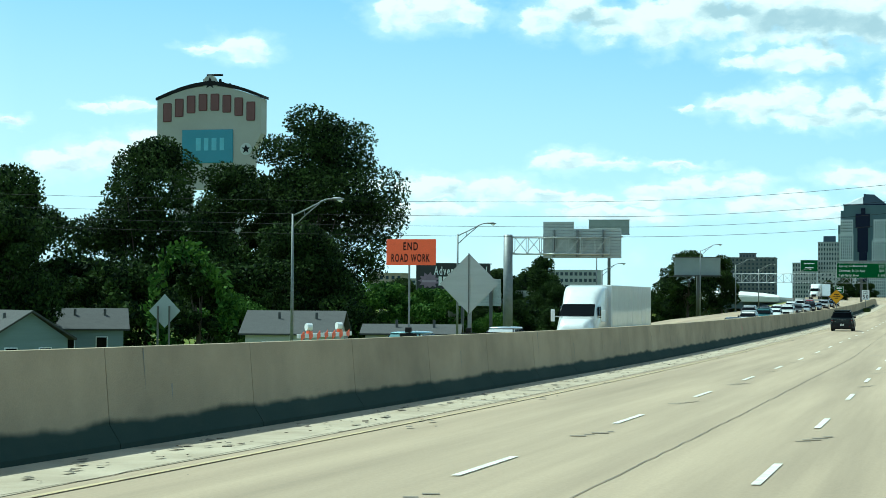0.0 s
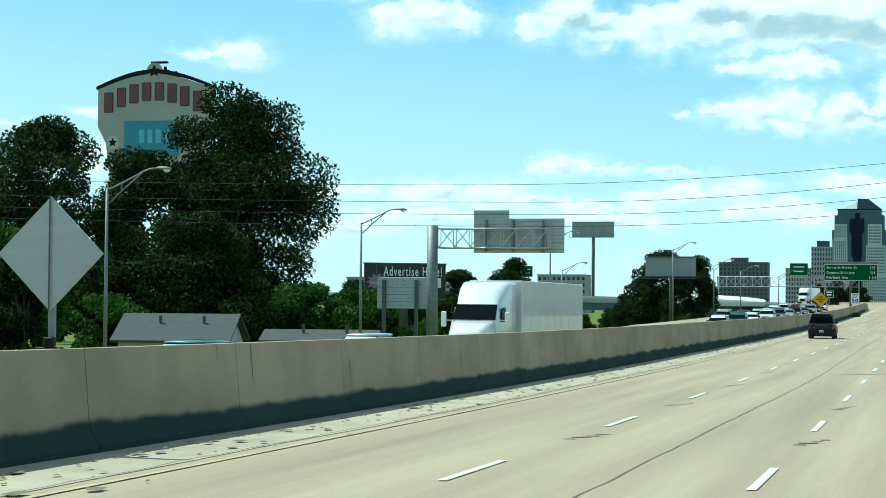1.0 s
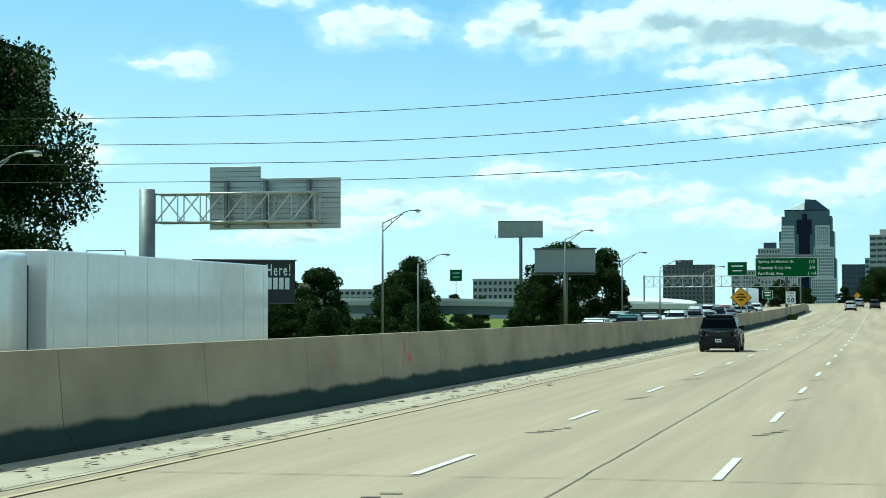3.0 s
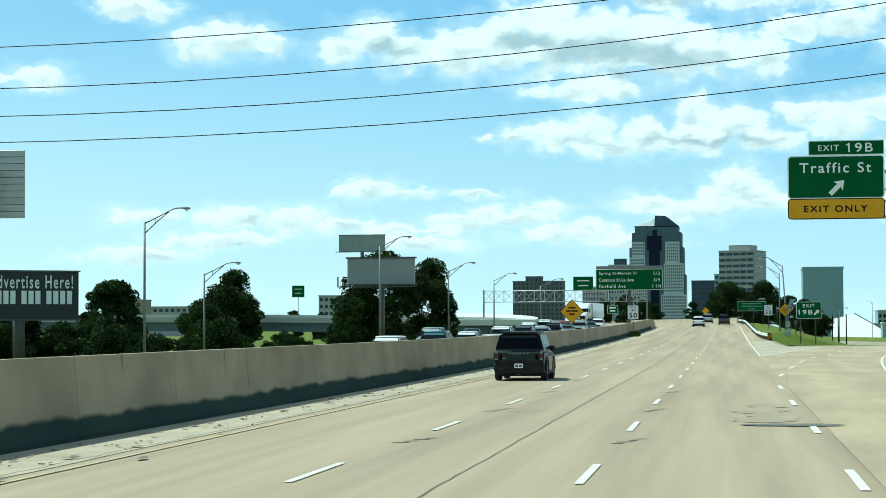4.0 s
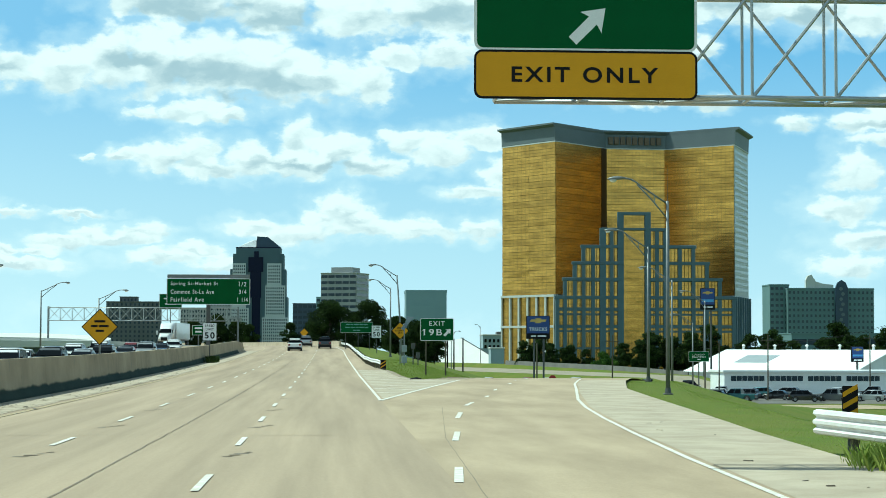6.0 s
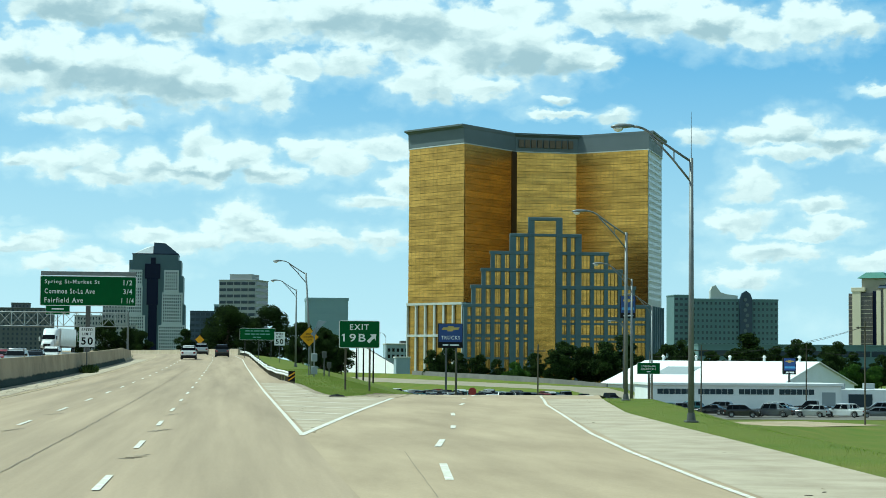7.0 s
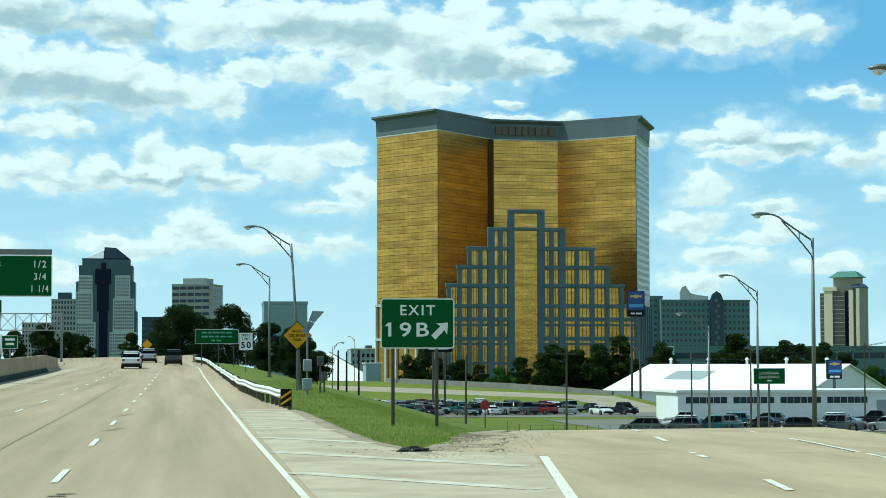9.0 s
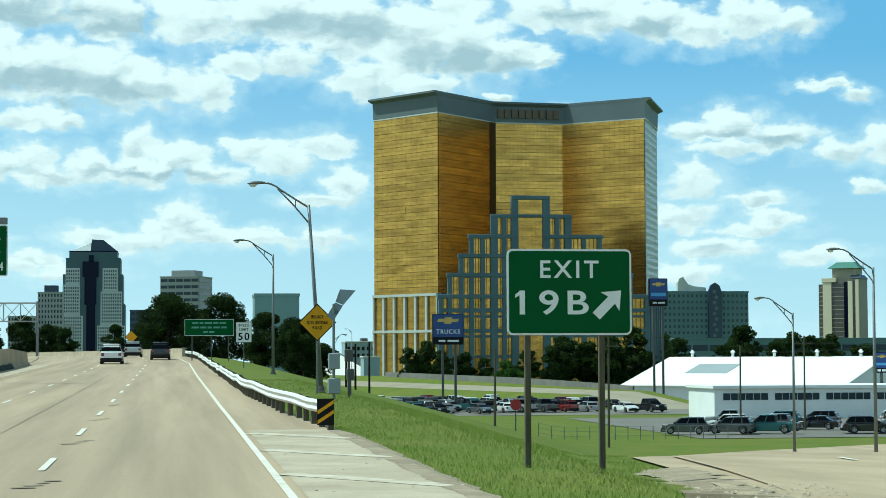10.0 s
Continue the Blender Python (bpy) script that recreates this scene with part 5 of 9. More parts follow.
# gold panes between the columns
for c0, c1 in zip(cols, cols[1:]):
    if c0 == 88.8:
        continue
    m = (c0 + c1) / 2
    topz = max(z for x0, x1, z in STEP if x0 <= m <= x1)
    for z in [B0 + 5.2 * q + 2.9 for q in range(int((topz - B0 - 2) / 5.2))]:
        bm = bmesh.new()
        slab(bm, tuple(cas(c0, FY - 0.22, z - 0.3)), tuple(cas(c1, FY + 0.12, z + 0.3)))
        part("transom", bm, BLUEG, casino)
    for u in (0.36, 0.64):
        bm = bmesh.new()
        x = c0 + (c1 - c0) * u
        slab(bm, tuple(cas(x - 0.06, FY - 0.1, B0)), tuple(cas(x + 0.06, FY + 0.12, topz - 1)))
        part("glazing_bar", bm, GOLD_D, casino)
    bm = bmesh.new()
    slab(bm, tuple(cas(c0 + 0.4, FY + 0.15, B0)), tuple(cas(c1 - 0.4, FY + 0.25, topz - 1)))
    part("pane", bm, GOLD, casino)

# ---- town towers in the distance ----


def block(name, label, at, w, d, h, wall, win, nx, nz, wz=0.55, wx=0.6, group="", base=0.0, cap=0.6, side=True):
    """A building with separate windows on the face towards the highway and its right side."""
    b = thing(name, label, "building", at, group)
    bm = bmesh.new()
    slab(bm, (-w / 2, 0, -6), (w / 2, d, h), 0.05)
    wl_ = part("wall", bm, wall, b)
    bm = bmesh.new()
    slab(bm, (-w / 2 - 0.3, -0.3, h), (w / 2 + 0.3, d + 0.3, h + cap), 0.05)
    part("roof", bm, wall, b)
    sx, sz = w / nx, (h - base) / nz
    first = None
    for i in range(nx):
        for j in range(nz):
            x, z = -w / 2 + sx * (i + 0.5), base + sz * (j + 0.5)
            if first is None:
                bm = bmesh.new()
                slab(bm, (-sx * wx / 2, -0.12, -sz * wz / 2), (sx * wx / 2, 0.1, sz * wz / 2))
                first = part("window", bm, win, b)
                first.matrix_basis = pose(x, 0, z)
            else:
                twin(first, b, pose(x, 0, z))
    return b


DARKWIN = glass_mat("dark_window", (0.02, 0.035, 0.05), 0.12)
STONE = mat("grey_granite", (0.34, 0.34, 0.33), 0.7, other=(0.28, 0.285, 0.28), scale=0.05, amount=0.6)
SLATE = mat("blue_slate_cladding", (0.028, 0.05, 0.085), 0.45, other=(0.02, 0.036, 0.062), scale=0.06)
BRICK_T = mat("tan_brick", (0.30, 0.25, 0.19), 0.85, other=(0.24, 0.20, 0.15), scale=0.1)

tower = thing("office_tower", "tall grey granite office tower with dark blue glass centre and crown", "building", (-71, 2000, 0))
CLAD = mat("teal_grey_cladding", (0.065, 0.105, 0.125), 0.5, other=(0.05, 0.085, 0.105), scale=0.06)
NAVY = glass_mat("navy_glass", (0.006, 0.009, 0.028), 0.2, 0.08)
for k, (x0, x1, z1) in enumerate(((-28.7, 29.0, 52.8), (-26.7, 27.2, 79.7), (-24.1, 25.0, 94.6), (-21.1, 22.0, 100.1))):
    bm = bmesh.new()
    slab(bm, (x0, 2.0 - 0.5 * k, -10), (x1, 50 - k, z1), 0.2)
    part("shaft_tier", bm, CLAD, tower, "blue-grey clad tier")
bm = bmesh.new()
slab(bm, (-20.5, 0.8, 97.0), (21.4, 1.6, 98.6))
slab(bm, (-21.5, 0.6, 100.1), (22.4, 46, 101.0))
part("roof_ledge", bm, NAVY, tower, "dark ledge under the roof")
bm = bmesh.new()
loft(bm, [[(-1.5, 2, 101), (22.0, 2, 101), (22.0, 40, 101), (-1.5, 40, 101)], [(-1.0, 3, 111.6), (9.5, 3, 111.0), (9.5, 40, 111.0), (-1.0, 40, 111.6)]])
bmesh.ops.recalc_face_normals(bm, faces=bm.faces)
part("roof_peak", bm, SLATE, tower, "slanted dark blue roof peak")
bm = bmesh.new()
loft(bm, [[(-19.5, 3.5, 101.0), (-1.8, 3.5, 101.0), (-1.8, 40, 101.0), (-19.5, 40, 101.0)], [(-9, 9, 107.0), (-1.8, 9, 109.0), (-1.8, 40, 109.0), (-9, 40, 107.0)]])
bmesh.ops.recalc_face_normals(bm, faces=bm.faces)
# near-white colour carries the sunlight on this roof slope
part("roof_glazing", bm, mat("bright_roof_glass", (0.75, 0.77, 0.76), 0.25, 0.2, scale=0.1), tower, "bright sloping glass roof")
for x0, x1, z0, z1 in ((-9.1, 5.3, 77, 91.2), (-3.6, 0.8, 91.25, 97), (-7.2, 3.4, 52, 76.95), (-5.4, 2.5, -10, 51.95)):
    bm = bmesh.new()
    slab(bm, (x0, -0.9, z0), (x1, 1.6, z1), 0.1)
    part("glass_bay", bm, NAVY, tower, "dark blue glass bay")
STONE_W = mat("pale_granite", (0.52, 0.54, 0.55), 0.7, other=(0.44, 0.46, 0.47), scale=0.05, amount=0.6)
first = None
for x0, x1, z0, z1 in ((-24.2, -11.6, 70, 85.3), (-26.8, -11.2, 42, 69.95), (-28.9, -8.4, -10, 41.95), (8.9, 22.8, 64, 85.3), (7.2, 26.6, 33, 63.95), (4.4, 29.2, -10, 32.95)):
    bm = bmesh.new()
    slab(bm, (x0, -0.5, z0), (x1, 2.4, z1), 0.1)
    pier = part("stone_front", bm, STONE_W, tower, "pale granite front")
    nx_ = int((x1 - x0 - 0.6) / 2.0)
    for i in range(nx_):
        for k in range(30):
            z = -6 + 3.05 * k
            if not z0 + 1.0 < z < z1 - 0.9:
                continue
            x = (x0 + x1) / 2 + (i - (nx_ - 1) / 2) * 2.0
            if first is None:
                bm = bmesh.new()
                slab(bm, (-0.5, -0.72, -0.85), (0.5, -0.4, 0.85))
                first = part("window", bm, DARKWIN, tower)
                first.matrix_basis = pose(x, 0, z)
            else:
                twin(first, tower, pose(x, 0, z))

of = block("office_block", "grey banded concrete office block with strip windows", (5.2, 1500, 0), 26.6, 27, 56, STONE, DARKWIN, 5, 13, 0.46, 0.88)
of.matrix_basis = pose(5.2, 1500, 0, 0, 0, -20)
for k in range(13):
    bm = bmesh.new()
    slab(bm, (13.2, 0.8, 56 / 13 * (k + 0.27)), (13.42, 26.2, 56 / 13 * (k + 0.73)))
    part("window_strip", bm, DARKWIN, of)
bm = bmesh.new()
slab(bm, (-7, 4, 56.5), (9, 20, 60.5))
part("penthouse", bm, STONE, of)
TEAL = mat("teal_glass_wall", (0.22, 0.31, 0.33), 0.3, 0.2, other=(0.17, 0.25, 0.275), scale=0.05)
bl3 = block("office_block", "smooth blue-green glass office block with flat roof", (52.6, 1200, 0), 22.4, 24, 33.5, TEAL, TEAL, 1, 3, 0.3, 0.9, cap=1.6)
ob1 = block("old_office_block", "old stone office block with punched windows", (-96.4, 1800, 0), 19.6, 20, 56, STONE, DARKWIN, 8, 13, 0.55, 0.45)
bm = bmesh.new()
slab(bm, (-5, 4, 56.5), (6, 14, 62), 0.1)
part("penthouse", bm, SLATE, ob1, "dark rooftop penthouse")
block("old_office_block", "lower old stone block beside the tower", (-117.8, 1790, 0), 21.7, 20, 36.5, STONE, DARKWIN, 9, 9, 0.55, 0.45)
block("hotel_block", "dark brown old hotel block with many windows", (-139.5, 1500, 0), 37, 20, 35, mat("brown_brick", (0.115, 0.12, 0.12), 0.85, scale=0.1), DARKWIN, 12, 11, 0.5, 0.4)
block("hotel_block", "upper floors of the dark old hotel", (-143, 1504, 35), 12, 12, 3.5, bpy.data.materials["brown_brick"], DARKWIN, 5, 1, 0.5, 0.4)
block("office_block", "dark blue low office block by the tower", (-21, 1700, 0), 20, 20, 39, SLATE, DARKWIN, 5, 9, 0.5, 0.8)
block("office_block", "small gabled glass office block among trees", (-7, 1690, 0), 10, 15, 44, TEAL, DARKWIN, 3, 10, 0.5, 0.8)
block("old_office_block", "pale stone block behind the distance sign", (-75, 1500, 0), 22, 18, 24, STONE, DARKWIN, 8, 7, 0.55, 0.45)
block("office_block", "long low pale building behind the interchange", (-330, 1250, 0), 60, 20, 15, STONE, DARKWIN, 16, 4, 0.5, 0.6)
block("office_block", "grey stepped building behind the trees", (-220, 1180, 0), 30, 20, 20, STONE, DARKWIN, 10, 5, 0.5, 0.6)
block("office_block", "brick block far behind the bushes", (-262, 900, 0), 18, 14, 14, BRICK_T, DARKWIN, 6, 4, 0.5, 0.5)

# hotels over the river
TEALW = mat("teal_grey_stucco", (0.115, 0.185, 0.19), 0.7, other=(0.09, 0.15, 0.155), scale=0.06)
h2 = block("casino_hotel", "wide teal-grey casino hotel with a fan crest", (359, 1500, 0), 63, 24, 46, TEALW, DARKWIN, 20, 11, 0.45, 0.45, cap=1.2)
for pts in ([(-26, 47), (-26, 53), (-24.5, 56), (-22, 57), (-20.5, 54.5), (-19, 52.5), (-19, 47)], [(-18.9, 47), (-18.9, 52), (-14, 50.5), (-6, 49.6), (-6, 47)]):
    bm = bmesh.new()
    outline(bm, [(x + 8.5, z) for x, z in pts][::-1], 4, at=2)
    part("roof_crest", bm, PALE, h2, "pale sculpted roof crest")
for x in (7.5,):
    bm = bmesh.new()
    outline(bm, [(x - 4.5, 14), (x + 4.5, 14), (x + 4.5, 47), (x + 3, 51), (x, 53), (x - 3, 51), (x - 4.5, 47)], 2.5, at=-2.5)
    part("sign_fin", bm, SLATE, h2, "tall dark sign fin")
for k in range(9):
    bm = bmesh.new()
    tube(bm, (7.5 + (0.7 if k % 2 else -0.7), -2.6, 17 + 3.7 * k), (7.5 + (0.7 if k % 2 else -0.7), -3.0, 17 + 3.7 * k), 1.3, 1.3, 10)
    part("sign_disc", bm, CORN, h2)
block("casino_hotel", "far wing of the teal-grey casino hotel", (323, 1506, 0), 14, 24, 49, TEALW, DARKWIN, 4, 12, 0.45, 0.6, cap=1)
CREAM = mat("cream_stucco", (0.70, 0.61, 0.45), 0.7, other=(0.60, 0.52, 0.38), scale=0.05)
BROWNW = mat("brown_windows", (0.10, 0.085, 0.08), 0.3, scale=0.1)
h3 = thing("casino_hotel", "cream and brown casino hotel tower with green pavilion roof", "building", (501.1, 1603, 0), rz=-35)
# flank darker than the cream front: that side's shade is in its colour
for nm, x0, x1, y0, y1, z1, m_ in (("dark_bay", -25, -21, 3, 24, 56.5, BROWNW), ("cream_pier", -21.05, -14.5, 0.0, 24, 57.8, CREAM), ("dark_bay", -14.55, -5.3, 0.8, 24, 57.0, BROWNW), ("dark_slot", -5.35, -2.0, 1.5, 24, 58, NAVY),
                                   ("cream_pier", -2.05, 1.4, 0.2, 24, 58.5, CREAM), ("dark_slot", 1.35, 3.6, 1.0, 24, 59, BROWNW), ("cream_pier", 3.55, 6.0, 0.2, 24, 60, CREAM), ("flank_wall", 3.7, 6.3, 2.0, 25, 60.5, mat("beige_flank", (0.30, 0.27, 0.22), 0.75, scale=0.06))):
    bm = bmesh.new()
    slab(bm, (x0, y0, -8), (x1, y1, z1), 0.1)
    part(nm, bm, m_, h3)
for z in [4.2 + 3.3 * k for k in range(16)]:
    bm = bmesh.new()
    slab(bm, (-25.1, 0.62, z), (-5.3, 1.0, z + 0.22))
    part("string_course", bm, CREAM, h3)
bm = bmesh.new()
slab(bm, (-21.8, -0.4, 57.8), (-11, 22, 61), 0.1)
part("parapet", bm, CREAM, h3)
bm = bmesh.new()
loft(bm, [[(-1.0, 0.0, 60.5), (7.2, 0.0, 60.5), (7.2, 26, 60.5), (-1.0, 26, 60.5)], [(0, 4, 63.5), (5, 4, 63.5), (5, 22, 63.5), (0, 22, 63.5)]])
bmesh.ops.recalc_face_normals(bm, faces=bm.faces)
part("flank_roof", bm, SLATE, h3)
bm = bmesh.new()
slab(bm, (-14.5, 3, 57), (4.0, 19, 68.2), 0.1)
part("pavilion", bm, mat("beige_pavilion", (0.36, 0.32, 0.25), 0.75, scale=0.06), h3)
bm = bmesh.new()
loft(bm, [[(-17.5, 0.5, 68.2), (6.5, 0.5, 68.2), (6.5, 21.5, 68.2), (-17.5, 21.5, 68.2)], [(-12, 7, 73), (1, 7, 73), (1, 15, 73), (-12, 15, 73)]])
bmesh.ops.recalc_face_normals(bm, faces=bm.faces)
part("green_roof", bm, mat("green_roof", (0.05, 0.17, 0.13), 0.6, scale=0.1), h3, "green hipped roof")
block("parking_garage", "long dark low casino building", (330, 1150, -6), 170, 30, 17, TEALW, DARKWIN, 20, 2, 0.35, 0.9)

# ---- car dealership ----
deal = thing("dealership_shed", "long white metal dealership shed with pitched roof", "building", (77.8, 560, -5.9))
prof = [(0, 0), (0, 3.3), (18, 7.9), (36, 3.3), (36, 0)]
ROOFM = mat("white_metal_roof", (0.82, 0.82, 0.80), 0.5, other=(0.70, 0.70, 0.68), scale=0.3, amount=0.3, stretch=(3, .2, 1))


def dl(u, v, z):
    """Shed axes: u along its length, v across, z up."""
    a = radians(-42.5)
    return Vector((u * math.cos(a) - v * math.sin(a), u * math.sin(a) + v * math.cos(a), z))


bm = bmesh.new()
loft(bm, [[dl(0, v, z) for v, z in prof], [dl(40, v, z) for v, z in prof]])
bmesh.ops.recalc_face_normals(bm, faces=bm.faces)
part("shed_wall", bm, WHITE, deal)
for v0, z0, v1, z1 in ((-0.6, 3.15, 18.05, 8.0), (36.6, 3.15, 17.95, 8.0)):
    bm = bmesh.new()
    loft(bm, [[dl(-0.6, v0, z0), dl(-0.6, v1, z1), dl(-0.6, v1, z1 + .15), dl(-0.6, v0, z0 + .15)], [dl(40.6, v0, z0), dl(40.6, v1, z1), dl(40.6, v1, z1 + .15), dl(40.6, v0, z0 + .15)]])
    bmesh.ops.recalc_face_normals(bm, faces=bm.faces)
    part("roof_slope", bm, ROOFM, deal, "bright white metal roof")
bm = bmesh.new()
loft(bm, [[dl(8, 7, 5.25), dl(16, 7, 5.25), dl(16, 13, 6.8), dl(8, 13, 6.8)], [dl(8, 7, 5.35), dl(16, 7, 5.35), dl(16, 13, 6.9), dl(8, 13, 6.9)]])
bmesh.ops.recalc_face_normals(bm, faces=bm.faces)
part("roof_patch", bm, GREYP, deal)
for k in range(5):
    bm = bmesh.new()
    p = dl(4 + 8 * k, 18, 7.9)
    tube(bm, p, p + Vector((0, 0, 1.0)), 0.28, 0.25, 8)
    tube(bm, p + Vector((0, 0, 1.0)), p + Vector((0, 0, 1.45)), 0.5, 0.15, 8)
    part("roof_vent", bm, WHITE, deal)
low_b = thing("dealership_annex", "low white dealership building with a row of dark windows", "building", (83.0, 468, -5.6))
bm = bmesh.new()
slab(bm, (-15.8, 0, -0.5), (15.8, 12, 3.8), 0.05)
part("wall", bm, WHITE, low_b)
bm = bmesh.new()
slab(bm, (-16.1, -0.5, 3.8), (16.1, 12.4, 4.25), 0.05)
part("roof", bm, WHITE, low_b)
for g in range(4):
    for k in range(6):
        x = -14.2 + 6.7 * g + 0.98 * k
        bm = bmesh.new()
        slab(bm, (x - 0.44, -0.08, 2.4), (x + 0.44, 0.05, 3.25), 0.02)
        part("window", bm, DARKWIN, low_b)
bm = bmesh.new()
slab(bm, (12.6, -0.1, 0.2), (14.8, 0.05, 2.8))
part("garage_door", bm, GREYP, low_b)
bm = bmesh.new()
slab(bm, (15.85, 1.5, -0.5), (34, 12, 3.3), 0.05)
part("side_wing", bm, WHITE, low_b, "lower white side wing")
for x in (19.5, 26.0):
    bm = bmesh.new()
    slab(bm, (x - 2.0, 1.35, 0.0), (x + 2.0, 1.55, 2.5), 0.02)
    part("roller_door", bm, DARKWIN, low_b, "dark open roller door")
for x in (17.0, 22.0, 30.0):
    bm = bmesh.new()
    slab(bm, (x - 0.8, 4, 3.3), (x + 0.8, 5.5, 4.3), 0.05)
    part("roof_unit", bm, GREYP, low_b)

# ---- vehicles ----


def ring_arc(cy, cz, r, a0, a1, n):
    return [(cy + r * math.cos(radians(a0 + (a1 - a0) * i / n)), cz + r * math.sin(radians(a0 + (a1 - a0) * i / n))) for i in range(n + 1)]


def side_shape(bm, pts, half, bevel=0.05, taper=0.0):
    """A side outline of (y, z) points, given the car's width; taper draws the ends in."""
    ys = [p[0] for p in pts]
    lo, hi = min(ys), max(ys)

    def w(y):
        u = abs((y - lo) / (hi - lo) * 2 - 1)
        return half - taper * u ** 4
    a = [bm.verts.new((-w(y), y, z)) for y, z in pts]
    b = [bm.verts.new((w(y), y, z)) for y, z in pts]
    n = len(pts)
    fa, fb = bm.faces.new(a), bm.faces.new(b[::-1])
    for i in range(n):
        bm.faces.new((a[(i + 1) % n], a[i], b[i], b[(i + 1) % n]))
    bmesh.ops.recalc_face_normals(bm, faces=bm.faces)
    if bevel:
        es = [e for f in (fa, fb) for e in f.edges]
        bmesh.ops.bevel(bm, geom=es, offset=bevel, segments=3, affect="EDGES")


def frustum(bm, lo, hi):
    """From a floor (x half, y0, y1, z) to a roof (x half, y0, y1, z)."""
    loft(bm, [[(-lo[0], lo[1], lo[3]), (lo[0], lo[1], lo[3]), (lo[0], lo[2], lo[3]), (-lo[0], lo[2], lo[3])], [(-hi[0], hi[1], hi[3]), (hi[0], hi[1], hi[3]), (hi[0], hi[2], hi[3]), (-hi[0], hi[2], hi[3])]])
    bmesh.ops.recalc_face_normals(bm, faces=bm.faces)


def wheel(parent, x, y, r, w, spokes=5, lite=False):
    """A tyre with its rim; x marks the outer face."""
    s = 1 if x > 0 else -1
    hub = new("wheel")
    hub.parent, hub.matrix_basis = parent, pose(x - s * w / 2, y, r)
    bm = bmesh.new()
    prof = [(-w / 2, r * 0.62), (-w / 2, r * 0.9), (-w / 2 + 0.03, r), (w / 2 - 0.03, r), (w / 2, r * 0.9), (w / 2, r * 0.62)]
    n = 24
    loft(bm, [[(px_, q * math.cos(2 * math.pi * i / n), q * math.sin(2 * math.pi * i / n)) for i in range(n)] for px_, q in prof], caps=False)
    bmesh.ops.recalc_face_normals(bm, faces=bm.faces)
    part("tyre", bm, RUBBER, hub, smooth=True)
    bm = bmesh.new()
    face = s * (w / 2 - 0.03)
    for k in range(spokes):
        a = 2 * math.pi * k / spokes
        bar(bm, (face, 0.05 * math.cos(a), 0.05 * math.sin(a)), (face, r * 0.6 * math.cos(a), r * 0.6 * math.sin(a)), 0.03, 0.09)
    tube(bm, (face - s * 0.04, 0, 0), (face + s * 0.01, 0, 0), 0.07, 0.06, 10)
    rim = [[(face + s * d, q * math.cos(2 * math.pi * i / n), q * math.sin(2 * math.pi * i / n)) for i in range(n)] for d, q in ((-0.12, r * 0.52), (0.0, r * 0.56), (0.012, r * 0.64))]
    loft(bm, rim, caps=False)
    part("rim", bm, RIM, hub)
    if lite:
        return hub
    bm = bmesh.new()
    tube(bm, (face - s * 0.11, 0, 0), (face - s * 0.09, 0, 0), r * 0.6, r * 0.6, 16)
    part("brake_disc", bm, STEEL_D, hub)
    return hub


def quad_panel(parent, name, pts, material, label="", thick=0.012, shrink=0.0):
    """A thin pane on four points, standing a little proud."""
    p = [Vector(q) for q in pts]
    c = sum(p, Vector()) / len(p)
    p = [c + (q - c) * (1 - shrink) for q in p]
    n = (p[1] - p[0]).cross(p[2] - p[0]).normalized() * thick
    bm = bmesh.new()
    loft(bm, [[q - n for q in p], [q + n for q in p]])
    bmesh.ops.recalc_face_normals(bm, faces=bm.faces)
    return part(name, bm, material, parent, label)


def paint_mat(name, color, rough=0.32, metal=0.25):
    return mat(name, color, rough, metal, other=tuple(c * 0.85 for c in color), scale=2.5, amount=0.6, coat=0.7)


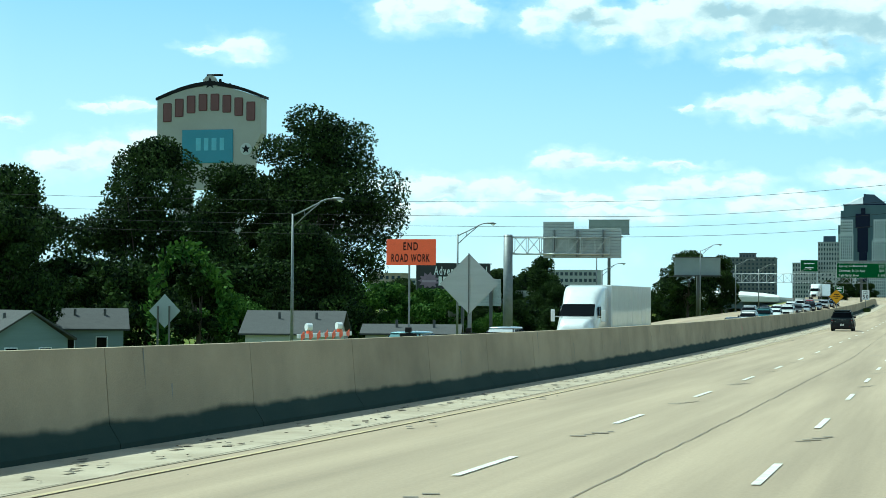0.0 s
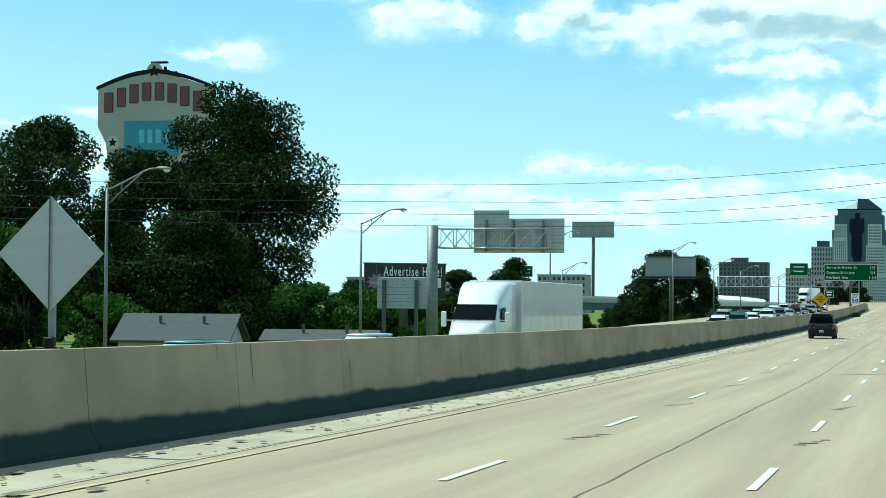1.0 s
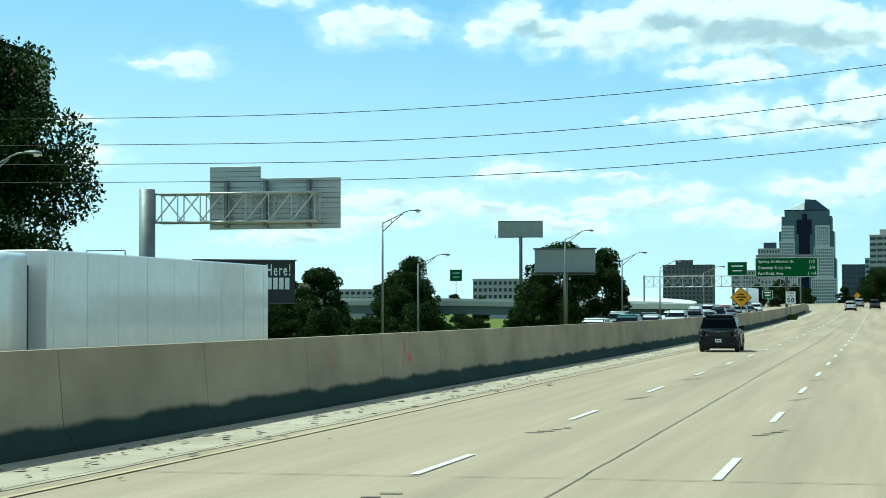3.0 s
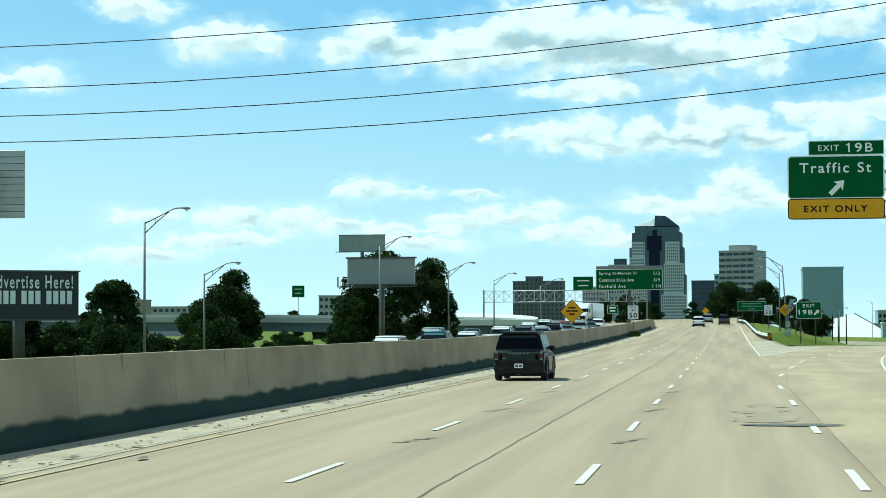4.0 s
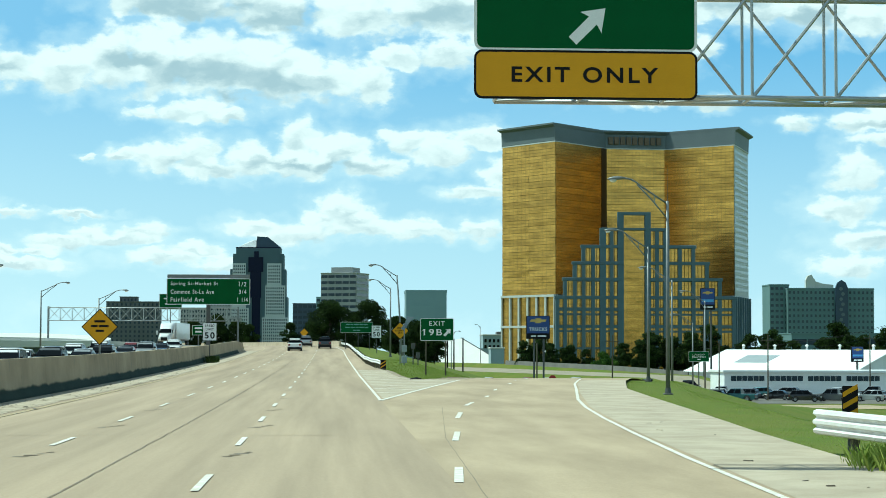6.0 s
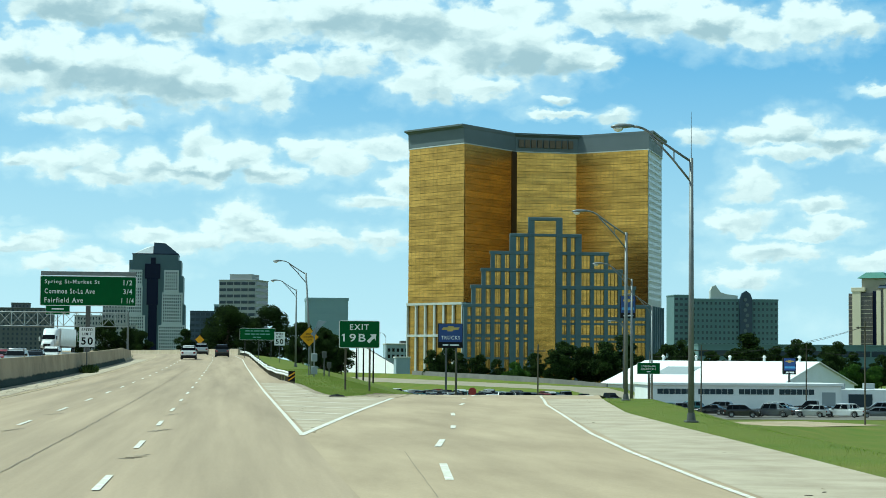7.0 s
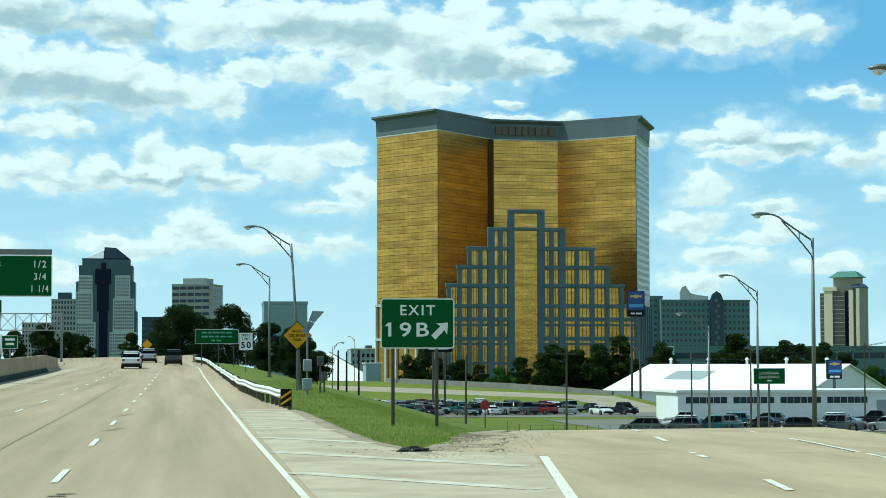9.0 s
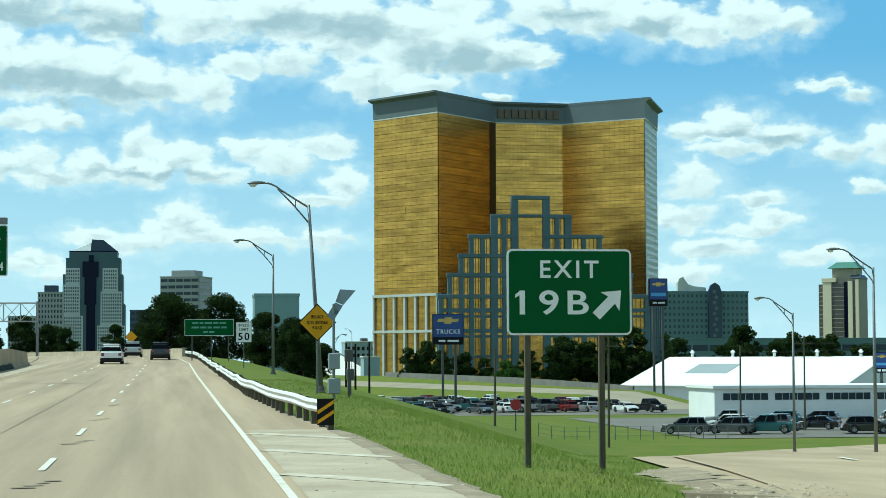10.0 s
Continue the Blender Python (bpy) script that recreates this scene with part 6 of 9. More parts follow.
def vehicle(name, label, category, color, L, W, H, belt, roof, hood, r, kind="suv", group="", lite=False):
    """A car along +y, its rear end at y = 0. roof: (y0, y1) of the roof; hood: (rear y, height, front height)."""
    v = thing(name, label, category, (0, 0, 0), group)
    half = W / 2
    w0, w1 = 0.2 * L if kind != "pickup" else 0.21 * L, 0.80 * L
    low = r * 0.62
    arch = r * 1.2
    pts = [(0.02, low + 0.08)] + [(w0 - arch, low)] + ring_arc(w0, r, arch, 200, -20, 10) + ring_arc(w1, r, arch, 200, -20, 10) + [(L - 0.12, low), (L, low + 0.15), (L - 0.01, hood[2] - 0.12), (L - 0.14, hood[2]), (hood[0], hood[1]), (roof[0] - 0.05 if kind == "pickup" else 0.12, belt), (0.03, belt - 0.08), (0.0, belt - 0.4)]
    if kind == "pickup":
        pts = pts[:-3] + [(0.05, belt - 0.02), (0.0, belt - 0.1)]
    bm = bmesh.new()
    side_shape(bm, pts, half, 0.085, 0.07)
    part("body", bm, color, v)
    # cabin
    top = H - 0.07
    cab0 = {"suv": 0.16, "sedan": 0.17 * L, "pickup": roof[0] - 0.1}[kind]
    lo, hi = (half - 0.06, cab0, hood[0] + 0.05, belt - 0.01), (half - 0.24, roof[0], roof[1], top)
    bm = bmesh.new()
    frustum(bm, lo, hi)
    es = [e for e in bm.edges if max(q.co.z for q in e.verts) > lo[3] + 0.1]
    bmesh.ops.bevel(bm, geom=es, offset=0.09, segments=3, affect="EDGES")
    part("cabin", bm, color, v)
    bm = bmesh.new()
    rings = []
    for k, (ins, z) in enumerate(((0.0, top - 0.02), (0.03, top + 0.03), (0.12, H - 0.015), (0.3, H))):
        x_, y0_, y1_ = hi[0] - ins + 0.0, hi[1] - 0.04 + ins, hi[2] + 0.02 - ins * 1.6
        c_ = 0.12
        rings.append([(-x_ + c_, y0_, z), (x_ - c_, y0_, z), (x_, y0_ + c_, z), (x_, y1_ - c_, z), (x_ - c_, y1_, z), (-x_ + c_, y1_, z), (-x_, y1_ - c_, z), (-x_, y0_ + c_, z)])
    loft(bm, rings)
    bmesh.ops.recalc_face_normals(bm, faces=bm.faces)
    part("roof", bm, color, v, smooth=True)

    def on(side, yf, zf):
        """A point of the cabin's side: yf along (0 rear, 1 front), zf up."""
        y = (lo[1] + (lo[2] - lo[1]) * yf) * (1 - zf) + (hi[1] + (hi[2] - hi[1]) * yf) * zf
        x = lo[0] * (1 - zf) + hi[0] * zf
        return (side * x, y, lo[3] + (hi[3] - lo[3]) * zf)
    for sd in (-1, 1):
        cuts = [(0.05, 0.47), (0.51, 0.94)] if kind != "suv" else [(0.03, 0.24), (0.27, 0.57), (0.60, 0.93)]
        for f0, f1 in cuts:
            q = [on(sd, f0, 0.08), on(sd, f1, 0.08), on(sd, f1, 0.9), on(sd, f0, 0.9)]
            quad_panel(v, "side_window", q if sd > 0 else q[::-1], CAR_GLASS)
        bm = bmesh.new()
        slab(bm, (sd * (half + 0.02) - 0.12 if sd > 0 else sd * (half + 0.02) - 0.08, hood[0] - 0.25, belt - 0.02), (sd * (half + 0.02) + 0.08 if sd > 0 else sd * (half + 0.02) + 0.12, hood[0] - 0.1, belt + 0.16), 0.03)
        part("mirror", bm, PLASTIC, v)
        for k in range(0 if lite else 2):
            bm = bmesh.new()
            yy = cab0 + (hood[0] - cab0) * (0.36 + 0.36 * k)
            slab(bm, (sd * half - 0.02, yy, belt - 0.2), (sd * half + 0.025, yy + 0.2, belt - 0.16), 0.008)
            part("door_handle", bm, PLASTIC, v)
    quad_panel(v, "rear_window", [(-lo[0] + .05, lo[1] + .01, lo[3] + .06), (lo[0] - .05, lo[1] + .01, lo[3] + .06), (hi[0] - .03, hi[1] + .005, hi[3] - .05), (-hi[0] + .03, hi[1] + .005, hi[3] - .05)], CAR_GLASS)
    quad_panel(v, "windscreen", [(lo[0] - .05, lo[2] - .01, lo[3] + .05), (-lo[0] + .05, lo[2] - .01, lo[3] + .05), (-hi[0] + .03, hi[2] - .005, hi[3] - .04), (hi[0] - .03, hi[2] - .005, hi[3] - .04)], CAR_GLASS)
    for sd in (-1, 1):
        bm = bmesh.new()
        slab(bm, (sd * (half - 0.24) - 0.13, -0.02, belt - 0.36), (sd * (half - 0.24) + 0.13, 0.12, belt - 0.12), 0.03)
        part("tail_lamp", bm, TAIL, v)
        bm = bmesh.new()
        slab(bm, (sd * (half - 0.3) - 0.2, L - 0.16, hood[2] - 0.3), (sd * (half - 0.3) + 0.2, L + 0.015, hood[2] - 0.12), 0.03)
        part("headlight", bm, LAMP_CLEAR, v)
        for yy in (w0, w1):
            wheel(v, sd * (half + 0.01), yy, r, 0.23, lite=lite)
    bm = bmesh.new()
    slab(bm, (-half + 0.06, -0.05, low + 0.02), (half - 0.06, 0.1, low + 0.3), 0.04)
    part("rear_bumper", bm, PLASTIC if kind != "sedan" else color, v)
    bm = bmesh.new()
    slab(bm, (-half + 0.06, L - 0.1, low + 0.02), (half - 0.06, L + 0.04, low + 0.28), 0.04)
    part("front_bumper", bm, PLASTIC, v)
    bm = bmesh.new()
    slab(bm, (-0.42, L - 0.03, low + 0.3), (0.42, L + 0.02, hood[2] - 0.14), 0.02)
    part("grille", bm, PLASTIC, v)
    if lite:
        return v
    bm = bmesh.new()
    slab(bm, (-half + 0.12, 0.15, low * 0.75), (half - 0.12, L - 0.25, low + 0.12))
    part("underbody", bm, PLASTIC, v)
    if kind == "pickup":
        bm = bmesh.new()
        slab(bm, (-half + 0.12, 0.1, belt - 0.03), (half - 0.12, roof[0] - 0.2, belt + 0.005))
        part("bed_liner", bm, PLASTIC, v)
    return v


P_GREEN = mat("paint_dark_green", (0.006, 0.014, 0.015), 0.35, 0.0, other=(0.005, 0.011, 0.012), scale=2.5, amount=0.6, spec=0.3, coat=0.25)
P_WHITE = paint_mat("paint_white", (0.72, 0.72, 0.70), 0.35, 0.0)
P_SILVER = paint_mat("paint_silver", (0.38, 0.39, 0.39), 0.3, 0.5)
P_GREY = paint_mat("paint_grey", (0.10, 0.105, 0.11), 0.3, 0.4)
P_BLACK = paint_mat("paint_black", (0.012, 0.012, 0.014), 0.25, 0.2)
P_TEAL = paint_mat("paint_teal", (0.03, 0.11, 0.12), 0.3, 0.3)
P_RED = paint_mat("paint_red", (0.22, 0.02, 0.02), 0.3, 0.2)

# the dark green boxy SUV in the left lane
suv = vehicle("suv", "dark green boxy SUV with black roof rails on the highway", "car", P_GREEN, 4.39, 1.89, 1.80, 1.10, (0.32, 2.55), (3.05, 1.08, 1.0), 0.365)
suv.matrix_basis = pose(-7.75, 165.6, road_z(167))
for sd in (-1, 1):
    bm = bmesh.new()
    bar(bm, (sd * 0.66, 0.45, 1.81), (sd * 0.66, 2.4, 1.81), 0.035, 0.035)
    for y in (0.45, 1.4, 2.35):
        slab(bm, (sd * 0.66 - 0.02, y - 0.05, 1.76), (sd * 0.66 + 0.02, y + 0.05, 1.81))
    part("roof_rail", bm, PLASTIC, suv, "black roof rail")
    bm = bmesh.new()
    slab(bm, (sd * 0.80 - 0.12, -0.045, 0.70), (sd * 0.80 + 0.12, 0.12, 1.06), 0.03)
    cl = part("tail_lamp_unit", bm, PLASTIC, suv, "black-framed tail lamp cluster")
    for z0, z1, m_ in ((0.97, 1.03, DIM_LENS), (0.88, 0.94, TAIL), (0.75, 0.84, DIM_LENS)):
        bm = bmesh.new()
        slab(bm, (sd * 0.82 - 0.055, -0.055, z0), (sd * 0.82 + 0.055, -0.03, z1), 0.008)
        part("lens", bm, m_, cl)
    for yy in (0.878, 3.512):
        bm = bmesh.new()
        ring = [(sd * 0.945, yy + q * math.cos(a), 0.365 + q * math.sin(a)) for q, a in [(0.42, math.pi * k / 12) for k in range(13)] + [(0.50, math.pi * (12 - k) / 12) for k in range(13)]]
        loft(bm, [ring, [(x + sd * 0.025, y, z) for x, y, z in ring]])
        bmesh.ops.recalc_face_normals(bm, faces=bm.faces)
        part("arch_flare", bm, PLASTIC, suv, "black wheel-arch flare")
    bm = bmesh.new()
    slab(bm, (sd * 0.94 - 0.02, 1.36, 0.24), (sd * 0.94 + 0.02, 3.02, 0.36), 0.015)
    part("sill", bm, PLASTIC, suv)
bm = bmesh.new()
slab(bm, (-0.92, -0.07, 0.34), (0.92, 0.14, 0.66), 0.06)
part("lower_bumper", bm, PLASTIC, suv, "black plastic bumper cover")
bm = bmesh.new()
slab(bm, (-0.70, -0.02, 0.70), (0.70, 0.06, 1.04), 0.02)
gate = part("tailgate", bm, P_GREEN, suv)
bars(gate, [(-0.33 + 0.13 * k, 0.985, 0.085, 0.035) for k in range(6)], DIM_LENS, -0.032, "badge")
bars(gate, [(0, 0.94, 0.2, 0.012)], DIM_LENS, -0.032, "badge")
bars(gate, [(-0.55, 0.82, 0.12, 0.055)], DIM_LENS, -0.032, "badge")
bm = bmesh.new()
slab(bm, (-0.33, -0.03, 0.71), (0.33, 0.0, 0.76), 0.01)
part("gate_grip", bm, PLASTIC, gate)
bm = bmesh.new()
slab(bm, (-0.155, -0.085, 0.47), (0.155, -0.07, 0.63), 0.01)
pl = part("number_plate", bm, SIGN_W, suv, "white number plate with plain bars")
bars(pl, [(-0.07, 0.545, 0.09, 0.06), (0.06, 0.545, 0.10, 0.06)], SIGN_K, -0.09, "plate_bar")
bm = bmesh.new()
slab(bm, (-0.68, 0.12, 1.725), (0.68, 0.42, 1.79), 0.02)
part("spoiler", bm, P_GREEN, suv)
bm = bmesh.new()
tube(bm, (0.0, 0.6, 1.78), (0.0, 0.45, 1.98), 0.012, 0.006, 6)
part("antenna", bm, PLASTIC, suv)
for sd in (-1, 1):
    bm = bmesh.new()
    slab(bm, (sd * 0.62 - 0.06, -0.08, 0.41), (sd * 0.62 + 0.06, -0.06, 0.435), 0.005)
    part("reflector", bm, TAIL, suv)
bm = bmesh.new()
slab(bm, (-0.12, 0.02, 0.20), (0.05, 0.5, 0.34), 0.03)
part("exhaust", bm, STEEL_D, suv)

# cars queued on the opposite carriageway, and others
kinds = {
    "sedan": dict(L=4.75, W=1.83, H=1.45, belt=0.92, roof=(1.35, 2.75), hood=(3.55, 0.95, 0.74), r=0.32, kind="sedan"),
    "suv": dict(L=4.7, W=1.9, H=1.72, belt=1.06, roof=(0.5, 2.75), hood=(3.5, 1.05, 0.92), r=0.36, kind="suv"),
    "pickup": dict(L=5.8, W=2.0, H=1.9, belt=1.12, roof=(2.2, 3.75), hood=(4.35, 1.16, 1.08), r=0.40, kind="pickup"),
}
proto = {}


def car_like(kind, color_name, color, m, label, group):
    """A car of a kind and colour at the pose m; the first of each is built, the rest are copies."""
    lite = group == "dealership cars"
    key = (kind, color_name, lite)
    cat = {"sedan": "car", "suv": "car", "pickup": "pickup truck"}[kind]
    nm = {"sedan": "sedan", "suv": "suv", "pickup": "pickup"}[kind]
    if key not in proto:
        v = vehicle(nm, label, cat, color, group=group, lite=lite, **kinds[kind])
        proto[key] = v
        v.matrix_basis = m
    else:
        v = copy_thing(proto[key], m)
    return tagged(v, label, cat, group)


COLOURS = {"white": P_WHITE, "silver": P_SILVER, "grey": P_GREY, "black": P_BLACK, "teal": P_TEAL, "red": P_RED}
QUEUE = [(-18.6, 152, "sedan", "white"), (-18.8, 182, "sedan", "grey"), (-19.0, 200, "suv", "white"), (-18.8, 216, "suv", "teal"), (-18.9, 232, "sedan", "white"),
         (-22.6, 239, "suv", "silver"), (-19.0, 254, "suv", "white"), (-22.7, 262, "sedan", "black"), (-19.1, 272, "suv", "grey"), (-22.5, 281, "sedan", "white"), (-19.0, 288, "sedan", "silver"),
         (-19.0, 301, "suv", "black"), (-22.6, 310, "suv", "white"), (-19.0, 318, "sedan", "grey"), (-22.6, 330, "pickup", "white"), (-19.0, 338, "suv", "silver"), (-19.0, 355, "sedan", "black"),
         (-22.4, 98, "suv", "silver"), (-22.4, 79, "suv", "teal"), (-19.0, 372, "suv", "white"), (-22.8, 360, "sedan", "red")]
for x, y, k, c in QUEUE:
    car_like(k, c, COLOURS[c], pose(x, y + 4, road_z(y) - opp_dip(y + 2), 0, 0, 180), f"{c} {'pickup' if k == 'pickup' else k} queued on the opposite carriageway", "queued cars")
for x, y, k, c in ((-5.0, 398, "suv", "white"), (-0.7, 420, "suv", "black"), (-2.6, 440, "suv", "silver")):
    car_like(k, c, COLOURS[c], pose(x + bend(y), y, road_z(y)), f"{c} SUV driving far ahead on the highway", "cars ahead")

# dealership lot: rows of parked cars
rnd = random.Random(21)
for row_y, x0, x1 in ((544, 30, 53), (533, 27, 57), (522, 25, 61), (511, 24, 66), (500, 29, 66)):
    x = x0
    while x < x1:
        k, c = rnd.choice(("sedan", "sedan", "suv", "suv", "pickup")), rnd.choice(("white", "white", "silver", "silver", "grey", "black", "black", "black", "teal", "red"))
        yy = row_y + (x - 45) * 0.12
        car_like(k, c, COLOURS[c], pose(x, yy, land_z(x, yy) + 0.12, 0, 0, rnd.choice((18, 22, 200)) + rnd.uniform(-5, 5)), f"{c} {k} parked in the dealership lot", "dealership cars")
        x += 2.75 + rnd.uniform(0, 0.5)
for row_y, x0, x1 in ((421, 53, 92), (430, 60, 97), (440, 64, 104)):
    x = x0
    while x < x1:
        k, c = rnd.choice(("suv", "suv", "pickup", "sedan")), rnd.choice(("white", "silver", "grey", "black", "black", "grey", "teal"))
        car_like(k, c, COLOURS[c], pose(x, row_y, land_z(x, row_y) + 0.12, 0, 0, rnd.choice((60, 75, 255)) + rnd.uniform(-4, 4)), f"{c} {k} parked before the white annex", "dealership cars")
        x += 4.3 + rnd.uniform(0, 1.0)

# white semi-trailer truck on the opposite carriageway
tk = thing("semi_truck", "white semi-trailer truck with a tall aerodynamic sleeper cab", "truck", (-20.3, 130.9, road_z(120) + 0.01 - opp_dip(120)), rz=180)
bm = bmesh.new()
slab(bm, (-1.3, 0, 1.15), (1.3, 16.4, 4.08), 0.03)
part("trailer_box", bm, P_WHITE, tk, "plain white trailer box")
for k in range(9):
    for sd in (-1, 1):
        bm = bmesh.new()
        slab(bm, (sd * 1.3 - 0.012, 0.4 + 1.95 * k, 1.2), (sd * 1.3 + 0.012, 0.46 + 1.95 * k, 4.0))
        part("trailer_rib", bm, P_WHITE, tk)
bm = bmesh.new()
slab(bm, (-1.2, 0.3, 0.95), (1.2, 15.8, 1.15))
part("trailer_frame", bm, STEEL_D, tk)


def cab_ring(y, wb, wt, zb, zt, r):
    """One section across the cab: straight sides and a rounded roof."""
    pts = [(-wb, y, zb), (wb, y, zb), (wb, y, zb + (zt - zb) * 0.55)]
    pts += [(wt - r + r * math.cos(a_), y, zt - r + r * math.sin(a_)) for a_ in (0.0, 0.4, 0.8, 1.2, 1.57)]
    pts += [(-wt + r - r * math.sin(a_), y, zt - r + r * math.cos(a_)) for a_ in (0.0, 0.4, 0.8, 1.2, 1.57)]
    return pts + [(-wb, y, zb + (zt - zb) * 0.55)]


bm = bmesh.new()
loft(bm, [cab_ring(17.3, 1.2, 1.2, 0.8, 3.98, 0.12), cab_ring(18.3, 1.22, 1.2, 0.8, 4.0, 0.25), cab_ring(18.9, 1.22, 1.17, 0.8, 3.9, 0.4), cab_ring(19.4, 1.21, 1.12, 0.8, 3.66, 0.5), cab_ring(19.8, 1.2, 1.06, 0.8, 3.32, 0.45), cab_ring(20.15, 1.19, 1.02, 0.8, 2.93, 0.25), cab_ring(20.9, 1.16, 1.05, 0.8, 2.25, 0.15)])
bmesh.ops.recalc_face_normals(bm, faces=bm.faces)
part("cab", bm, P_WHITE, tk, "tall white sleeper cab", smooth=True)
bm = bmesh.new()
slab(bm, (-1.1, 17.0, 1.2), (1.1, 17.3, 3.7))
part("cab_gap", bm, PLASTIC, tk)
bm = bmesh.new()
loft(bm, [cab_ring(20.85, 1.08, 1.0, 0.75, 2.2, 0.2), cab_ring(21.6, 1.05, 0.9, 0.75, 2.05, 0.3), cab_ring(22.2, 1.0, 0.8, 0.75, 1.82, 0.3), cab_ring(22.45, 0.9, 0.7, 0.8, 1.5, 0.25)])
bmesh.ops.recalc_face_normals(bm, faces=bm.faces)
part("bonnet", bm, P_WHITE, tk, smooth=True)
quad_panel(tk, "roof_window", [(1.225, 18.4, 3.25), (1.225, 18.75, 3.3), (1.215, 18.72, 3.5), (1.215, 18.42, 3.5)], CAR_GLASS, thick=0.02)
quad_panel(tk, "windscreen", [(1.02, 20.93, 2.24), (-1.02, 20.93, 2.24), (-0.95, 20.2, 2.92), (0.95, 20.2, 2.92)], CAR_GLASS, thick=0.02)
for sd in (-1, 1):
    quad_panel(tk, "side_window", [(sd * 1.215, 19.5, 2.1), (sd * 1.2, 20.4, 2.15), (sd * 1.13, 20.1, 2.75), (sd * 1.18, 19.6, 2.8)], CAR_GLASS, thick=0.02)
    bm = bmesh.new()
    slab(bm, (sd * 1.5 - 0.12, 20.5, 1.9), (sd * 1.5 + 0.12, 20.6, 2.6), 0.03)
    bar(bm, (sd * 1.15, 20.5, 2.2), (sd * 1.45, 20.55, 2.2), 0.04, 0.04)
    part("mirror", bm, P_WHITE, tk)
    bm = bmesh.new()
    slab(bm, (sd * 0.75 - 0.18, 22.2, 1.0), (sd * 0.75 + 0.18, 22.45, 1.25), 0.03)
    part("headlight", bm, LAMP_CLEAR, tk)
    for yy in (1.5, 2.9, 17.2, 18.5, 21.4):
        wheel(tk, sd * 1.25, yy, 0.5, 0.3, 8)
bm = bmesh.new()
slab(bm, (-0.55, 22.35, 0.85), (0.55, 22.5, 1.45), 0.03)
part("grille", bm, PLASTIC, tk)

tagged(copy_thing(tk, pose(-27.6, 500, road_z(490), 0, 0, 176)), "white semi-trailer truck far along the opposite carriageway", "truck")

# ---- trees and bushes ----


def tree(name, label, at, height, crown_r, trunk, seed, leaf, n_leaf, size, low=0.25, clumps=46, squash=1.0, category="tree"):
    """A tapered trunk with limbs and a crown of many small leaves in uneven clumps."""
    t = thing(name, label, category, at)
    rnd_ = random.Random(seed)
    nr = np.random.RandomState(seed)
    c0 = height * low
    ch = height - c0
    centres = []
    for _ in range(clumps):
        u = rnd_.uniform(0.0, 1.0)
        a = rnd_.uniform(0, 2 * math.pi)
        shape = math.sin(math.pi * min(1, 0.12 + 0.86 * u)) ** 0.6
        r = crown_r * shape * math.sqrt(rnd_.uniform(0.15, 1.0)) * 0.86
        r *= 0.88 + 0.55 * noise.noise(Vector((1.4 * math.cos(a), 1.4 * math.sin(a), 2.5 * u + 7.3 * seed)))
        centres.append(Vector((r * math.cos(a), r * math.sin(a) * squash, c0 + ch * (0.06 + 0.86 * u))))
    if trunk > 0:
        bm = bmesh.new()
        top = Vector((rnd_.uniform(-.3, .3), rnd_.uniform(-.3, .3), c0 + ch * 0.55))
        mid_ = Vector((rnd_.uniform(-.3, .3), rnd_.uniform(-.3, .3), c0))
        tube(bm, (0, 0, -0.8), mid_, trunk, trunk * 0.75, 8)
        tube(bm, mid_, top, trunk * 0.75, trunk * 0.25, 8)
        for c in centres[::3]:
            s = mid_.lerp(top, rnd_.uniform(0.0, 0.8))
            k = s.lerp(c, 0.5) + Vector((0, 0, -0.05 * height))
            tube(bm, s, k, trunk * 0.28, trunk * 0.16, 5)
            tube(bm, k, c, trunk * 0.16, trunk * 0.04, 5)
        part("trunk", bm, BARK, t, "dark bark trunk with spreading limbs")
    pts = []
    for c in centres:
        rad = crown_r * rnd_.uniform(0.13, 0.33)
        per = max(30, int(n_leaf / clumps * (rad / crown_r / 0.235) ** 2))
        d = nr.normal(size=(per, 3))
        d /= np.linalg.norm(d, axis=1)[:, None]
        rr = rad * nr.uniform(0.35, 1.0, size=(per, 1)) ** 0.6
        p = np.array(c) + d * rr * np.array([1.15, 1.15, 0.8])
        pts.append(p)
    p = np.concatenate(pts)
    p = p[p[:, 2] > 0.05]
    n = len(p)
    a = nr.normal(size=(n, 3))
    a /= np.linalg.norm(a, axis=1)[:, None]
    b = np.cross(a, nr.normal(size=(n, 3)))
    b /= np.linalg.norm(b, axis=1)[:, None]
    s = size * nr.uniform(0.6, 1.35, size=(n, 1))
    q = np.stack([p - a * s, p + b * s * 0.55, p + a * s, p - b * s * 0.55], 1).reshape(-1, 3)
    me = bpy.data.meshes.new("crown")
    me.from_pydata(q.tolist(), [], np.arange(4 * n).reshape(-1, 4).tolist())
    me.materials.append(leaf)
    cr = new("crown", me)
    cr.parent = t
    tagged(cr, kind="stuff")
    return t


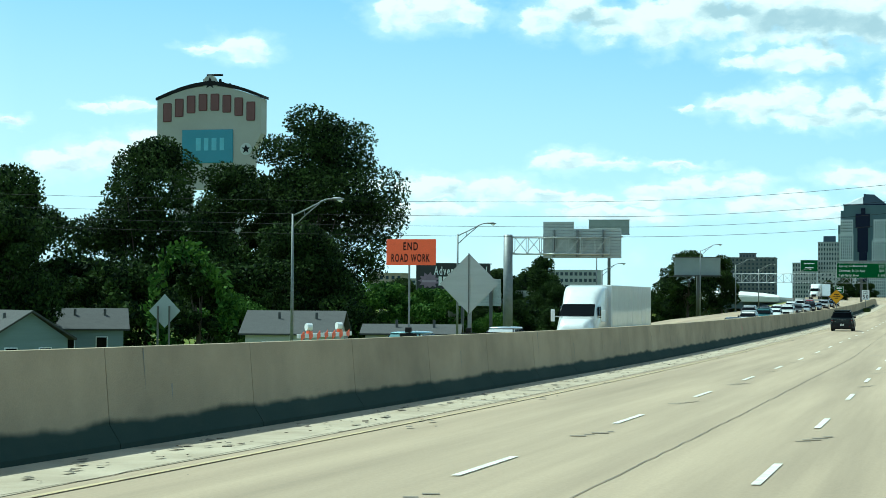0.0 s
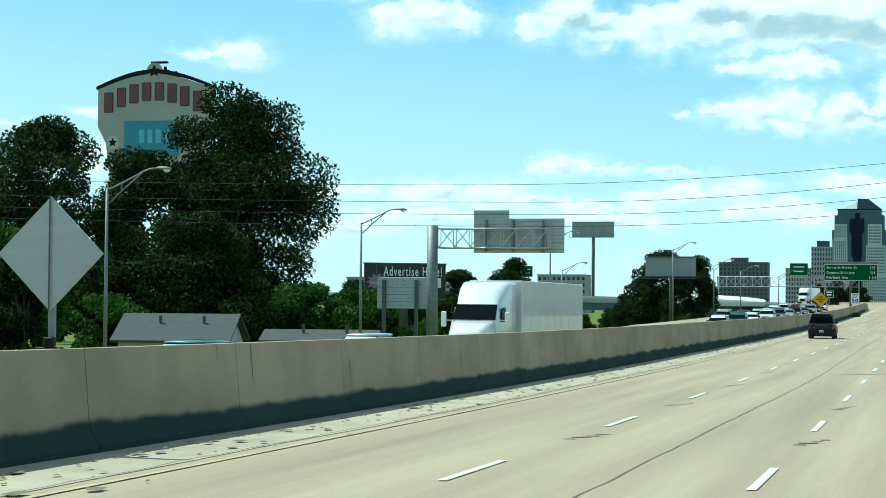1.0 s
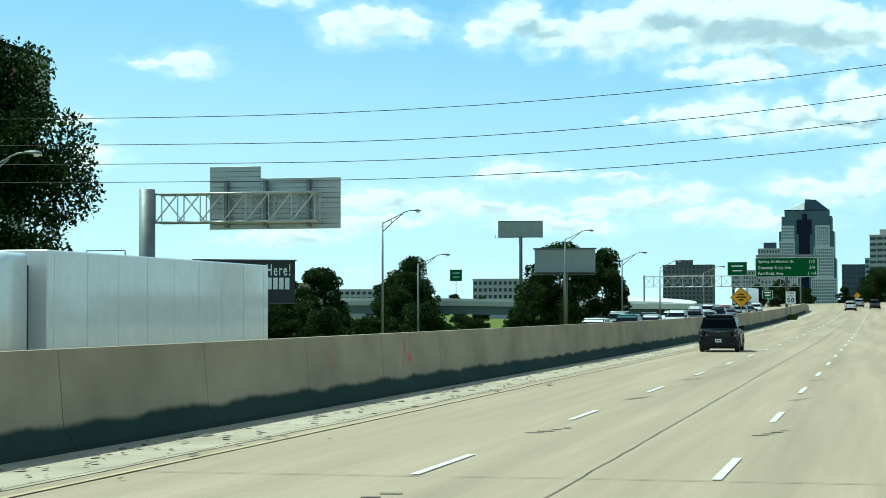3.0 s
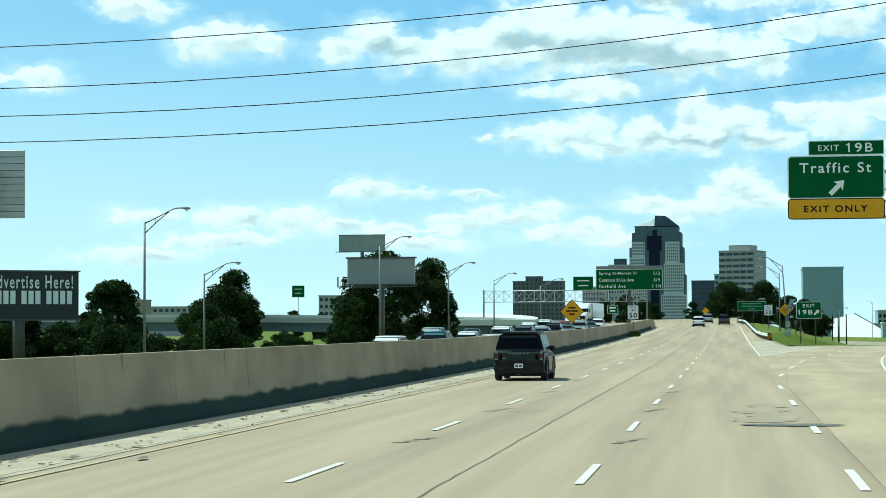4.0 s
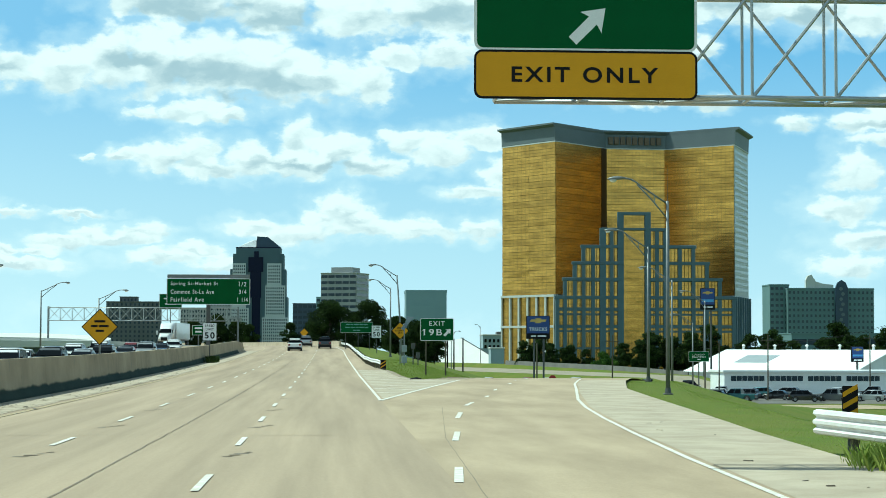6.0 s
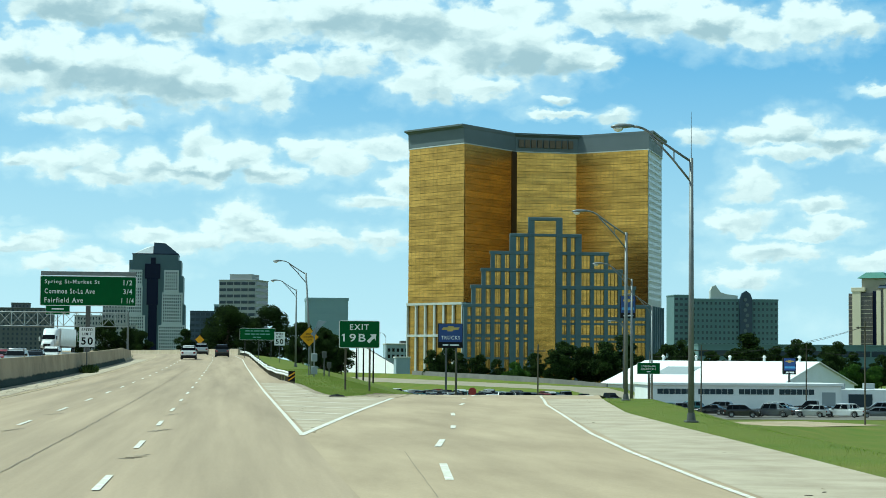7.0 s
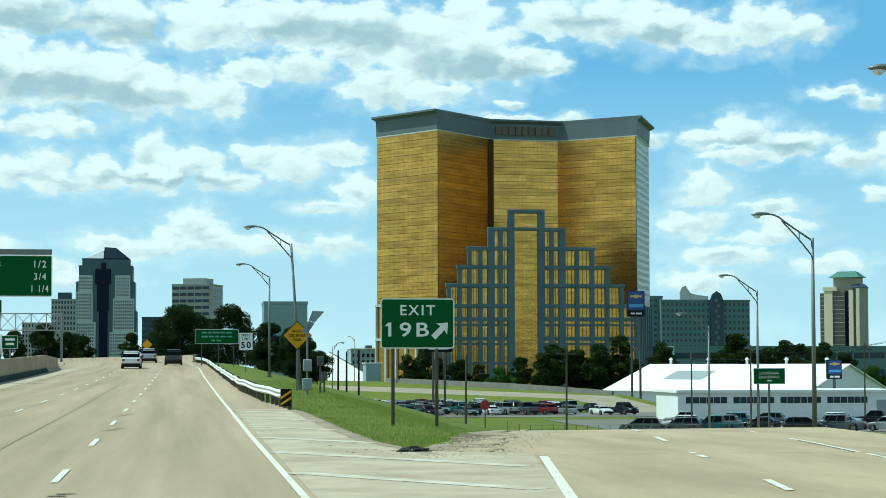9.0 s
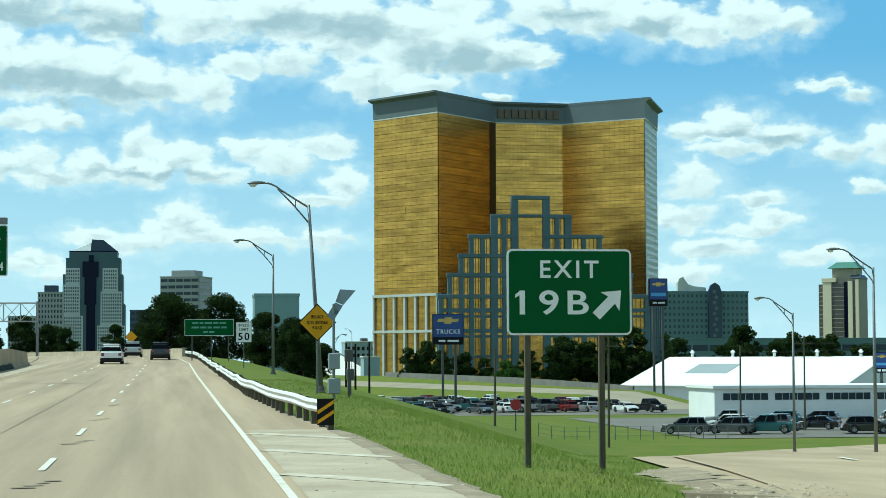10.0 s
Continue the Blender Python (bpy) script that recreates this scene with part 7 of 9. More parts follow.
BIG = "tall dense dark-green broadleaf tree behind the opposite carriageway"
tree("tree", BIG, (-69.6, 208, land_z(-69, 208)), 28.2, 10.6, 0.55, 1, LEAF, 66000, 0.20, 0.12, 80)
tree("tree", BIG, (-81.5, 190, land_z(-81, 190)), 22.8, 9.0, 0.5, 2, LEAF, 48000, 0.20, 0.1, 64)
tree("tree", BIG, (-77.5, 206, land_z(-77, 206)), 21.5, 8.0, 0.45, 14, LEAF, 38000, 0.20, 0.08, 54)
tree("tree", BIG, (-88, 170, land_z(-88, 170)), 18.6, 8.5, 0.5, 3, LEAF, 40000, 0.20, 0.08, 56)
tree("tree", BIG, (-73, 140, land_z(-73, 140)), 13.0, 6.5, 0.4, 4, LEAF, 26000, 0.18, 0.06, 44)
tree("tree", BIG, (-60, 176, land_z(-60, 176)), 12.5, 7.0, 0.4, 5, LEAF, 28000, 0.18, 0.05, 50)
tree("vine_covered_tree", "small tree draped with bright climbing vines", (-48.3, 121, land_z(-48, 121)), 9.6, 2.5, 0.3, 6, LEAF, 9000, 0.18, 0.04, 34)
vine_host = bpy.data.objects["vine_covered_tree"]
for k, strand in enumerate((((-0.4, 9.4), (-1.6, 8.6), (-2.4, 7.0), (-2.7, 5.2), (-2.3, 4.0)), ((-0.2, 9.5), (1.0, 8.5), (2.0, 7.2), (2.6, 6.2)), ((-2.2, 3.9), (-1.6, 3.0), (-1.2, 2.2)), ((2.5, 6.4), (2.8, 5.2), (2.7, 4.2)))):
    nr_ = np.random.RandomState(70 + k)
    st = np.array(strand)
    u = nr_.uniform(0, len(st) - 1, 420)
    mid_p = np.stack([np.interp(u, range(len(st)), st[:, 0]), -1.6 + 0 * u, np.interp(u, range(len(st)), st[:, 1])], 1)
    pt = mid_p + nr_.normal(size=(420, 3)) * np.array([0.26, 0.4, 0.32])
    va, vb = nr_.normal(size=(420, 3)) * 0.13, nr_.normal(size=(420, 3)) * 0.09
    me = bpy.data.meshes.new("vine")
    me.from_pydata(np.stack([pt - va, pt + vb, pt + va, pt - vb], 1).reshape(-1, 3).tolist(), [], np.arange(1680).reshape(-1, 4).tolist())
    me.materials.append(LEAF_B)
    vn = new("vine", me)
    vn.parent = vine_host
    tagged(vn, kind="stuff")
tree("tree", BIG, (-76.5, 216, land_z(-76, 216)), 20.5, 7.5, 0.45, 15, LEAF, 34000, 0.20, 0.08, 52)
UNDER = "dark shaded undergrowth below the tall trees"
under_a = tree("bush", UNDER, (-73, 166, land_z(-73, 166)), 9.0, 5.5, 0.0, 61, LEAF, 9000, 0.24, 0.02, 40, category="bush")
for x, y, s, rz in ((-64.5, 170, 1.0, 80), (-82, 172, 1.1, 150), (-57.5, 178, 0.9, 220), (-90, 160, 1.0, 20)):
    copy_thing(under_a, pose(x, y, land_z(x, y), 0, 0, rz) @ Matrix.Scale(s, 4))
rnd = random.Random(58)
for k in range(34):
    x, y = -47 - 2.6 * k + rnd.uniform(-2, 2), 268 + 1.7 * k + rnd.uniform(-6, 18)
    tagged(copy_thing(under_a, pose(x, y, land_z(x, y) - 0.4, 0, 0, rnd.uniform(0, 360)) @ Matrix.Scale(rnd.uniform(0.42, 0.72), 4)), "dark tangled shrub beside the opposite carriageway", "bush")
for k in range(22):
    x, y = rnd.uniform(-80, -44), rnd.uniform(335, 415)
    tagged(copy_thing(under_a, pose(x, y, land_z(x, y) - 0.4, 0, 0, rnd.uniform(0, 360)) @ Matrix.Scale(rnd.uniform(0.35, 0.6), 4)), "dark tangled shrub beside the opposite carriageway", "bush")
bush_a = tree("bush", "dense bright-green roadside bush behind the barrier", (-57, 195, land_z(-57, 195)), 8.2, 4.8, 0.0, 7, LEAF_B, 13000, 0.19, 0.03, 34, category="bush")
for x, y, s, rz in ((-51.5, 197, 0.95, 70), (-63, 192, 0.9, 130), (-46.5, 203, 0.62, 20), (-45.5, 122, 0.34, 10), (-60, 158, 0.8, 200)):
    copy_thing(bush_a, pose(x, y, land_z(x, y), 0, 0, rz) @ Matrix.Scale(s, 4))
mid_a = tree("tree", "rounded dark tree beside the interchange", (-69, 305, land_z(-69, 305)), 10.4, 4.6, 0.25, 8, LEAF, 17000, 0.18, 0.05, 44)
mid_b = tree("tree", "uneven dark tree beside the opposite carriageway", (6.6, 506, land_z(6.6, 506)), 11.3, 5.0, 0.28, 9, LEAF, 18000, 0.18, 0.05, 48)
mid_c = tree("tree", "broad dark tree under a billboard", (-38.5, 306, land_z(-38, 306)), 11.0, 5.6, 0.3, 10, LEAF, 21000, 0.18, 0.1, 50)
for src, x, y, s, rz in ((mid_a, -95, 292, 0.85, 40), (mid_b, -84, 300, 0.7, 160), (mid_a, -74, 292, 0.62, 90), (mid_a, -62, 318, 0.75, 200), (mid_b, -34, 314, 0.85, 75), (mid_a, -43, 318, 0.8, 10),
                         (mid_c, -84, 172, 0.8, 70), (mid_a, -78, 165, 0.7, 170), (mid_b, -105, 280, 0.8, 250), (mid_c, -100, 240, 1.0, 120), (mid_a, -112, 250, 1.0, 80), (mid_b, -48, 330, 0.6, 280), (mid_c, -90, 320, 0.8, 33), (mid_a, -120, 330, 0.9, 66),
                         (mid_c, -0.6, 502, 0.82, 15), (mid_b, -85, 420, 1.32, 95), (mid_a, -92, 432, 1.1, 195), (mid_b, -66, 330, 0.75, 10), (mid_a, 10.6, 450, 0.62, 140), (mid_b, 13.2, 445, 0.56, 220), (mid_a, 15, 455, 0.58, 300), (mid_c, 16.4, 448, 0.4, 20), (mid_b, 12.5, 420, 0.48, 60),
                         (mid_a, -31, 575, 0.62, 0), (mid_b, -26, 580, 0.7, 50), (mid_c, -22, 590, 0.62, 120), (mid_a, -19, 585, 0.6, 200), (mid_a, -8, 520, 0.46, 40), (mid_b, -4, 515, 0.42, 140), (mid_c, 3, 512, 0.5, 240)):
    copy_thing(src, pose(x, y, land_z(x, y), 0, 0, rz) @ Matrix.Scale(s, 4))
# planting below the casino and round the dealership
far_a = tree("tree", "rounded dark tree in the planting below the casino", (56, 652, -4.6), 10.6, 4.6, 0.25, 28, LEAF, 8000, 0.25, 0.05, 40)
far_b = tree("tree", "uneven dark tree in the planting below the casino", (113, 655, -4.6), 11.2, 4.4, 0.28, 29, LEAF, 8000, 0.25, 0.05, 36)
rnd = random.Random(33)
hedge_b = tree("bush", "green bush in the planting below the casino", (53, 646, land_z(53, 646)), 6.8, 4.6, 0.0, 12, LEAF_B, 9000, 0.22, 0.03, 30, category="bush")
x = 51.0
while x < 180:
    y = 640 + rnd.uniform(-10, 14)
    pick = rnd.random()
    src = hedge_b if pick < 0.3 else (far_a if pick < 0.65 else far_b)
    s = rnd.uniform(0.75, 1.05) if 78 < x < 100 else rnd.uniform(0.5, 0.8)
    copy_thing(src, pose(x, y, -4.6, 0, 0, rnd.uniform(0, 360)) @ Matrix.Scale(s * 1.15, 4))
    x += rnd.uniform(2.0, 3.8)
for k in range(34):
    x, y = rnd.uniform(190, 420), rnd.uniform(800, 1050)
    tagged(copy_thing(rnd.choice((far_a, far_b)), pose(x, y, -5.6, 0, 0, rnd.uniform(0, 360)) @ Matrix.Scale(rnd.uniform(1.0, 1.7), 4)), "dark tree in the far wood", "tree")
for k in range(26):
    x, y = rnd.uniform(-260, -110), rnd.uniform(380, 760)
    tagged(copy_thing(rnd.choice((far_a, far_b)), pose(x, y, -3.0, 0, 0, rnd.uniform(0, 360)) @ Matrix.Scale(rnd.uniform(0.8, 1.2), 4)), "dark tree in the far wood", "tree")

# ---- left of the highway ----
# casino sign tower behind the trees
CREAMB = mat("cream_sign_board", (0.38, 0.36, 0.31), 0.6, other=(0.31, 0.29, 0.25), scale=0.2, amount=0.5)
MAROON = mat("maroon_letters", (0.13, 0.045, 0.04), 0.5, scale=0.5)
st = thing("sign_tower", "tall cream casino sign tower with arched top and blue screen", "sign", (-134.5, 343, -3))
bm = bmesh.new()
arch_pts = [(-10.6, 36.5), (-10.6, 43.2)] + [(-10.6 + 21.2 * k / 14, 43.2 + 2.6 * math.sin(math.pi * k / 14)) for k in range(1, 14)] + [(10.6, 43.2), (10.6, 36.5), (9.0, 33.5), (8.0, 26), (-8.0, 26), (-9.0, 33.5)]
outline(bm, arch_pts, 3.0, at=-1.5)
part("sign_board", bm, CREAMB, st)
bm = bmesh.new()
outline(bm, [(-10.9 + 21.8 * k / 14, 43.2 + 2.7 * math.sin(math.pi * k / 14)) for k in range(15)] + [(10.9 - 21.8 * k / 14, 43.7 + 2.9 * math.sin(math.pi * (1 - k / 14))) for k in range(15)], 3.4, at=-1.7)
part("arched_rim", bm, SIGN_K, st)
for k in range(8):
    u = -1 + 2 * (k + 0.5) / 8
    bm = bmesh.new()
    zc = 40.6 + 2.2 * (1 - u * u)
    slab(bm, (u * 9.7 - 0.85, -1.62, zc - 1.7 - 0.5 * abs(u)), (u * 9.7 + 0.85, -1.5, zc + 1.5), 0.15)
    part("letter_shape", bm, MAROON, st)
bm = bmesh.new()
slab(bm, (-5.4, -1.75, 31.0), (5.0, -1.5, 37.4), 0.1)
part("screen", bm, mat("blue_screen", (0.05, 0.22, 0.30), 0.3, scale=0.3), st, "blue display screen")
bars(st, [(-2.0, 34.6, 1.0, 2.4), (-0.4, 34.6, 0.9, 2.4), (1.2, 34.6, 1.0, 2.4), (2.8, 34.6, 0.9, 2.4)], mat("pale_blue", (0.18, 0.45, 0.55), 0.4, scale=1), -1.8, "screen_shape")


def star(parent, cx, cz, r, y, material):
    bm_ = bmesh.new()
    outline(bm_, [(cx + (r if k % 2 == 0 else r * 0.42) * math.sin(math.pi * k / 5), cz + (r if k % 2 == 0 else r * 0.42) * math.cos(math.pi * k / 5)) for k in range(10)], 0.1, at=y)
    return part("star", bm_, material, parent)


for x in (-7.6, 7.6):
    bm = bmesh.new()
    tube(bm, (x, -1.62, 33.6), (x, -1.5, 33.6), 1.15, 1.15, 18)
    part("disc", bm, PALE, st)
    star(st, x, 33.6, 0.9, -1.72, SIGN_K)
bm = bmesh.new()
tube(bm, (0.2, -1.6, 46.3), (0.2, -1.3, 46.3), 1.5, 1.5, 18)
part("crest_disc", bm, CREAMB, st)
star(st, 0.2, 46.3, 1.2, -1.75, SIGN_K)
for x, h in ((-3.4, 0.7), (-2.0, 1.0), (2.4, 1.0), (3.8, 0.7), (-1.4, 1.6), (1.8, 1.6)):
    bm = bmesh.new()
    tube(bm, (x, -0.4, 45.2), (x, -0.4, 45.6 + h), 0.6, 0.25, 8)
    part("crest_scroll", bm, SIGN_K, st)
bm = bmesh.new()
slab(bm, (-0.9, -0.6, 47.8), (2.2, 0.2, 48.15), 0.05)
part("crest_bar", bm, SIGN_K, st)
for x in (-5.5, 5.5):
    bm = bmesh.new()
    slab(bm, (x - 1.4, -1.2, -1), (x + 1.4, 1.2, 27), 0.1)
    part("leg", bm, CREAMB, st)

# cantilever gantry of the opposite carriageway, seen from behind
lg = thing("sign_gantry", "grey steel cantilever gantry seen from behind by the opposite carriageway", "gantry", (-36.7, 165.2, land_z(-36.7, 165)))
gz0 = -land_z(-36.7, 165)
bm = bmesh.new()
tube(bm, (0, 0, -0.3), (0, 0, 8.25 + gz0), 0.45, 0.40, 16)
part("column", bm, STEEL, lg, smooth=True)
truss(lg, 0.4, 8.9, 6.55 + gz0, 8.0 + gz0, 0.1, 1.0, 7, 0.055)
ob_ = thing("reversed_guide_sign", "corrugated bare back of a large overhead guide sign", "road sign", (-30.2, 166.5, 6.2))
for x0, x1, z1 in ((-3.6, -0.85, 3.25), (-0.85, 3.4, 2.62)):
    n = round(z1 / 0.27)
    for k in range(n):
        bm = bmesh.new()
        slab(bm, (x0, 0.0, z1 * k / n + 0.006), (x1, 0.06, z1 * (k + 1) / n - 0.006), 0.012)
        part("plank", bm, ALU, ob_)
for x0, x1, z1 in ((-3.6, -0.85, 3.25), (-0.85, 3.4, 2.62)):
    bm = bmesh.new()
    slab(bm, (x0 + 0.02, 0.065, 0.02), (x1 - 0.02, 0.08, z1 - 0.02))
    part("backing", bm, STEEL_D, ob_)
for x in (-2.6, -0.5, 1.8):
    bm = bmesh.new()
    slab(bm, (x - 0.07, -0.42, 0.1), (x + 0.07, 0.0, 2.5))
    part("hanger", bm, STEEL, ob_)
sb = thing("reversed_guide_sign", "grey back of a roadside guide sign on two steel posts", "road sign", (-41.2, 173, land_z(-41, 173)))
zb0 = -land_z(-41, 173)
for k in range(9):
    bm = bmesh.new()
    slab(bm, (-2.1, 0, 1.9 + zb0 + 0.28 * k), (2.1, 0.05, 2.165 + zb0 + 0.28 * k), 0.01)
    part("plank", bm, ALU, sb)
for x in (-1.5, 1.2):
    bm = bmesh.new()
    slab(bm, (x - 0.13, -0.3, -0.3), (x + 0.13, -0.05, 4.2 + zb0), 0.01)
    part("post", bm, STEEL_D, sb)
bm = bmesh.new()
for a, b in (((-2.2, 0, 4.4), (-2.2, 0, 5.4)), ((-2.2, 0, 5.4), (0.1, 0, 5.4)), ((0.1, 0, 5.4), (0.1, 0, 4.4))):
    bar(bm, (a[0], 0, a[2] + zb0), (b[0], 0, b[2] + zb0), 0.05, 0.05)
part("lamp_frame", bm, STEEL_D, sb)

# billboards
BB_GREY = mat("billboard_back", (0.27, 0.30, 0.29), 0.7, other=(0.21, 0.235, 0.23), scale=0.4, amount=0.7)


def billboard(label, at, w, z0, z1, rz, face, pole=0.45, catwalk=True):
    b = thing("billboard", label, "billboard", at, rz=rz)
    g = -at[2]
    bm = bmesh.new()
    slab(bm, (-w / 2, 0, z0 + g), (w / 2, 0.5, z1 + g), 0.04)
    p = part("panel", bm, face, b)
    bm = bmesh.new()
    tube(bm, (0, 0.9, -0.5), (0, 0.9, z1 + g - 0.5), pole, pole, 12)
    part("pole", bm, STEEL_D, b, smooth=True)
    bm = bmesh.new()
    for z in (z0 + g - 0.1, z1 + g):
        slab(bm, (-w / 2 - 0.15, -0.12, z), (w / 2 + 0.15, 0.6, z + 0.14))
    part("frame", bm, STEEL_D, b)
    if catwalk:
        bm = bmesh.new()
        slab(bm, (-w / 2 - 0.9, -0.9, z0 + g - 0.3), (w / 2, -0.2, z0 + g - 0.22))
        for k in range(5):
            bar(bm, (-w / 2 - 0.85, -0.85 + 0.15 * k, z0 + g - 0.25), (-w / 2 - 0.85, -0.85 + 0.15 * k, z0 + g + 0.75), 0.03, 0.03)
        bar(bm, (-w / 2 - 0.85, -0.85, z0 + g + 0.75), (-w / 2 - 0.85, -0.25, z0 + g + 0.75), 0.03, 0.03)
        part("catwalk", bm, STEEL_D, b)
    return b, p, g


BLACKB = mat("billboard_black", (0.012, 0.012, 0.013), 0.5, other=(0.02, 0.02, 0.02), scale=0.4)
ab, ap, ag = billboard("black advertising billboard with white lettering", (-70.8, 281, land_z(-70.8, 281)), 11.8, 2.9, 7.75, 33, BLACKB, 0.6, False)
words("Advertise Here!", ap, 1.05, 6.72 + ag, 8.5, 1.35, SIGN_W, -0.03)
x = -2.2
for k in range(10):
    bars(ap, [(x, 5.15 + ag, 0.52, 1.35)], SIGN_W, -0.03)
    x += 0.70 if k not in (2, 5) else 1.12
bm = bmesh.new()
outline(bm, [(-4.0 + (1.75 if k % 2 else 1.2) * math.cos(2 * math.pi * k / 22), 5.2 + ag + (1.3 if k % 2 else 0.85) * math.sin(2 * math.pi * k / 22)) for k in range(22)], 0.03, at=-0.03)
part("starburst", bm, mat("mauve_print", (0.24, 0.16, 0.22), 0.6, scale=1), ap, "mauve starburst shape")
bars(ap, [(-4.0, 5.1 + ag, 2.2, 0.32)], mat("mauve_bar", (0.40, 0.30, 0.36), 0.6, scale=1), -0.07)
billboard("tall grey billboard on a single pole in the distance", (-121, 722, -3), 15.5, 27.2, 32.7, 4, BB_GREY, 0.6)
billboard("low grey billboard over the trees", (-34.1, 282, land_z(-34, 282)), 6.7, 6.2, 8.75, 2, BB_GREY, 0.25)

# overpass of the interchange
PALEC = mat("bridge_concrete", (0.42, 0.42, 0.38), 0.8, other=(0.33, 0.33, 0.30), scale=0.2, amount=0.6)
op = thing("overpass", "long concrete overpass bridge with dark steel girders", "bridge", (-90, 430, -3))
bm = bmesh.new()
deck = [(-160, 40, 7.6), (-60, 4, 7.2), (10, -1, 6.8), (48, 1, 6.1), (70, 12, 5.0)]
loft(bm, [[(x, y, z - 0.9), (x + 1, y + 11, z - 0.9), (x + 1, y + 11, z), (x, y, z)] for x, y, z in deck])
bmesh.ops.recalc_face_normals(bm, faces=bm.faces)
part("deck", bm, PALEC, op)
bm = bmesh.new()
loft(bm, [[(x, y + 0.6, z - 2.5), (x + 1, y + 1.0, z - 2.5), (x + 1, y + 1.0, z - 0.9), (x, y + 0.6, z - 0.9)] for x, y, z in deck])
bmesh.ops.recalc_face_normals(bm, faces=bm.faces)
part("girder", bm, mat("girder_steel", (0.10, 0.13, 0.15), 0.6, other=(0.08, 0.10, 0.12), scale=0.3), op, "blue-grey steel girder")
for x, y in ((-120, 30), (-80, 14), (-40, 5), (-20, 4), (0, 3), (22, 3), (44, 4)):
    bm = bmesh.new()
    for d in (1.5, 9):
        tube(bm, (x, y + d, -1), (x, y + d, 3.6), 0.5, 0.5, 10)
    slab(bm, (x - 0.6, y + 0.3, 3.3), (x + 0.6, y + 10, 4.2), 0.05)
    part("pier", bm, PALEC, op)
# paler twin of PALEC: the sunlit brightness is put into the colour
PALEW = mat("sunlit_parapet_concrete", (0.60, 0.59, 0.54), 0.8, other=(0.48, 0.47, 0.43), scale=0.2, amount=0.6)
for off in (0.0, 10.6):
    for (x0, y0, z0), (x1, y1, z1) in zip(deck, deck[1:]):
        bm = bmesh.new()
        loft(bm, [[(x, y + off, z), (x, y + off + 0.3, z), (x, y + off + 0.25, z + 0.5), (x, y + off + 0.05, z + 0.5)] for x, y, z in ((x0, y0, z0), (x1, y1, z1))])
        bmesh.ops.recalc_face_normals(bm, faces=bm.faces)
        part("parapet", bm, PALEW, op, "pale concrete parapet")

fr = thing("far_ramp", "pale sunlit concrete ramp climbing beyond the queue", "bridge", (0, 430, 0))
run_y = [430 + 10 * k for k in range(18)]
ring_l = [(-0.185 * (y - 131), min(-0.1 * (y - 131) - 2, bend(y) - 33), y, 3.2 + (y - 430) * 0.0145) for y in run_y]
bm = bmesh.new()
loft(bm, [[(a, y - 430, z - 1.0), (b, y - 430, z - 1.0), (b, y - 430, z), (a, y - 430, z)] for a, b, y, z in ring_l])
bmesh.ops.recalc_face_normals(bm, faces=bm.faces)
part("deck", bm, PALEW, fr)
for k in (1, 6, 11, 16):
    a, b, y, z = ring_l[k]
    bm = bmesh.new()
    for x in (a + 2, (a + b) / 2, b - 2):
        tube(bm, (x, y - 430, -4), (x, y - 430, z - 1.0), 0.6, 0.6, 10)
    part("pier", bm, PALEC, fr)

# houses below the trees
SHINGLE = mat("grey_shingles", (0.045, 0.045, 0.045), 0.9, other=(0.07, 0.07, 0.068), scale=1.5, amount=0.7, bump=0.4, stretch=(1, 1, 3))
SIDING = mat("pale_siding", (0.50, 0.50, 0.46), 0.7, other=(0.40, 0.40, 0.37), scale=0.8, amount=0.5, stretch=(0.3, 0.3, 4))


# pale siding darkened in its colour for the shade under the trees
SIDING_SHADED = mat("weathered_blue_grey_siding", (0.20, 0.25, 0.25), 0.75, other=(0.15, 0.19, 0.19), scale=0.8, amount=0.5, stretch=(0.3, 0.3, 4))


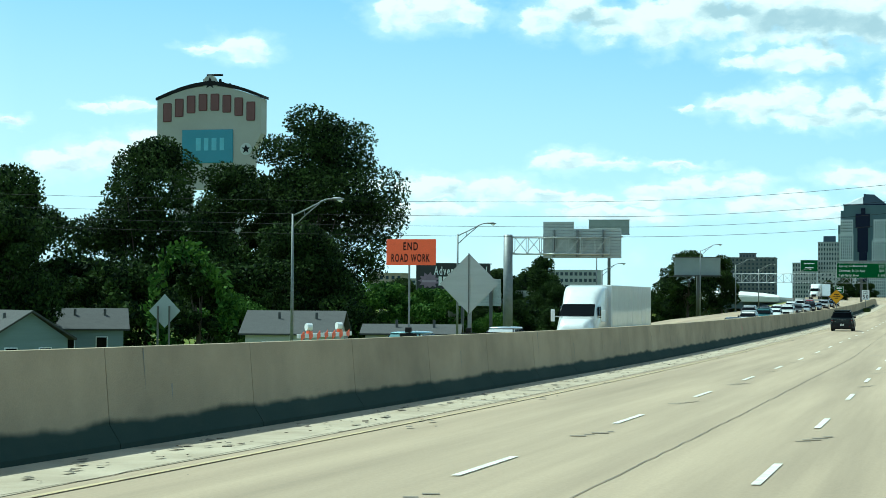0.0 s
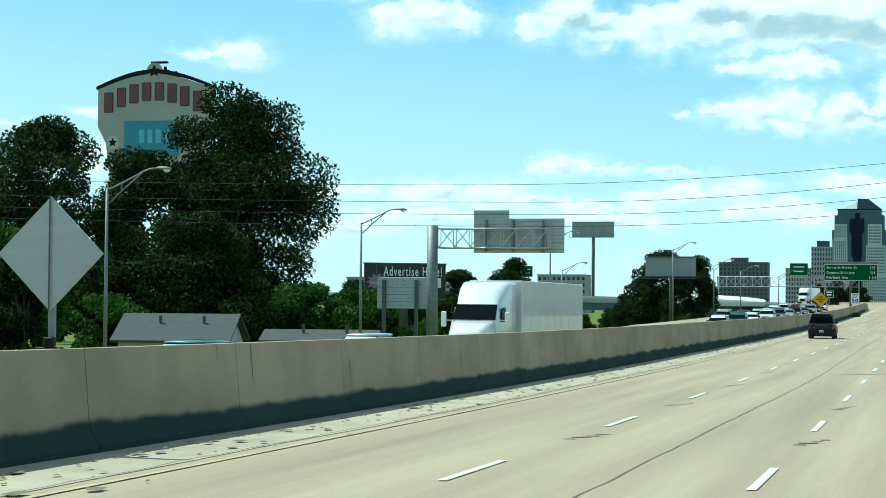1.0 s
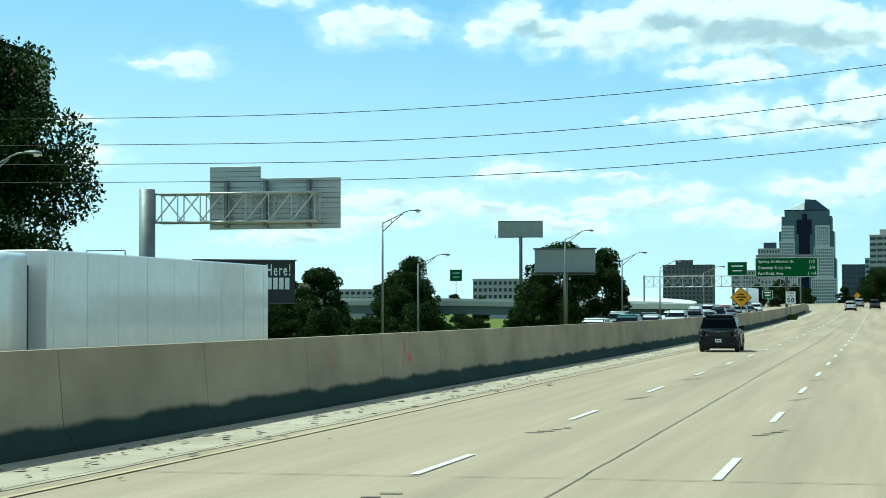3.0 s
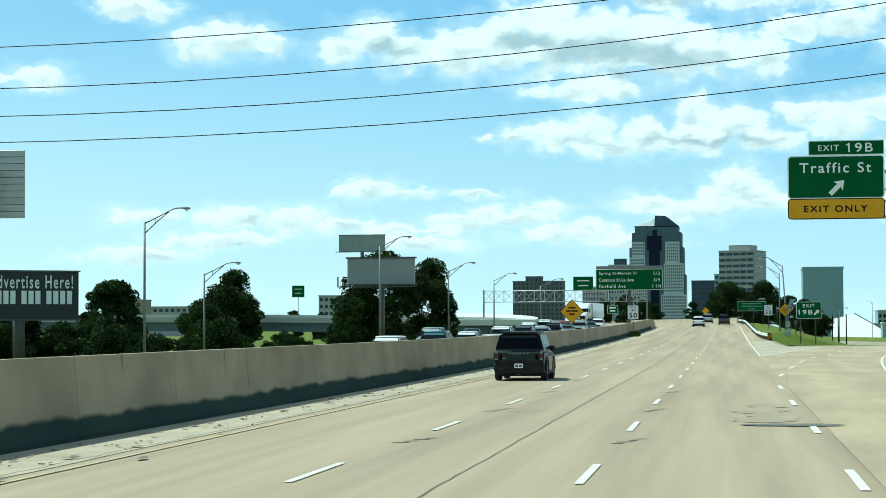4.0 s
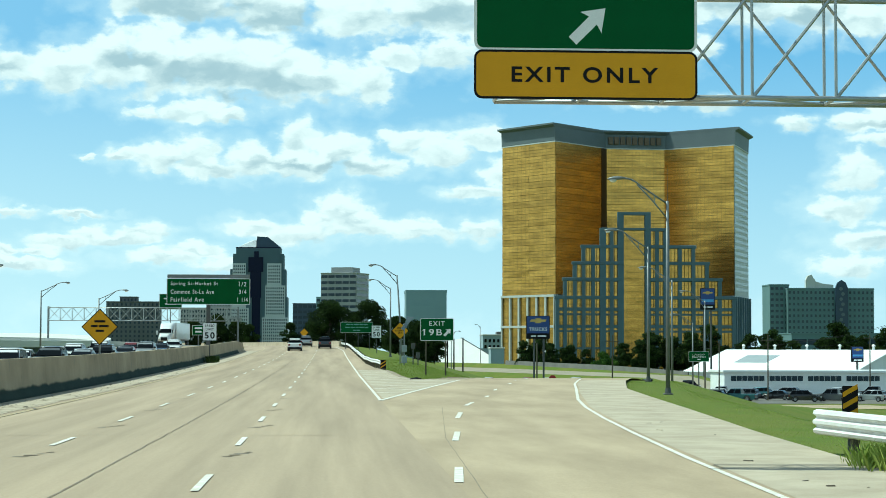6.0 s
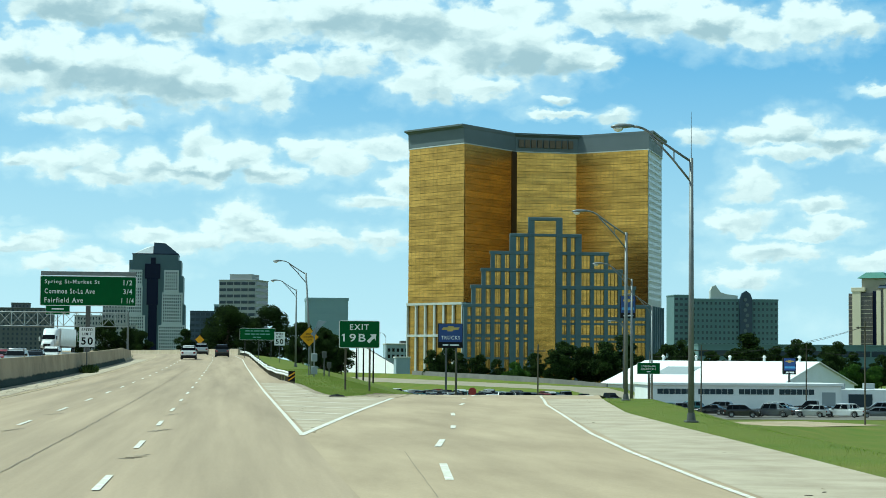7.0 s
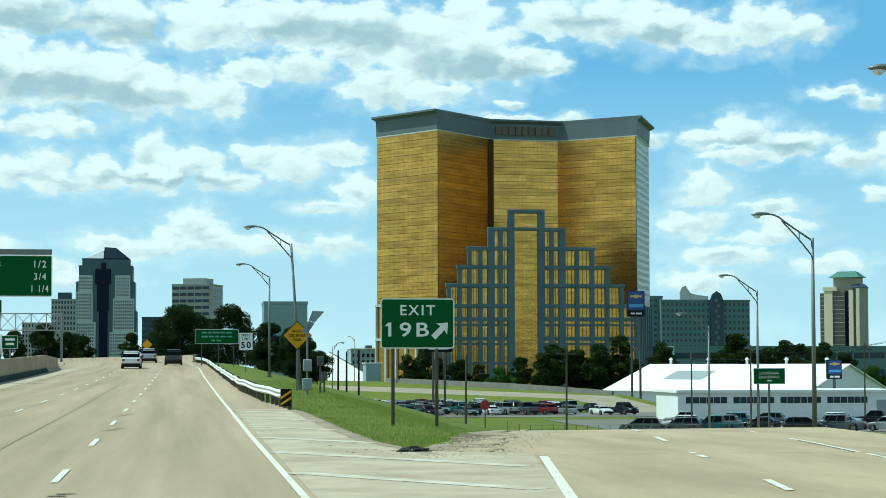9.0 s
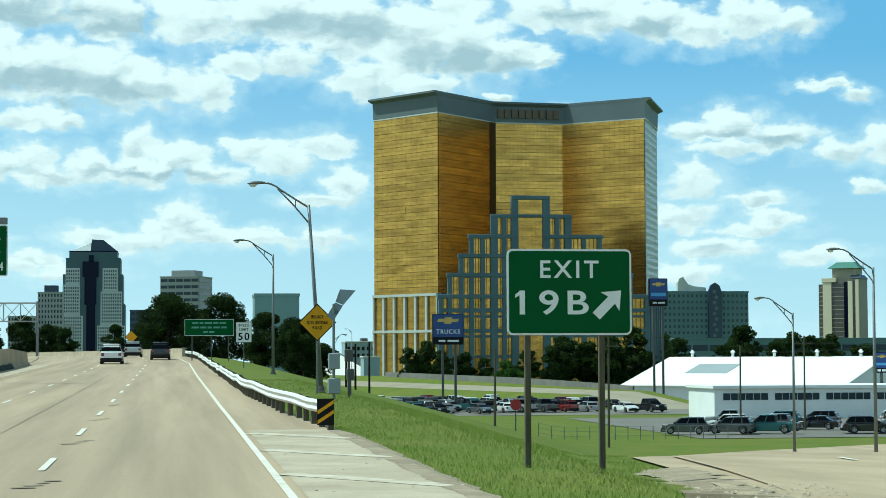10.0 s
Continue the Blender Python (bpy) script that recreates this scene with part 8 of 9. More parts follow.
def house(label, at, w, d, wall_h, roof_h, rz, along=True, clad=SIDING):
    h = thing("house", label, "house", at, rz=rz)
    bm = bmesh.new()
    slab(bm, (-w / 2, 0, -0.5), (w / 2, d, wall_h))
    part("wall", bm, clad, h)
    for sgn in (0, 1):
        bm = bmesh.new()
        if along:
            y0, y1 = (-0.5, d / 2) if sgn == 0 else (d + 0.5, d / 2)
            loft(bm, [[(-w / 2 - 0.5, y0, wall_h - 0.1), (-w / 2 - 0.5, y1, wall_h + roof_h), (-w / 2 - 0.5, y1, wall_h + roof_h + 0.15), (-w / 2 - 0.5, y0, wall_h + 0.05)],
                      [(w / 2 + 0.5, y0, wall_h - 0.1), (w / 2 + 0.5, y1, wall_h + roof_h), (w / 2 + 0.5, y1, wall_h + roof_h + 0.15), (w / 2 + 0.5, y0, wall_h + 0.05)]])
        else:
            x0 = (-w / 2 - 0.5) if sgn == 0 else (w / 2 + 0.5)
            loft(bm, [[(x0, -0.5, wall_h - 0.1), (0, -0.5, wall_h + roof_h), (0, -0.5, wall_h + roof_h + 0.15), (x0, -0.5, wall_h + 0.05)], [(x0, d + 0.5, wall_h - 0.1), (0, d + 0.5, wall_h + roof_h), (0, d + 0.5, wall_h + roof_h + 0.15), (x0, d + 0.5, wall_h + 0.05)]])
        bmesh.ops.recalc_face_normals(bm, faces=bm.faces)
        part("roof", bm, SHINGLE, h)
    bm = bmesh.new()
    if along:
        for x in (-w / 2, w / 2 - 0.1):
            loft(bm, [[(x, 0, wall_h), (x, d, wall_h), (x, d / 2, wall_h + roof_h)], [(x + 0.1, 0, wall_h), (x + 0.1, d, wall_h), (x + 0.1, d / 2, wall_h + roof_h)]])
    else:
        outline(bm, [(-w / 2, wall_h), (w / 2, wall_h), (0, wall_h + roof_h)], 0.1, at=0)
    part("gable", bm, clad, h)
    for x in (-w / 4, w / 5):
        bm = bmesh.new()
        slab(bm, (x - 0.5, -0.06, wall_h - 1.7), (x + 0.5, 0.05, wall_h - 0.6), 0.02)
        wn_ = part("window", bm, SIGN_W, h)
        bm = bmesh.new()
        slab(bm, (x - 0.42, -0.08, wall_h - 1.62), (x + 0.42, -0.04, wall_h - 0.68))
        part("pane", bm, CAR_GLASS, wn_)
    for x in (-w / 6, w / 4):
        bm = bmesh.new()
        tube(bm, (x, d * 0.3, wall_h + roof_h * 0.5), (x, d * 0.3, wall_h + roof_h * 0.5 + 0.9), 0.12, 0.12, 8)
        part("vent_pipe", bm, STEEL_D, h)
    return h


house("low house with a grey shingle roof among trees", (-52.4, 152, -3.1), 7.6, 9, 2.6, 1.8, 12)
house("low pale house with white eaves by the road", (-45, 163, -3.1), 8, 6, 2.5, 0.7, 12)
house("pale gabled house behind the barrier", (-62.7, 125, -3.2), 5.8, 8, 2.7, 1.9, 50, False, SIDING_SHADED)
house("small pale-sided house half hidden by dark trees", (-69, 148, -3.1), 6.0, 6, 2.9, 1.6, 26, True, SIDING_SHADED)

# overhead wires across the highway
wi = thing("power_lines", "four thin dark overhead wires across the highway", "wire", (0, 154.5, 0))
WIRES = ((1.80, 3.52, 12.12), (2.36, 3.96, 10.88), (2.17, 3.61, 9.88), (1.93, 3.19, 8.91))
for c2, c1, c0 in WIRES:
    bm = bmesh.new()
    run = []
    for k in range(61):
        x = -140 + 200 * k / 60
        low_x = -15 * c1 / c2
        u = (x - low_x) / 30
        z = c0 - c1 * c1 / (4 * c2) + (c2 if u > 0 else 0.3) * u * u
        run.append(Vector((x, -0.5 + 0.1 * x, z)))
    sweep(bm, run, 0.014, 4)
    part("wire", bm, SIGN_K, wi)
for x, h in ((-140, 16.5), (60, 30.5)):
    bm = bmesh.new()
    tube(bm, (x, -0.5 + 0.1 * x, land_z(x, 154.5) - 0.5), (x, -0.5 + 0.1 * x, h), 0.22, 0.14, 8)
    part("line_pole", bm, WOOD, wi, "dark wooden pole at the wires' end")

# gantry and green signs over the far lanes
fg = thing("sign_gantry", "grey truss gantry over the far opposite lanes", "gantry", (-30, 470, road_z(470)))
truss(fg, -18, 14, 4.2, 6.4, 0, 0.9, 16, 0.07)
for x in (-18, 14):
    bm = bmesh.new()
    slab(bm, (x - 0.15, 0.2, -2), (x + 0.15, 0.6, 6.6))
    part("column", bm, STEEL, fg)
for x, y, z, w, h in ((-181, 890, 17.3, 5.4, 5.0), (-37.4, 590, 13.0, 5.2, 3.6), (-22.6, 469, 5.2, 2.1, 1.7)):
    s = thing("guide_sign", "small green guide sign far off over the lanes", "road sign", (x, y, z))
    board(s, w, h, 0.1, 0, 0, SIGN_G, SIGN_W, inset=0.06)
    bars(s, [(0, h * 0.2, w * 0.6, 0.3), (0, -h * 0.15, w * 0.5, 0.3)], SIGN_W, -0.04)
    bm = bmesh.new()
    slab(bm, (-0.1, 0.05, land_z(x, y) - z - 0.3), (0.1, 0.25, 0.5))
    part("support", bm, STEEL, s)

gs2 = post_sign("guide_sign", "wide green guide sign on posts before the trees", "road sign", (3.5, 416.5, road_z(416) + 0.1), [(-1.6, 3.2), (0.2, 3.2), (1.8, 3.2)], -0.5, STEEL_D, 0.05)
gp2 = board(gs2, 4.6, 1.55, 0.06, 0, 3.0, SIGN_G, SIGN_W, inset=0.04)
DIM_PRINT = mat("dulled_sign_print", (0.16, 0.34, 0.27), 0.6, scale=2)
for z, spread in ((3.42, (0.55, 0.35, 0.7, 0.45, 0.6)), (3.0, (0.7, 0.55, 0.4, 0.65, 0.5)), (2.58, (0.4, 0.5))):
    x = -sum(spread) / 2 - 0.05 * len(spread)
    for w in spread:
        bars(gp2, [(x + w / 2, z, w, 0.17)], DIM_PRINT, -0.03)
        x += w + 0.12

# ---- right of the highway ----
LOT = mat("lot_asphalt", (0.12, 0.112, 0.098), 0.9, other=(0.18, 0.165, 0.135), scale=0.1, amount=0.8, bump=0.2)
sheet("parking_lot", steps(16, (124, 4)), steps(490, (560, 5)), lambda x, y: max(land_z(x, y), -5.6) + 0.05, LOT, "worn grey dealership parking lot", "parking lot")
sheet("side_lot", steps(50, (122, 4)), steps(413, (475.8, 5)), lambda x, y: max(land_z(x, y), -5.6) + 0.05, LOT, "worn grey paving before the white annex", "parking lot")
# frontage road coming down past the lot, its bank and the low wall behind it


def front_x(y, off):
    return 75 + off - (y - 540) * 0.2545


def road_band(name, offs, heights, material, label, category):
    """A band along the frontage road between two offsets, its rims at heights that change along it."""
    ys = [512, 524] + [536 + 6 * k for k in range(34)]
    vs, fs = [], []
    for j, y in enumerate(ys):
        for o_, (z0, z1) in zip(offs, heights):
            vs.append((front_x(y, o_), y, z0 + (z1 - z0) * min(1.0, (y - 536) / 110) if y >= 536 else -5.7 + (z0 + 5.7) * (y - 512) / 24))
    n = len(offs)
    for j in range(len(ys) - 1):
        for q in range(n - 1):
            fs.append((n * j + q, n * j + q + 1, n * j + n + q + 1, n * j + n + q))
    me_ = bpy.data.meshes.new(name)
    me_.from_pydata(vs, [], fs)
    me_.materials.append(material)
    return tagged(new(name, me_), label, category, kind="structure")


FRONTC = mat("frontage_concrete", (0.29, 0.25, 0.175), 0.9, other=(0.22, 0.185, 0.13), scale=0.15, amount=0.8, bump=0.2)
road_band("frontage_road", (-10, -6, -2), ((-3.72, -3.68), (-3.5, -3.3), (-3.3, -2.88)), FRONTC, "pale concrete frontage road below the casino", "road")
road_band("road_bank", (-17, -13, -10.0), ((-5.7, -5.7), (-4.5, -4.5), (-3.73, -3.69)), GRASS, "mown grass bank below the frontage road", "ground")
road_band("upper_bank", (-2.0, 0.2, 6.0), ((-3.31, -2.89), (-3.2, -1.7), (-5.7, -5.7)), GRASS, "mown grass strip below the wall", "ground")
WALLC = mat("grey_wall_concrete", (0.18, 0.17, 0.15), 0.9, other=(0.115, 0.11, 0.10), scale=0.3, amount=0.8, bump=0.2)
wallf = thing("retaining_wall", "low grey concrete wall along the frontage road", "wall", (75, 540, 0))
WALL_TOP = ((541, -2.46), (560, -1.95), (585, -1.45), (613, -1.18), (650, -0.8))
for k in range(15):
    y0, y1 = 541 + 7.4 * k, 541 + 7.4 * (k + 1) - 0.06
    t0, t1 = (float(np.interp(y_, [p[0] for p in WALL_TOP], [p[1] for p in WALL_TOP])) for y_ in (y0, y1))
    rings = []
    for y_, t_ in ((y0, t0), (y1, t1)):
        x_ = front_x(y_, 0) - 75
        rings.append([(x_ - 0.2, y_ - 540, t_ - 1.7), (x_ + 0.2, y_ - 540, t_ - 1.7), (x_ + 0.12, y_ - 540, t_), (x_ - 0.12, y_ - 540, t_)])
    bm = bmesh.new()
    loft(bm, rings)
    bmesh.ops.recalc_face_normals(bm, faces=bm.faces)
    part("wall_panel", bm, WALLC, wallf)

# low buildings and lamps far off beside the casino
ob_far = thing("low_office", "pale blue-grey low office building with dark windows", "building", (66, 900, -5.6))
OFFICE_GREY = mat("blue_grey_wall", (0.30, 0.37, 0.40), 0.8, other=(0.25, 0.31, 0.34), scale=0.1, amount=0.6)
bm = bmesh.new()
slab(bm, (-8.4, 0, 0), (-5.9, 16, 8.3), 0.05)
slab(bm, (-5.9, 0.01, 0), (14, 16, 13.4), 0.05)
part("wall", bm, OFFICE_GREY, ob_far)
bm = bmesh.new()
slab(bm, (-6.1, -0.3, 13.4), (14.2, 16, 13.8), 0.05)
part("cornice", bm, PALEW, ob_far)
bm = bmesh.new()
slab(bm, (-0.1, 3, 13.8), (2.1, 9, 14.9), 0.05)
part("roof_plant", bm, STEEL_D, ob_far)
for i in range(7):
    for z in (8.2, 10.6):
        bm = bmesh.new()
        slab(bm, (-5.3 + 1.7 * i, -0.05, z), (-4.4 + 1.7 * i, 0.1, z + 1.3))
        part("window", bm, SIGN_K, ob_far)
shed = thing("white_shed", "white shed with a long sloping roof beside the casino", "building", (44, 760, -5.6))
bm = bmesh.new()
side = [(-9, 0), (8.6, 0), (8.6, 5.3), (-1.2, 11.4), (-9, 9.6)]
loft(bm, [[(x, 1.1 * z, z) for x, z in side], [(x, 16, z) for x, z in side]])
bmesh.ops.recalc_face_normals(bm, faces=bm.faces)
part("sloping_front", bm, WHITE, shed)
bm = bmesh.new()
loft(bm, [[(-1.2, 12.4, 11.45), (9.0, 5.6, 5.2), (9.0, 5.6, 5.45), (-1.2, 12.4, 11.7)], [(-1.2, 16.3, 11.45), (9.0, 16.3, 5.2), (9.0, 16.3, 5.45), (-1.2, 16.3, 11.7)]])
bmesh.ops.recalc_face_normals(bm, faces=bm.faces)
part("roof_edge", bm, STEEL, shed)
ent = thing("low_annex", "low pale annex at the casino's foot", "building", (49.3, 705, -5.6))
bm = bmesh.new()
slab(bm, (-2.4, 0, 0), (1.6, 8, 8.0), 0.05)
part("wall", bm, OFFICE_GREY, ent)
bm = bmesh.new()
slab(bm, (-2.6, -0.2, 8.0), (1.8, 8.2, 8.4), 0.05)
part("roof", bm, PALEW, ent)
for x, y, top in ((22.3, 500, 4.9), (43.5, 700, 8.8)):
    z = land_z(x, y)
    street_lamp("street_lamp", "dark street lamp far beyond the lot", (x, y, z), top - z, -1 if y > 600 else 1, 1.2, 0.6, group="street lamps")
for x, y, top in ((16.7, 420, 3.7), (17.7, 421, 3.6), (18.95, 420, 3.75)):
    z = land_z(x, y)
    dp = thing("dark_post", "dark bare post on the verge beyond the ramp", "pole", (x, y, z), "verge posts")
    bm = bmesh.new()
    tube(bm, (0, 0, -0.3), (0, 0, top - z), 0.11, 0.09, 8)
    part("shaft", bm, SIGN_K, dp)

BLUE = mat("dealer_blue", (0.02, 0.055, 0.22), 0.4, other=(0.018, 0.045, 0.18), scale=0.5)
GOLDS = mat("bow_gold", (0.55, 0.38, 0.10), 0.35, 0.4, scale=0.6)


def dealer_sign(label, at, w, z0, z1, poles, lines, base):
    d = thing("dealer_sign", label, "sign", at)
    bm = bmesh.new()
    slab(bm, (-w / 2, 0, z0), (w / 2, 0.7, z1), 0.08)
    p = part("cabinet", bm, SIGN_K, d)
    zm = z0 + (z1 - z0) * 0.24
    bm = bmesh.new()
    slab(bm, (-w / 2 + 0.12, -0.03, zm), (w / 2 - 0.12, 0.02, z1 - 0.12), 0.01)
    f = part("blue_face", bm, BLUE, p, "blue lit sign face")
    c = z0 + (z1 - z0) * 0.78
    s = w * 0.36
    bm = bmesh.new()
    outline(bm, [(-s, c - 0.12 * s), (-0.85 * s, c + 0.16 * s), (-0.3 * s, c + 0.16 * s), (-0.3 * s, c + 0.3 * s), (0.35 * s, c + 0.3 * s), (0.35 * s, c + 0.16 * s), (s, c + 0.16 * s), (0.85 * s, c - 0.12 * s), (0.3 * s, c - 0.12 * s), (0.3 * s, c - 0.28 * s), (-0.35 * s, c - 0.28 * s), (-0.35 * s, c - 0.12 * s)], 0.02, at=-0.05)
    part("emblem", bm, GOLDS, f, "plain gold emblem shape")
    if lines:
        words(lines, f, 0, z0 + (z1 - z0) * 0.42, w * 0.76, (z1 - z0) * 0.15, SIGN_W, -0.05)
    else:
        bars(f, [(0, z0 + (z1 - z0) * 0.42, w * 0.8, (z1 - z0) * 0.12)], mat("sky_bar", (0.12, 0.35, 0.65), 0.4, scale=1), -0.05)
    bars(p, [(-w * 0.2, z0 + (z1 - z0) * 0.12, w * 0.22, 0.28), (w * 0.16, z0 + (z1 - z0) * 0.12, w * 0.36, 0.28)], SIGN_W, -0.02)
    for x in poles:
        bm = bmesh.new()
        slab(bm, (x - 0.17, 0.15, base), (x + 0.17, 0.5, z0), 0.02)
        part("pole", bm, STEEL_D, d)
    return d


dealer_sign("blue truck dealer sign with gold emblem on two poles", (39.7, 510, -5.6), 4.55, 9.75, 14.2, (-0.75, 1.1), "TRUCKS", -0.5)
cs = dealer_sign("tall blue dealer sign with gold emblem on two poles", (78.3, 538, -5.6), 3.1, 16.1, 20.6, (-0.75, 0.75), "", -0.5)
bm = bmesh.new()
for k in range(3):
    bar(bm, (-0.75, 0.3, 8 + 3 * k), (0.75, 0.3, 8 + 3 * k), 0.12, 0.12)
part("cross_tie", bm, STEEL_D, cs)
dealer_sign("small blue dealer sign over the annex roof", (93.8, 480, -5.6), 2.2, 5.6, 8.4, (0.0,), "", 0)

# striped object markers and the yellow sign by the gantry
for x in (9.85, 10.91):
    om = post_sign("object_marker", "black and yellow striped object marker beside the gantry post", "road sign", (x, 179.6, road_z(179) - 0.25), [(0, 0.9)], -0.4, STEEL_D, 0.03)
    pb = board(om, 0.31, 0.92, 0.03, 0, 1.05, SIGN_K, SIGN_K, inset=0.01)
    for k in range(4):
        bm = bmesh.new()
        z = 0.66 + 0.23 * k
        outline(bm, [(-0.145, z - 0.06), (0.145, z + 0.1), (0.145, z + 0.2), (-0.145, z + 0.04)], 0.004, at=-0.03)
        part("stripe", bm, SIGN_Y, pb)
ys = post_sign("arrow_sign", "yellow advisory sign on a post at the road's edge", "road sign", (11.12, 175.6, road_z(176) - 0.1), [(0, 3.1)], -0.3, STEEL, 0.04)
yp = board(ys, 1.5, 1.4, 0.06, 0, 2.7, SIGN_Y, SIGN_K, inset=0.04)
bars(yp, [(-0.2, 2.9, 0.6, 0.12), (-0.2, 2.6, 0.7, 0.12)], SIGN_K, -0.03)

# green sign on the ramp, cabinets, poles
gsn = post_sign("guide_sign", "small dark green guide sign by the exit ramp", "road sign", (34.7, 323, land_z(34.7, 323)), [(0, 1.2 - land_z(34.7, 323))], -0.4, STEEL_D, 0.05)
gpn = board(gsn, 1.95, 0.95, 0.04, 0, 1.4 - land_z(34.7, 323), SIGN_G, SIGN_W, inset=0.025)
words("LOUISIANA", gpn, 0, 1.58 - land_z(34.7, 323), 1.2, 0.16, SIGN_W)
words("BOARDWALK", gpn, 0, 1.34 - land_z(34.7, 323), 1.3, 0.16, SIGN_W)
bars(gpn, [(0, 1.13 - land_z(34.7, 323), 0.3, 0.09)], SIGN_W, -0.03)
UPOLE = [(27, 395, 6.5), (37.5, 398, 9.6), (66, 430, 10.0), (75.5, 388, 12.5), (57.5, 425, 9.0), (88, 452, 10.5), (98, 440, 11.0)]
for x, y, h in UPOLE:
    up_ = thing("utility_pole", "dark weathered wooden utility pole", "pole", (x, y, land_z(x, y)), "utility poles")
    bm = bmesh.new()
    tube(bm, (0, 0, -0.5), (0.05, 0, h), 0.12, 0.08, 8)
    part("shaft", bm, WOOD, up_)
    if h > 9:
        bm = bmesh.new()
        slab(bm, (-1.0, -0.06, h - 0.9), (1.0, 0.06, h - 0.78))
        part("crossarm", bm, WOOD, up_)
        for dx in (-0.8, 0, 0.8):
            bm = bmesh.new()
            tube(bm, (dx, 0, h - 0.78), (dx, 0, h - 0.6), 0.05, 0.03, 6)
            part("insulator", bm, STEEL_D, up_)
wr = thing("power_lines", "thin drooping wires between the utility poles", "wire", (60, 400, 0))
for (x0, y0, h0), (x1, y1, h1) in zip(UPOLE[2:], UPOLE[3:]):
    bm = bmesh.new()
    run = []
    for k in range(13):
        u = k / 12
        z = (h0 + land_z(x0, y0)) * (1 - u) + (h1 + land_z(x1, y1)) * u - 1.2 * 4 * u * (1 - u) - 0.7
        p = Vector((x0 + (x1 - x0) * u - 60, y0 + (y1 - y0) * u - 400, z))
        run.append(p)
    sweep(bm, run, 0.02, 4)
    part("wire", bm, SIGN_K, wr)
stp = post_sign("stop_sign", "red octagonal stop sign down at the lot", "road sign", (29.7, 400, land_z(29.7, 400)), [(0, 2.3)], -0.3, STEEL_D, 0.05)
bm = bmesh.new()
outline(bm, [(0.52 * math.cos(radians(22.5 + 45 * k)), 2.3 + 0.52 * math.sin(radians(22.5 + 45 * k))) for k in range(8)], 0.03, at=-0.03)
part("panel", bm, mat("sign_red", (0.35, 0.02, 0.02), 0.5, scale=2), stp)
so = thing("solar_beacon", "slanted solar panel and control boxes on a grey pole", "equipment", (6.15, 309, road_z(309) - 0.15))
bm = bmesh.new()
tube(bm, (0, 0, -0.3), (0, 0, 3.7), 0.06, 0.05, 8)
part("pole", bm, STEEL, so)
bm = bmesh.new()
for q in ([(-0.28, -0.12, 3.22), (-0.02, -0.2, 3.05), (0.36, 0.1, 3.62), (0.06, 0.18, 3.74)], [(0.08, 0.18, 3.78), (0.38, 0.1, 3.66), (0.88, 0.4, 4.22), (0.28, 0.5, 4.26)]):
    loft(bm, [q, [(x + 0.01, y + 0.03, z + 0.02) for x, y, z in q]])
bmesh.ops.recalc_face_normals(bm, faces=bm.faces)
part("solar_panel", bm, mat("solar_glass", (0.10, 0.13, 0.14), 0.3, 0.1, other=(0.075, 0.10, 0.11), scale=3), so, "slanted grey solar panel")
for z, w in ((1.5, 0.22), (0.55, 0.24)):
    bm = bmesh.new()
    slab(bm, (-w, -0.3, z - 0.3), (w, -0.05, z + 0.3), 0.03)
    part("control_box", bm, GREYP, so)
for x, y, h in ((7.1, 313, 1.9), (7.9, 321, 1.2)):
    cb = thing("control_cabinet", "small dark control cabinet on a post", "equipment", (x, y, land_z(x, y)))
    bm = bmesh.new()
    slab(bm, (-0.05, -0.05, -0.3), (0.05, 0.05, h))
    part("post", bm, STEEL_D, cb)
    bm = bmesh.new()
    slab(bm, (-0.17, -0.15, h - 0.5), (0.17, 0.1, h), 0.02)
    part("cabinet_box", bm, STEEL_D, cb)

# low fence in front of the lot
fe = thing("fence", "low wire fence with steel posts before the lot", "fence", (34, 412, 0))
for k in range(16):
    x, y = 1.25 * k, 412 + 0.1 * k
    z = land_z(34 + x, y)
    bm = bmesh.new()
    tube(bm, (x, y - 412, z - 0.2), (x, y - 412, z + 1.3), 0.04, 0.04, 6)
    part("post", bm, STEEL, fe)
for h in (0.4, 0.85, 1.28):
    bm = bmesh.new()
    sweep(bm, [Vector((1.25 * k, 0.1 * k, land_z(34 + 1.25 * k, 412 + 0.1 * k) + h)) for k in range(16)], 0.012, 4)
    part("wire_strand", bm, STEEL, fe)

# ragged grass rims, litter and gravel
GB = mat("grass_blades", (0.22, 0.30, 0.04), 0.8, other=(0.36, 0.36, 0.10), scale=0.5, amount=0.8, spec=0.2)


def blades(name, label, spots, h, seed, material=GB, wide=1.0):
    nr = np.random.RandomState(seed)
    verts, faces = [], []
    for x, y in spots:
        a = nr.uniform(0, 2 * math.pi)
        hh = h * nr.uniform(0.5, 1.3)
        w = (0.01 + 0.012 * nr.rand()) * wide
        z = land_z(x, y) - 0.02
        dx, dy = math.cos(a) * w, math.sin(a) * w
        lx, ly = nr.uniform(-0.5, 0.5, 2) * hh
        i = len(verts)
        verts += [(x - dx, y - dy, z), (x + dx, y + dy, z), (x + lx * 0.4 + dx * 0.6, y + ly * 0.4 + dy * 0.6, z + hh * 0.6), (x + lx, y + ly, z + hh)]
        faces += [(i, i + 1, i + 2), (i, i + 2, i + 3)]
    me_ = bpy.data.meshes.new(name)
    me_.from_pydata(verts, [], faces)
    me_.materials.append(material)
    return tagged(new(name, me_), label, "grass", kind="stuff")


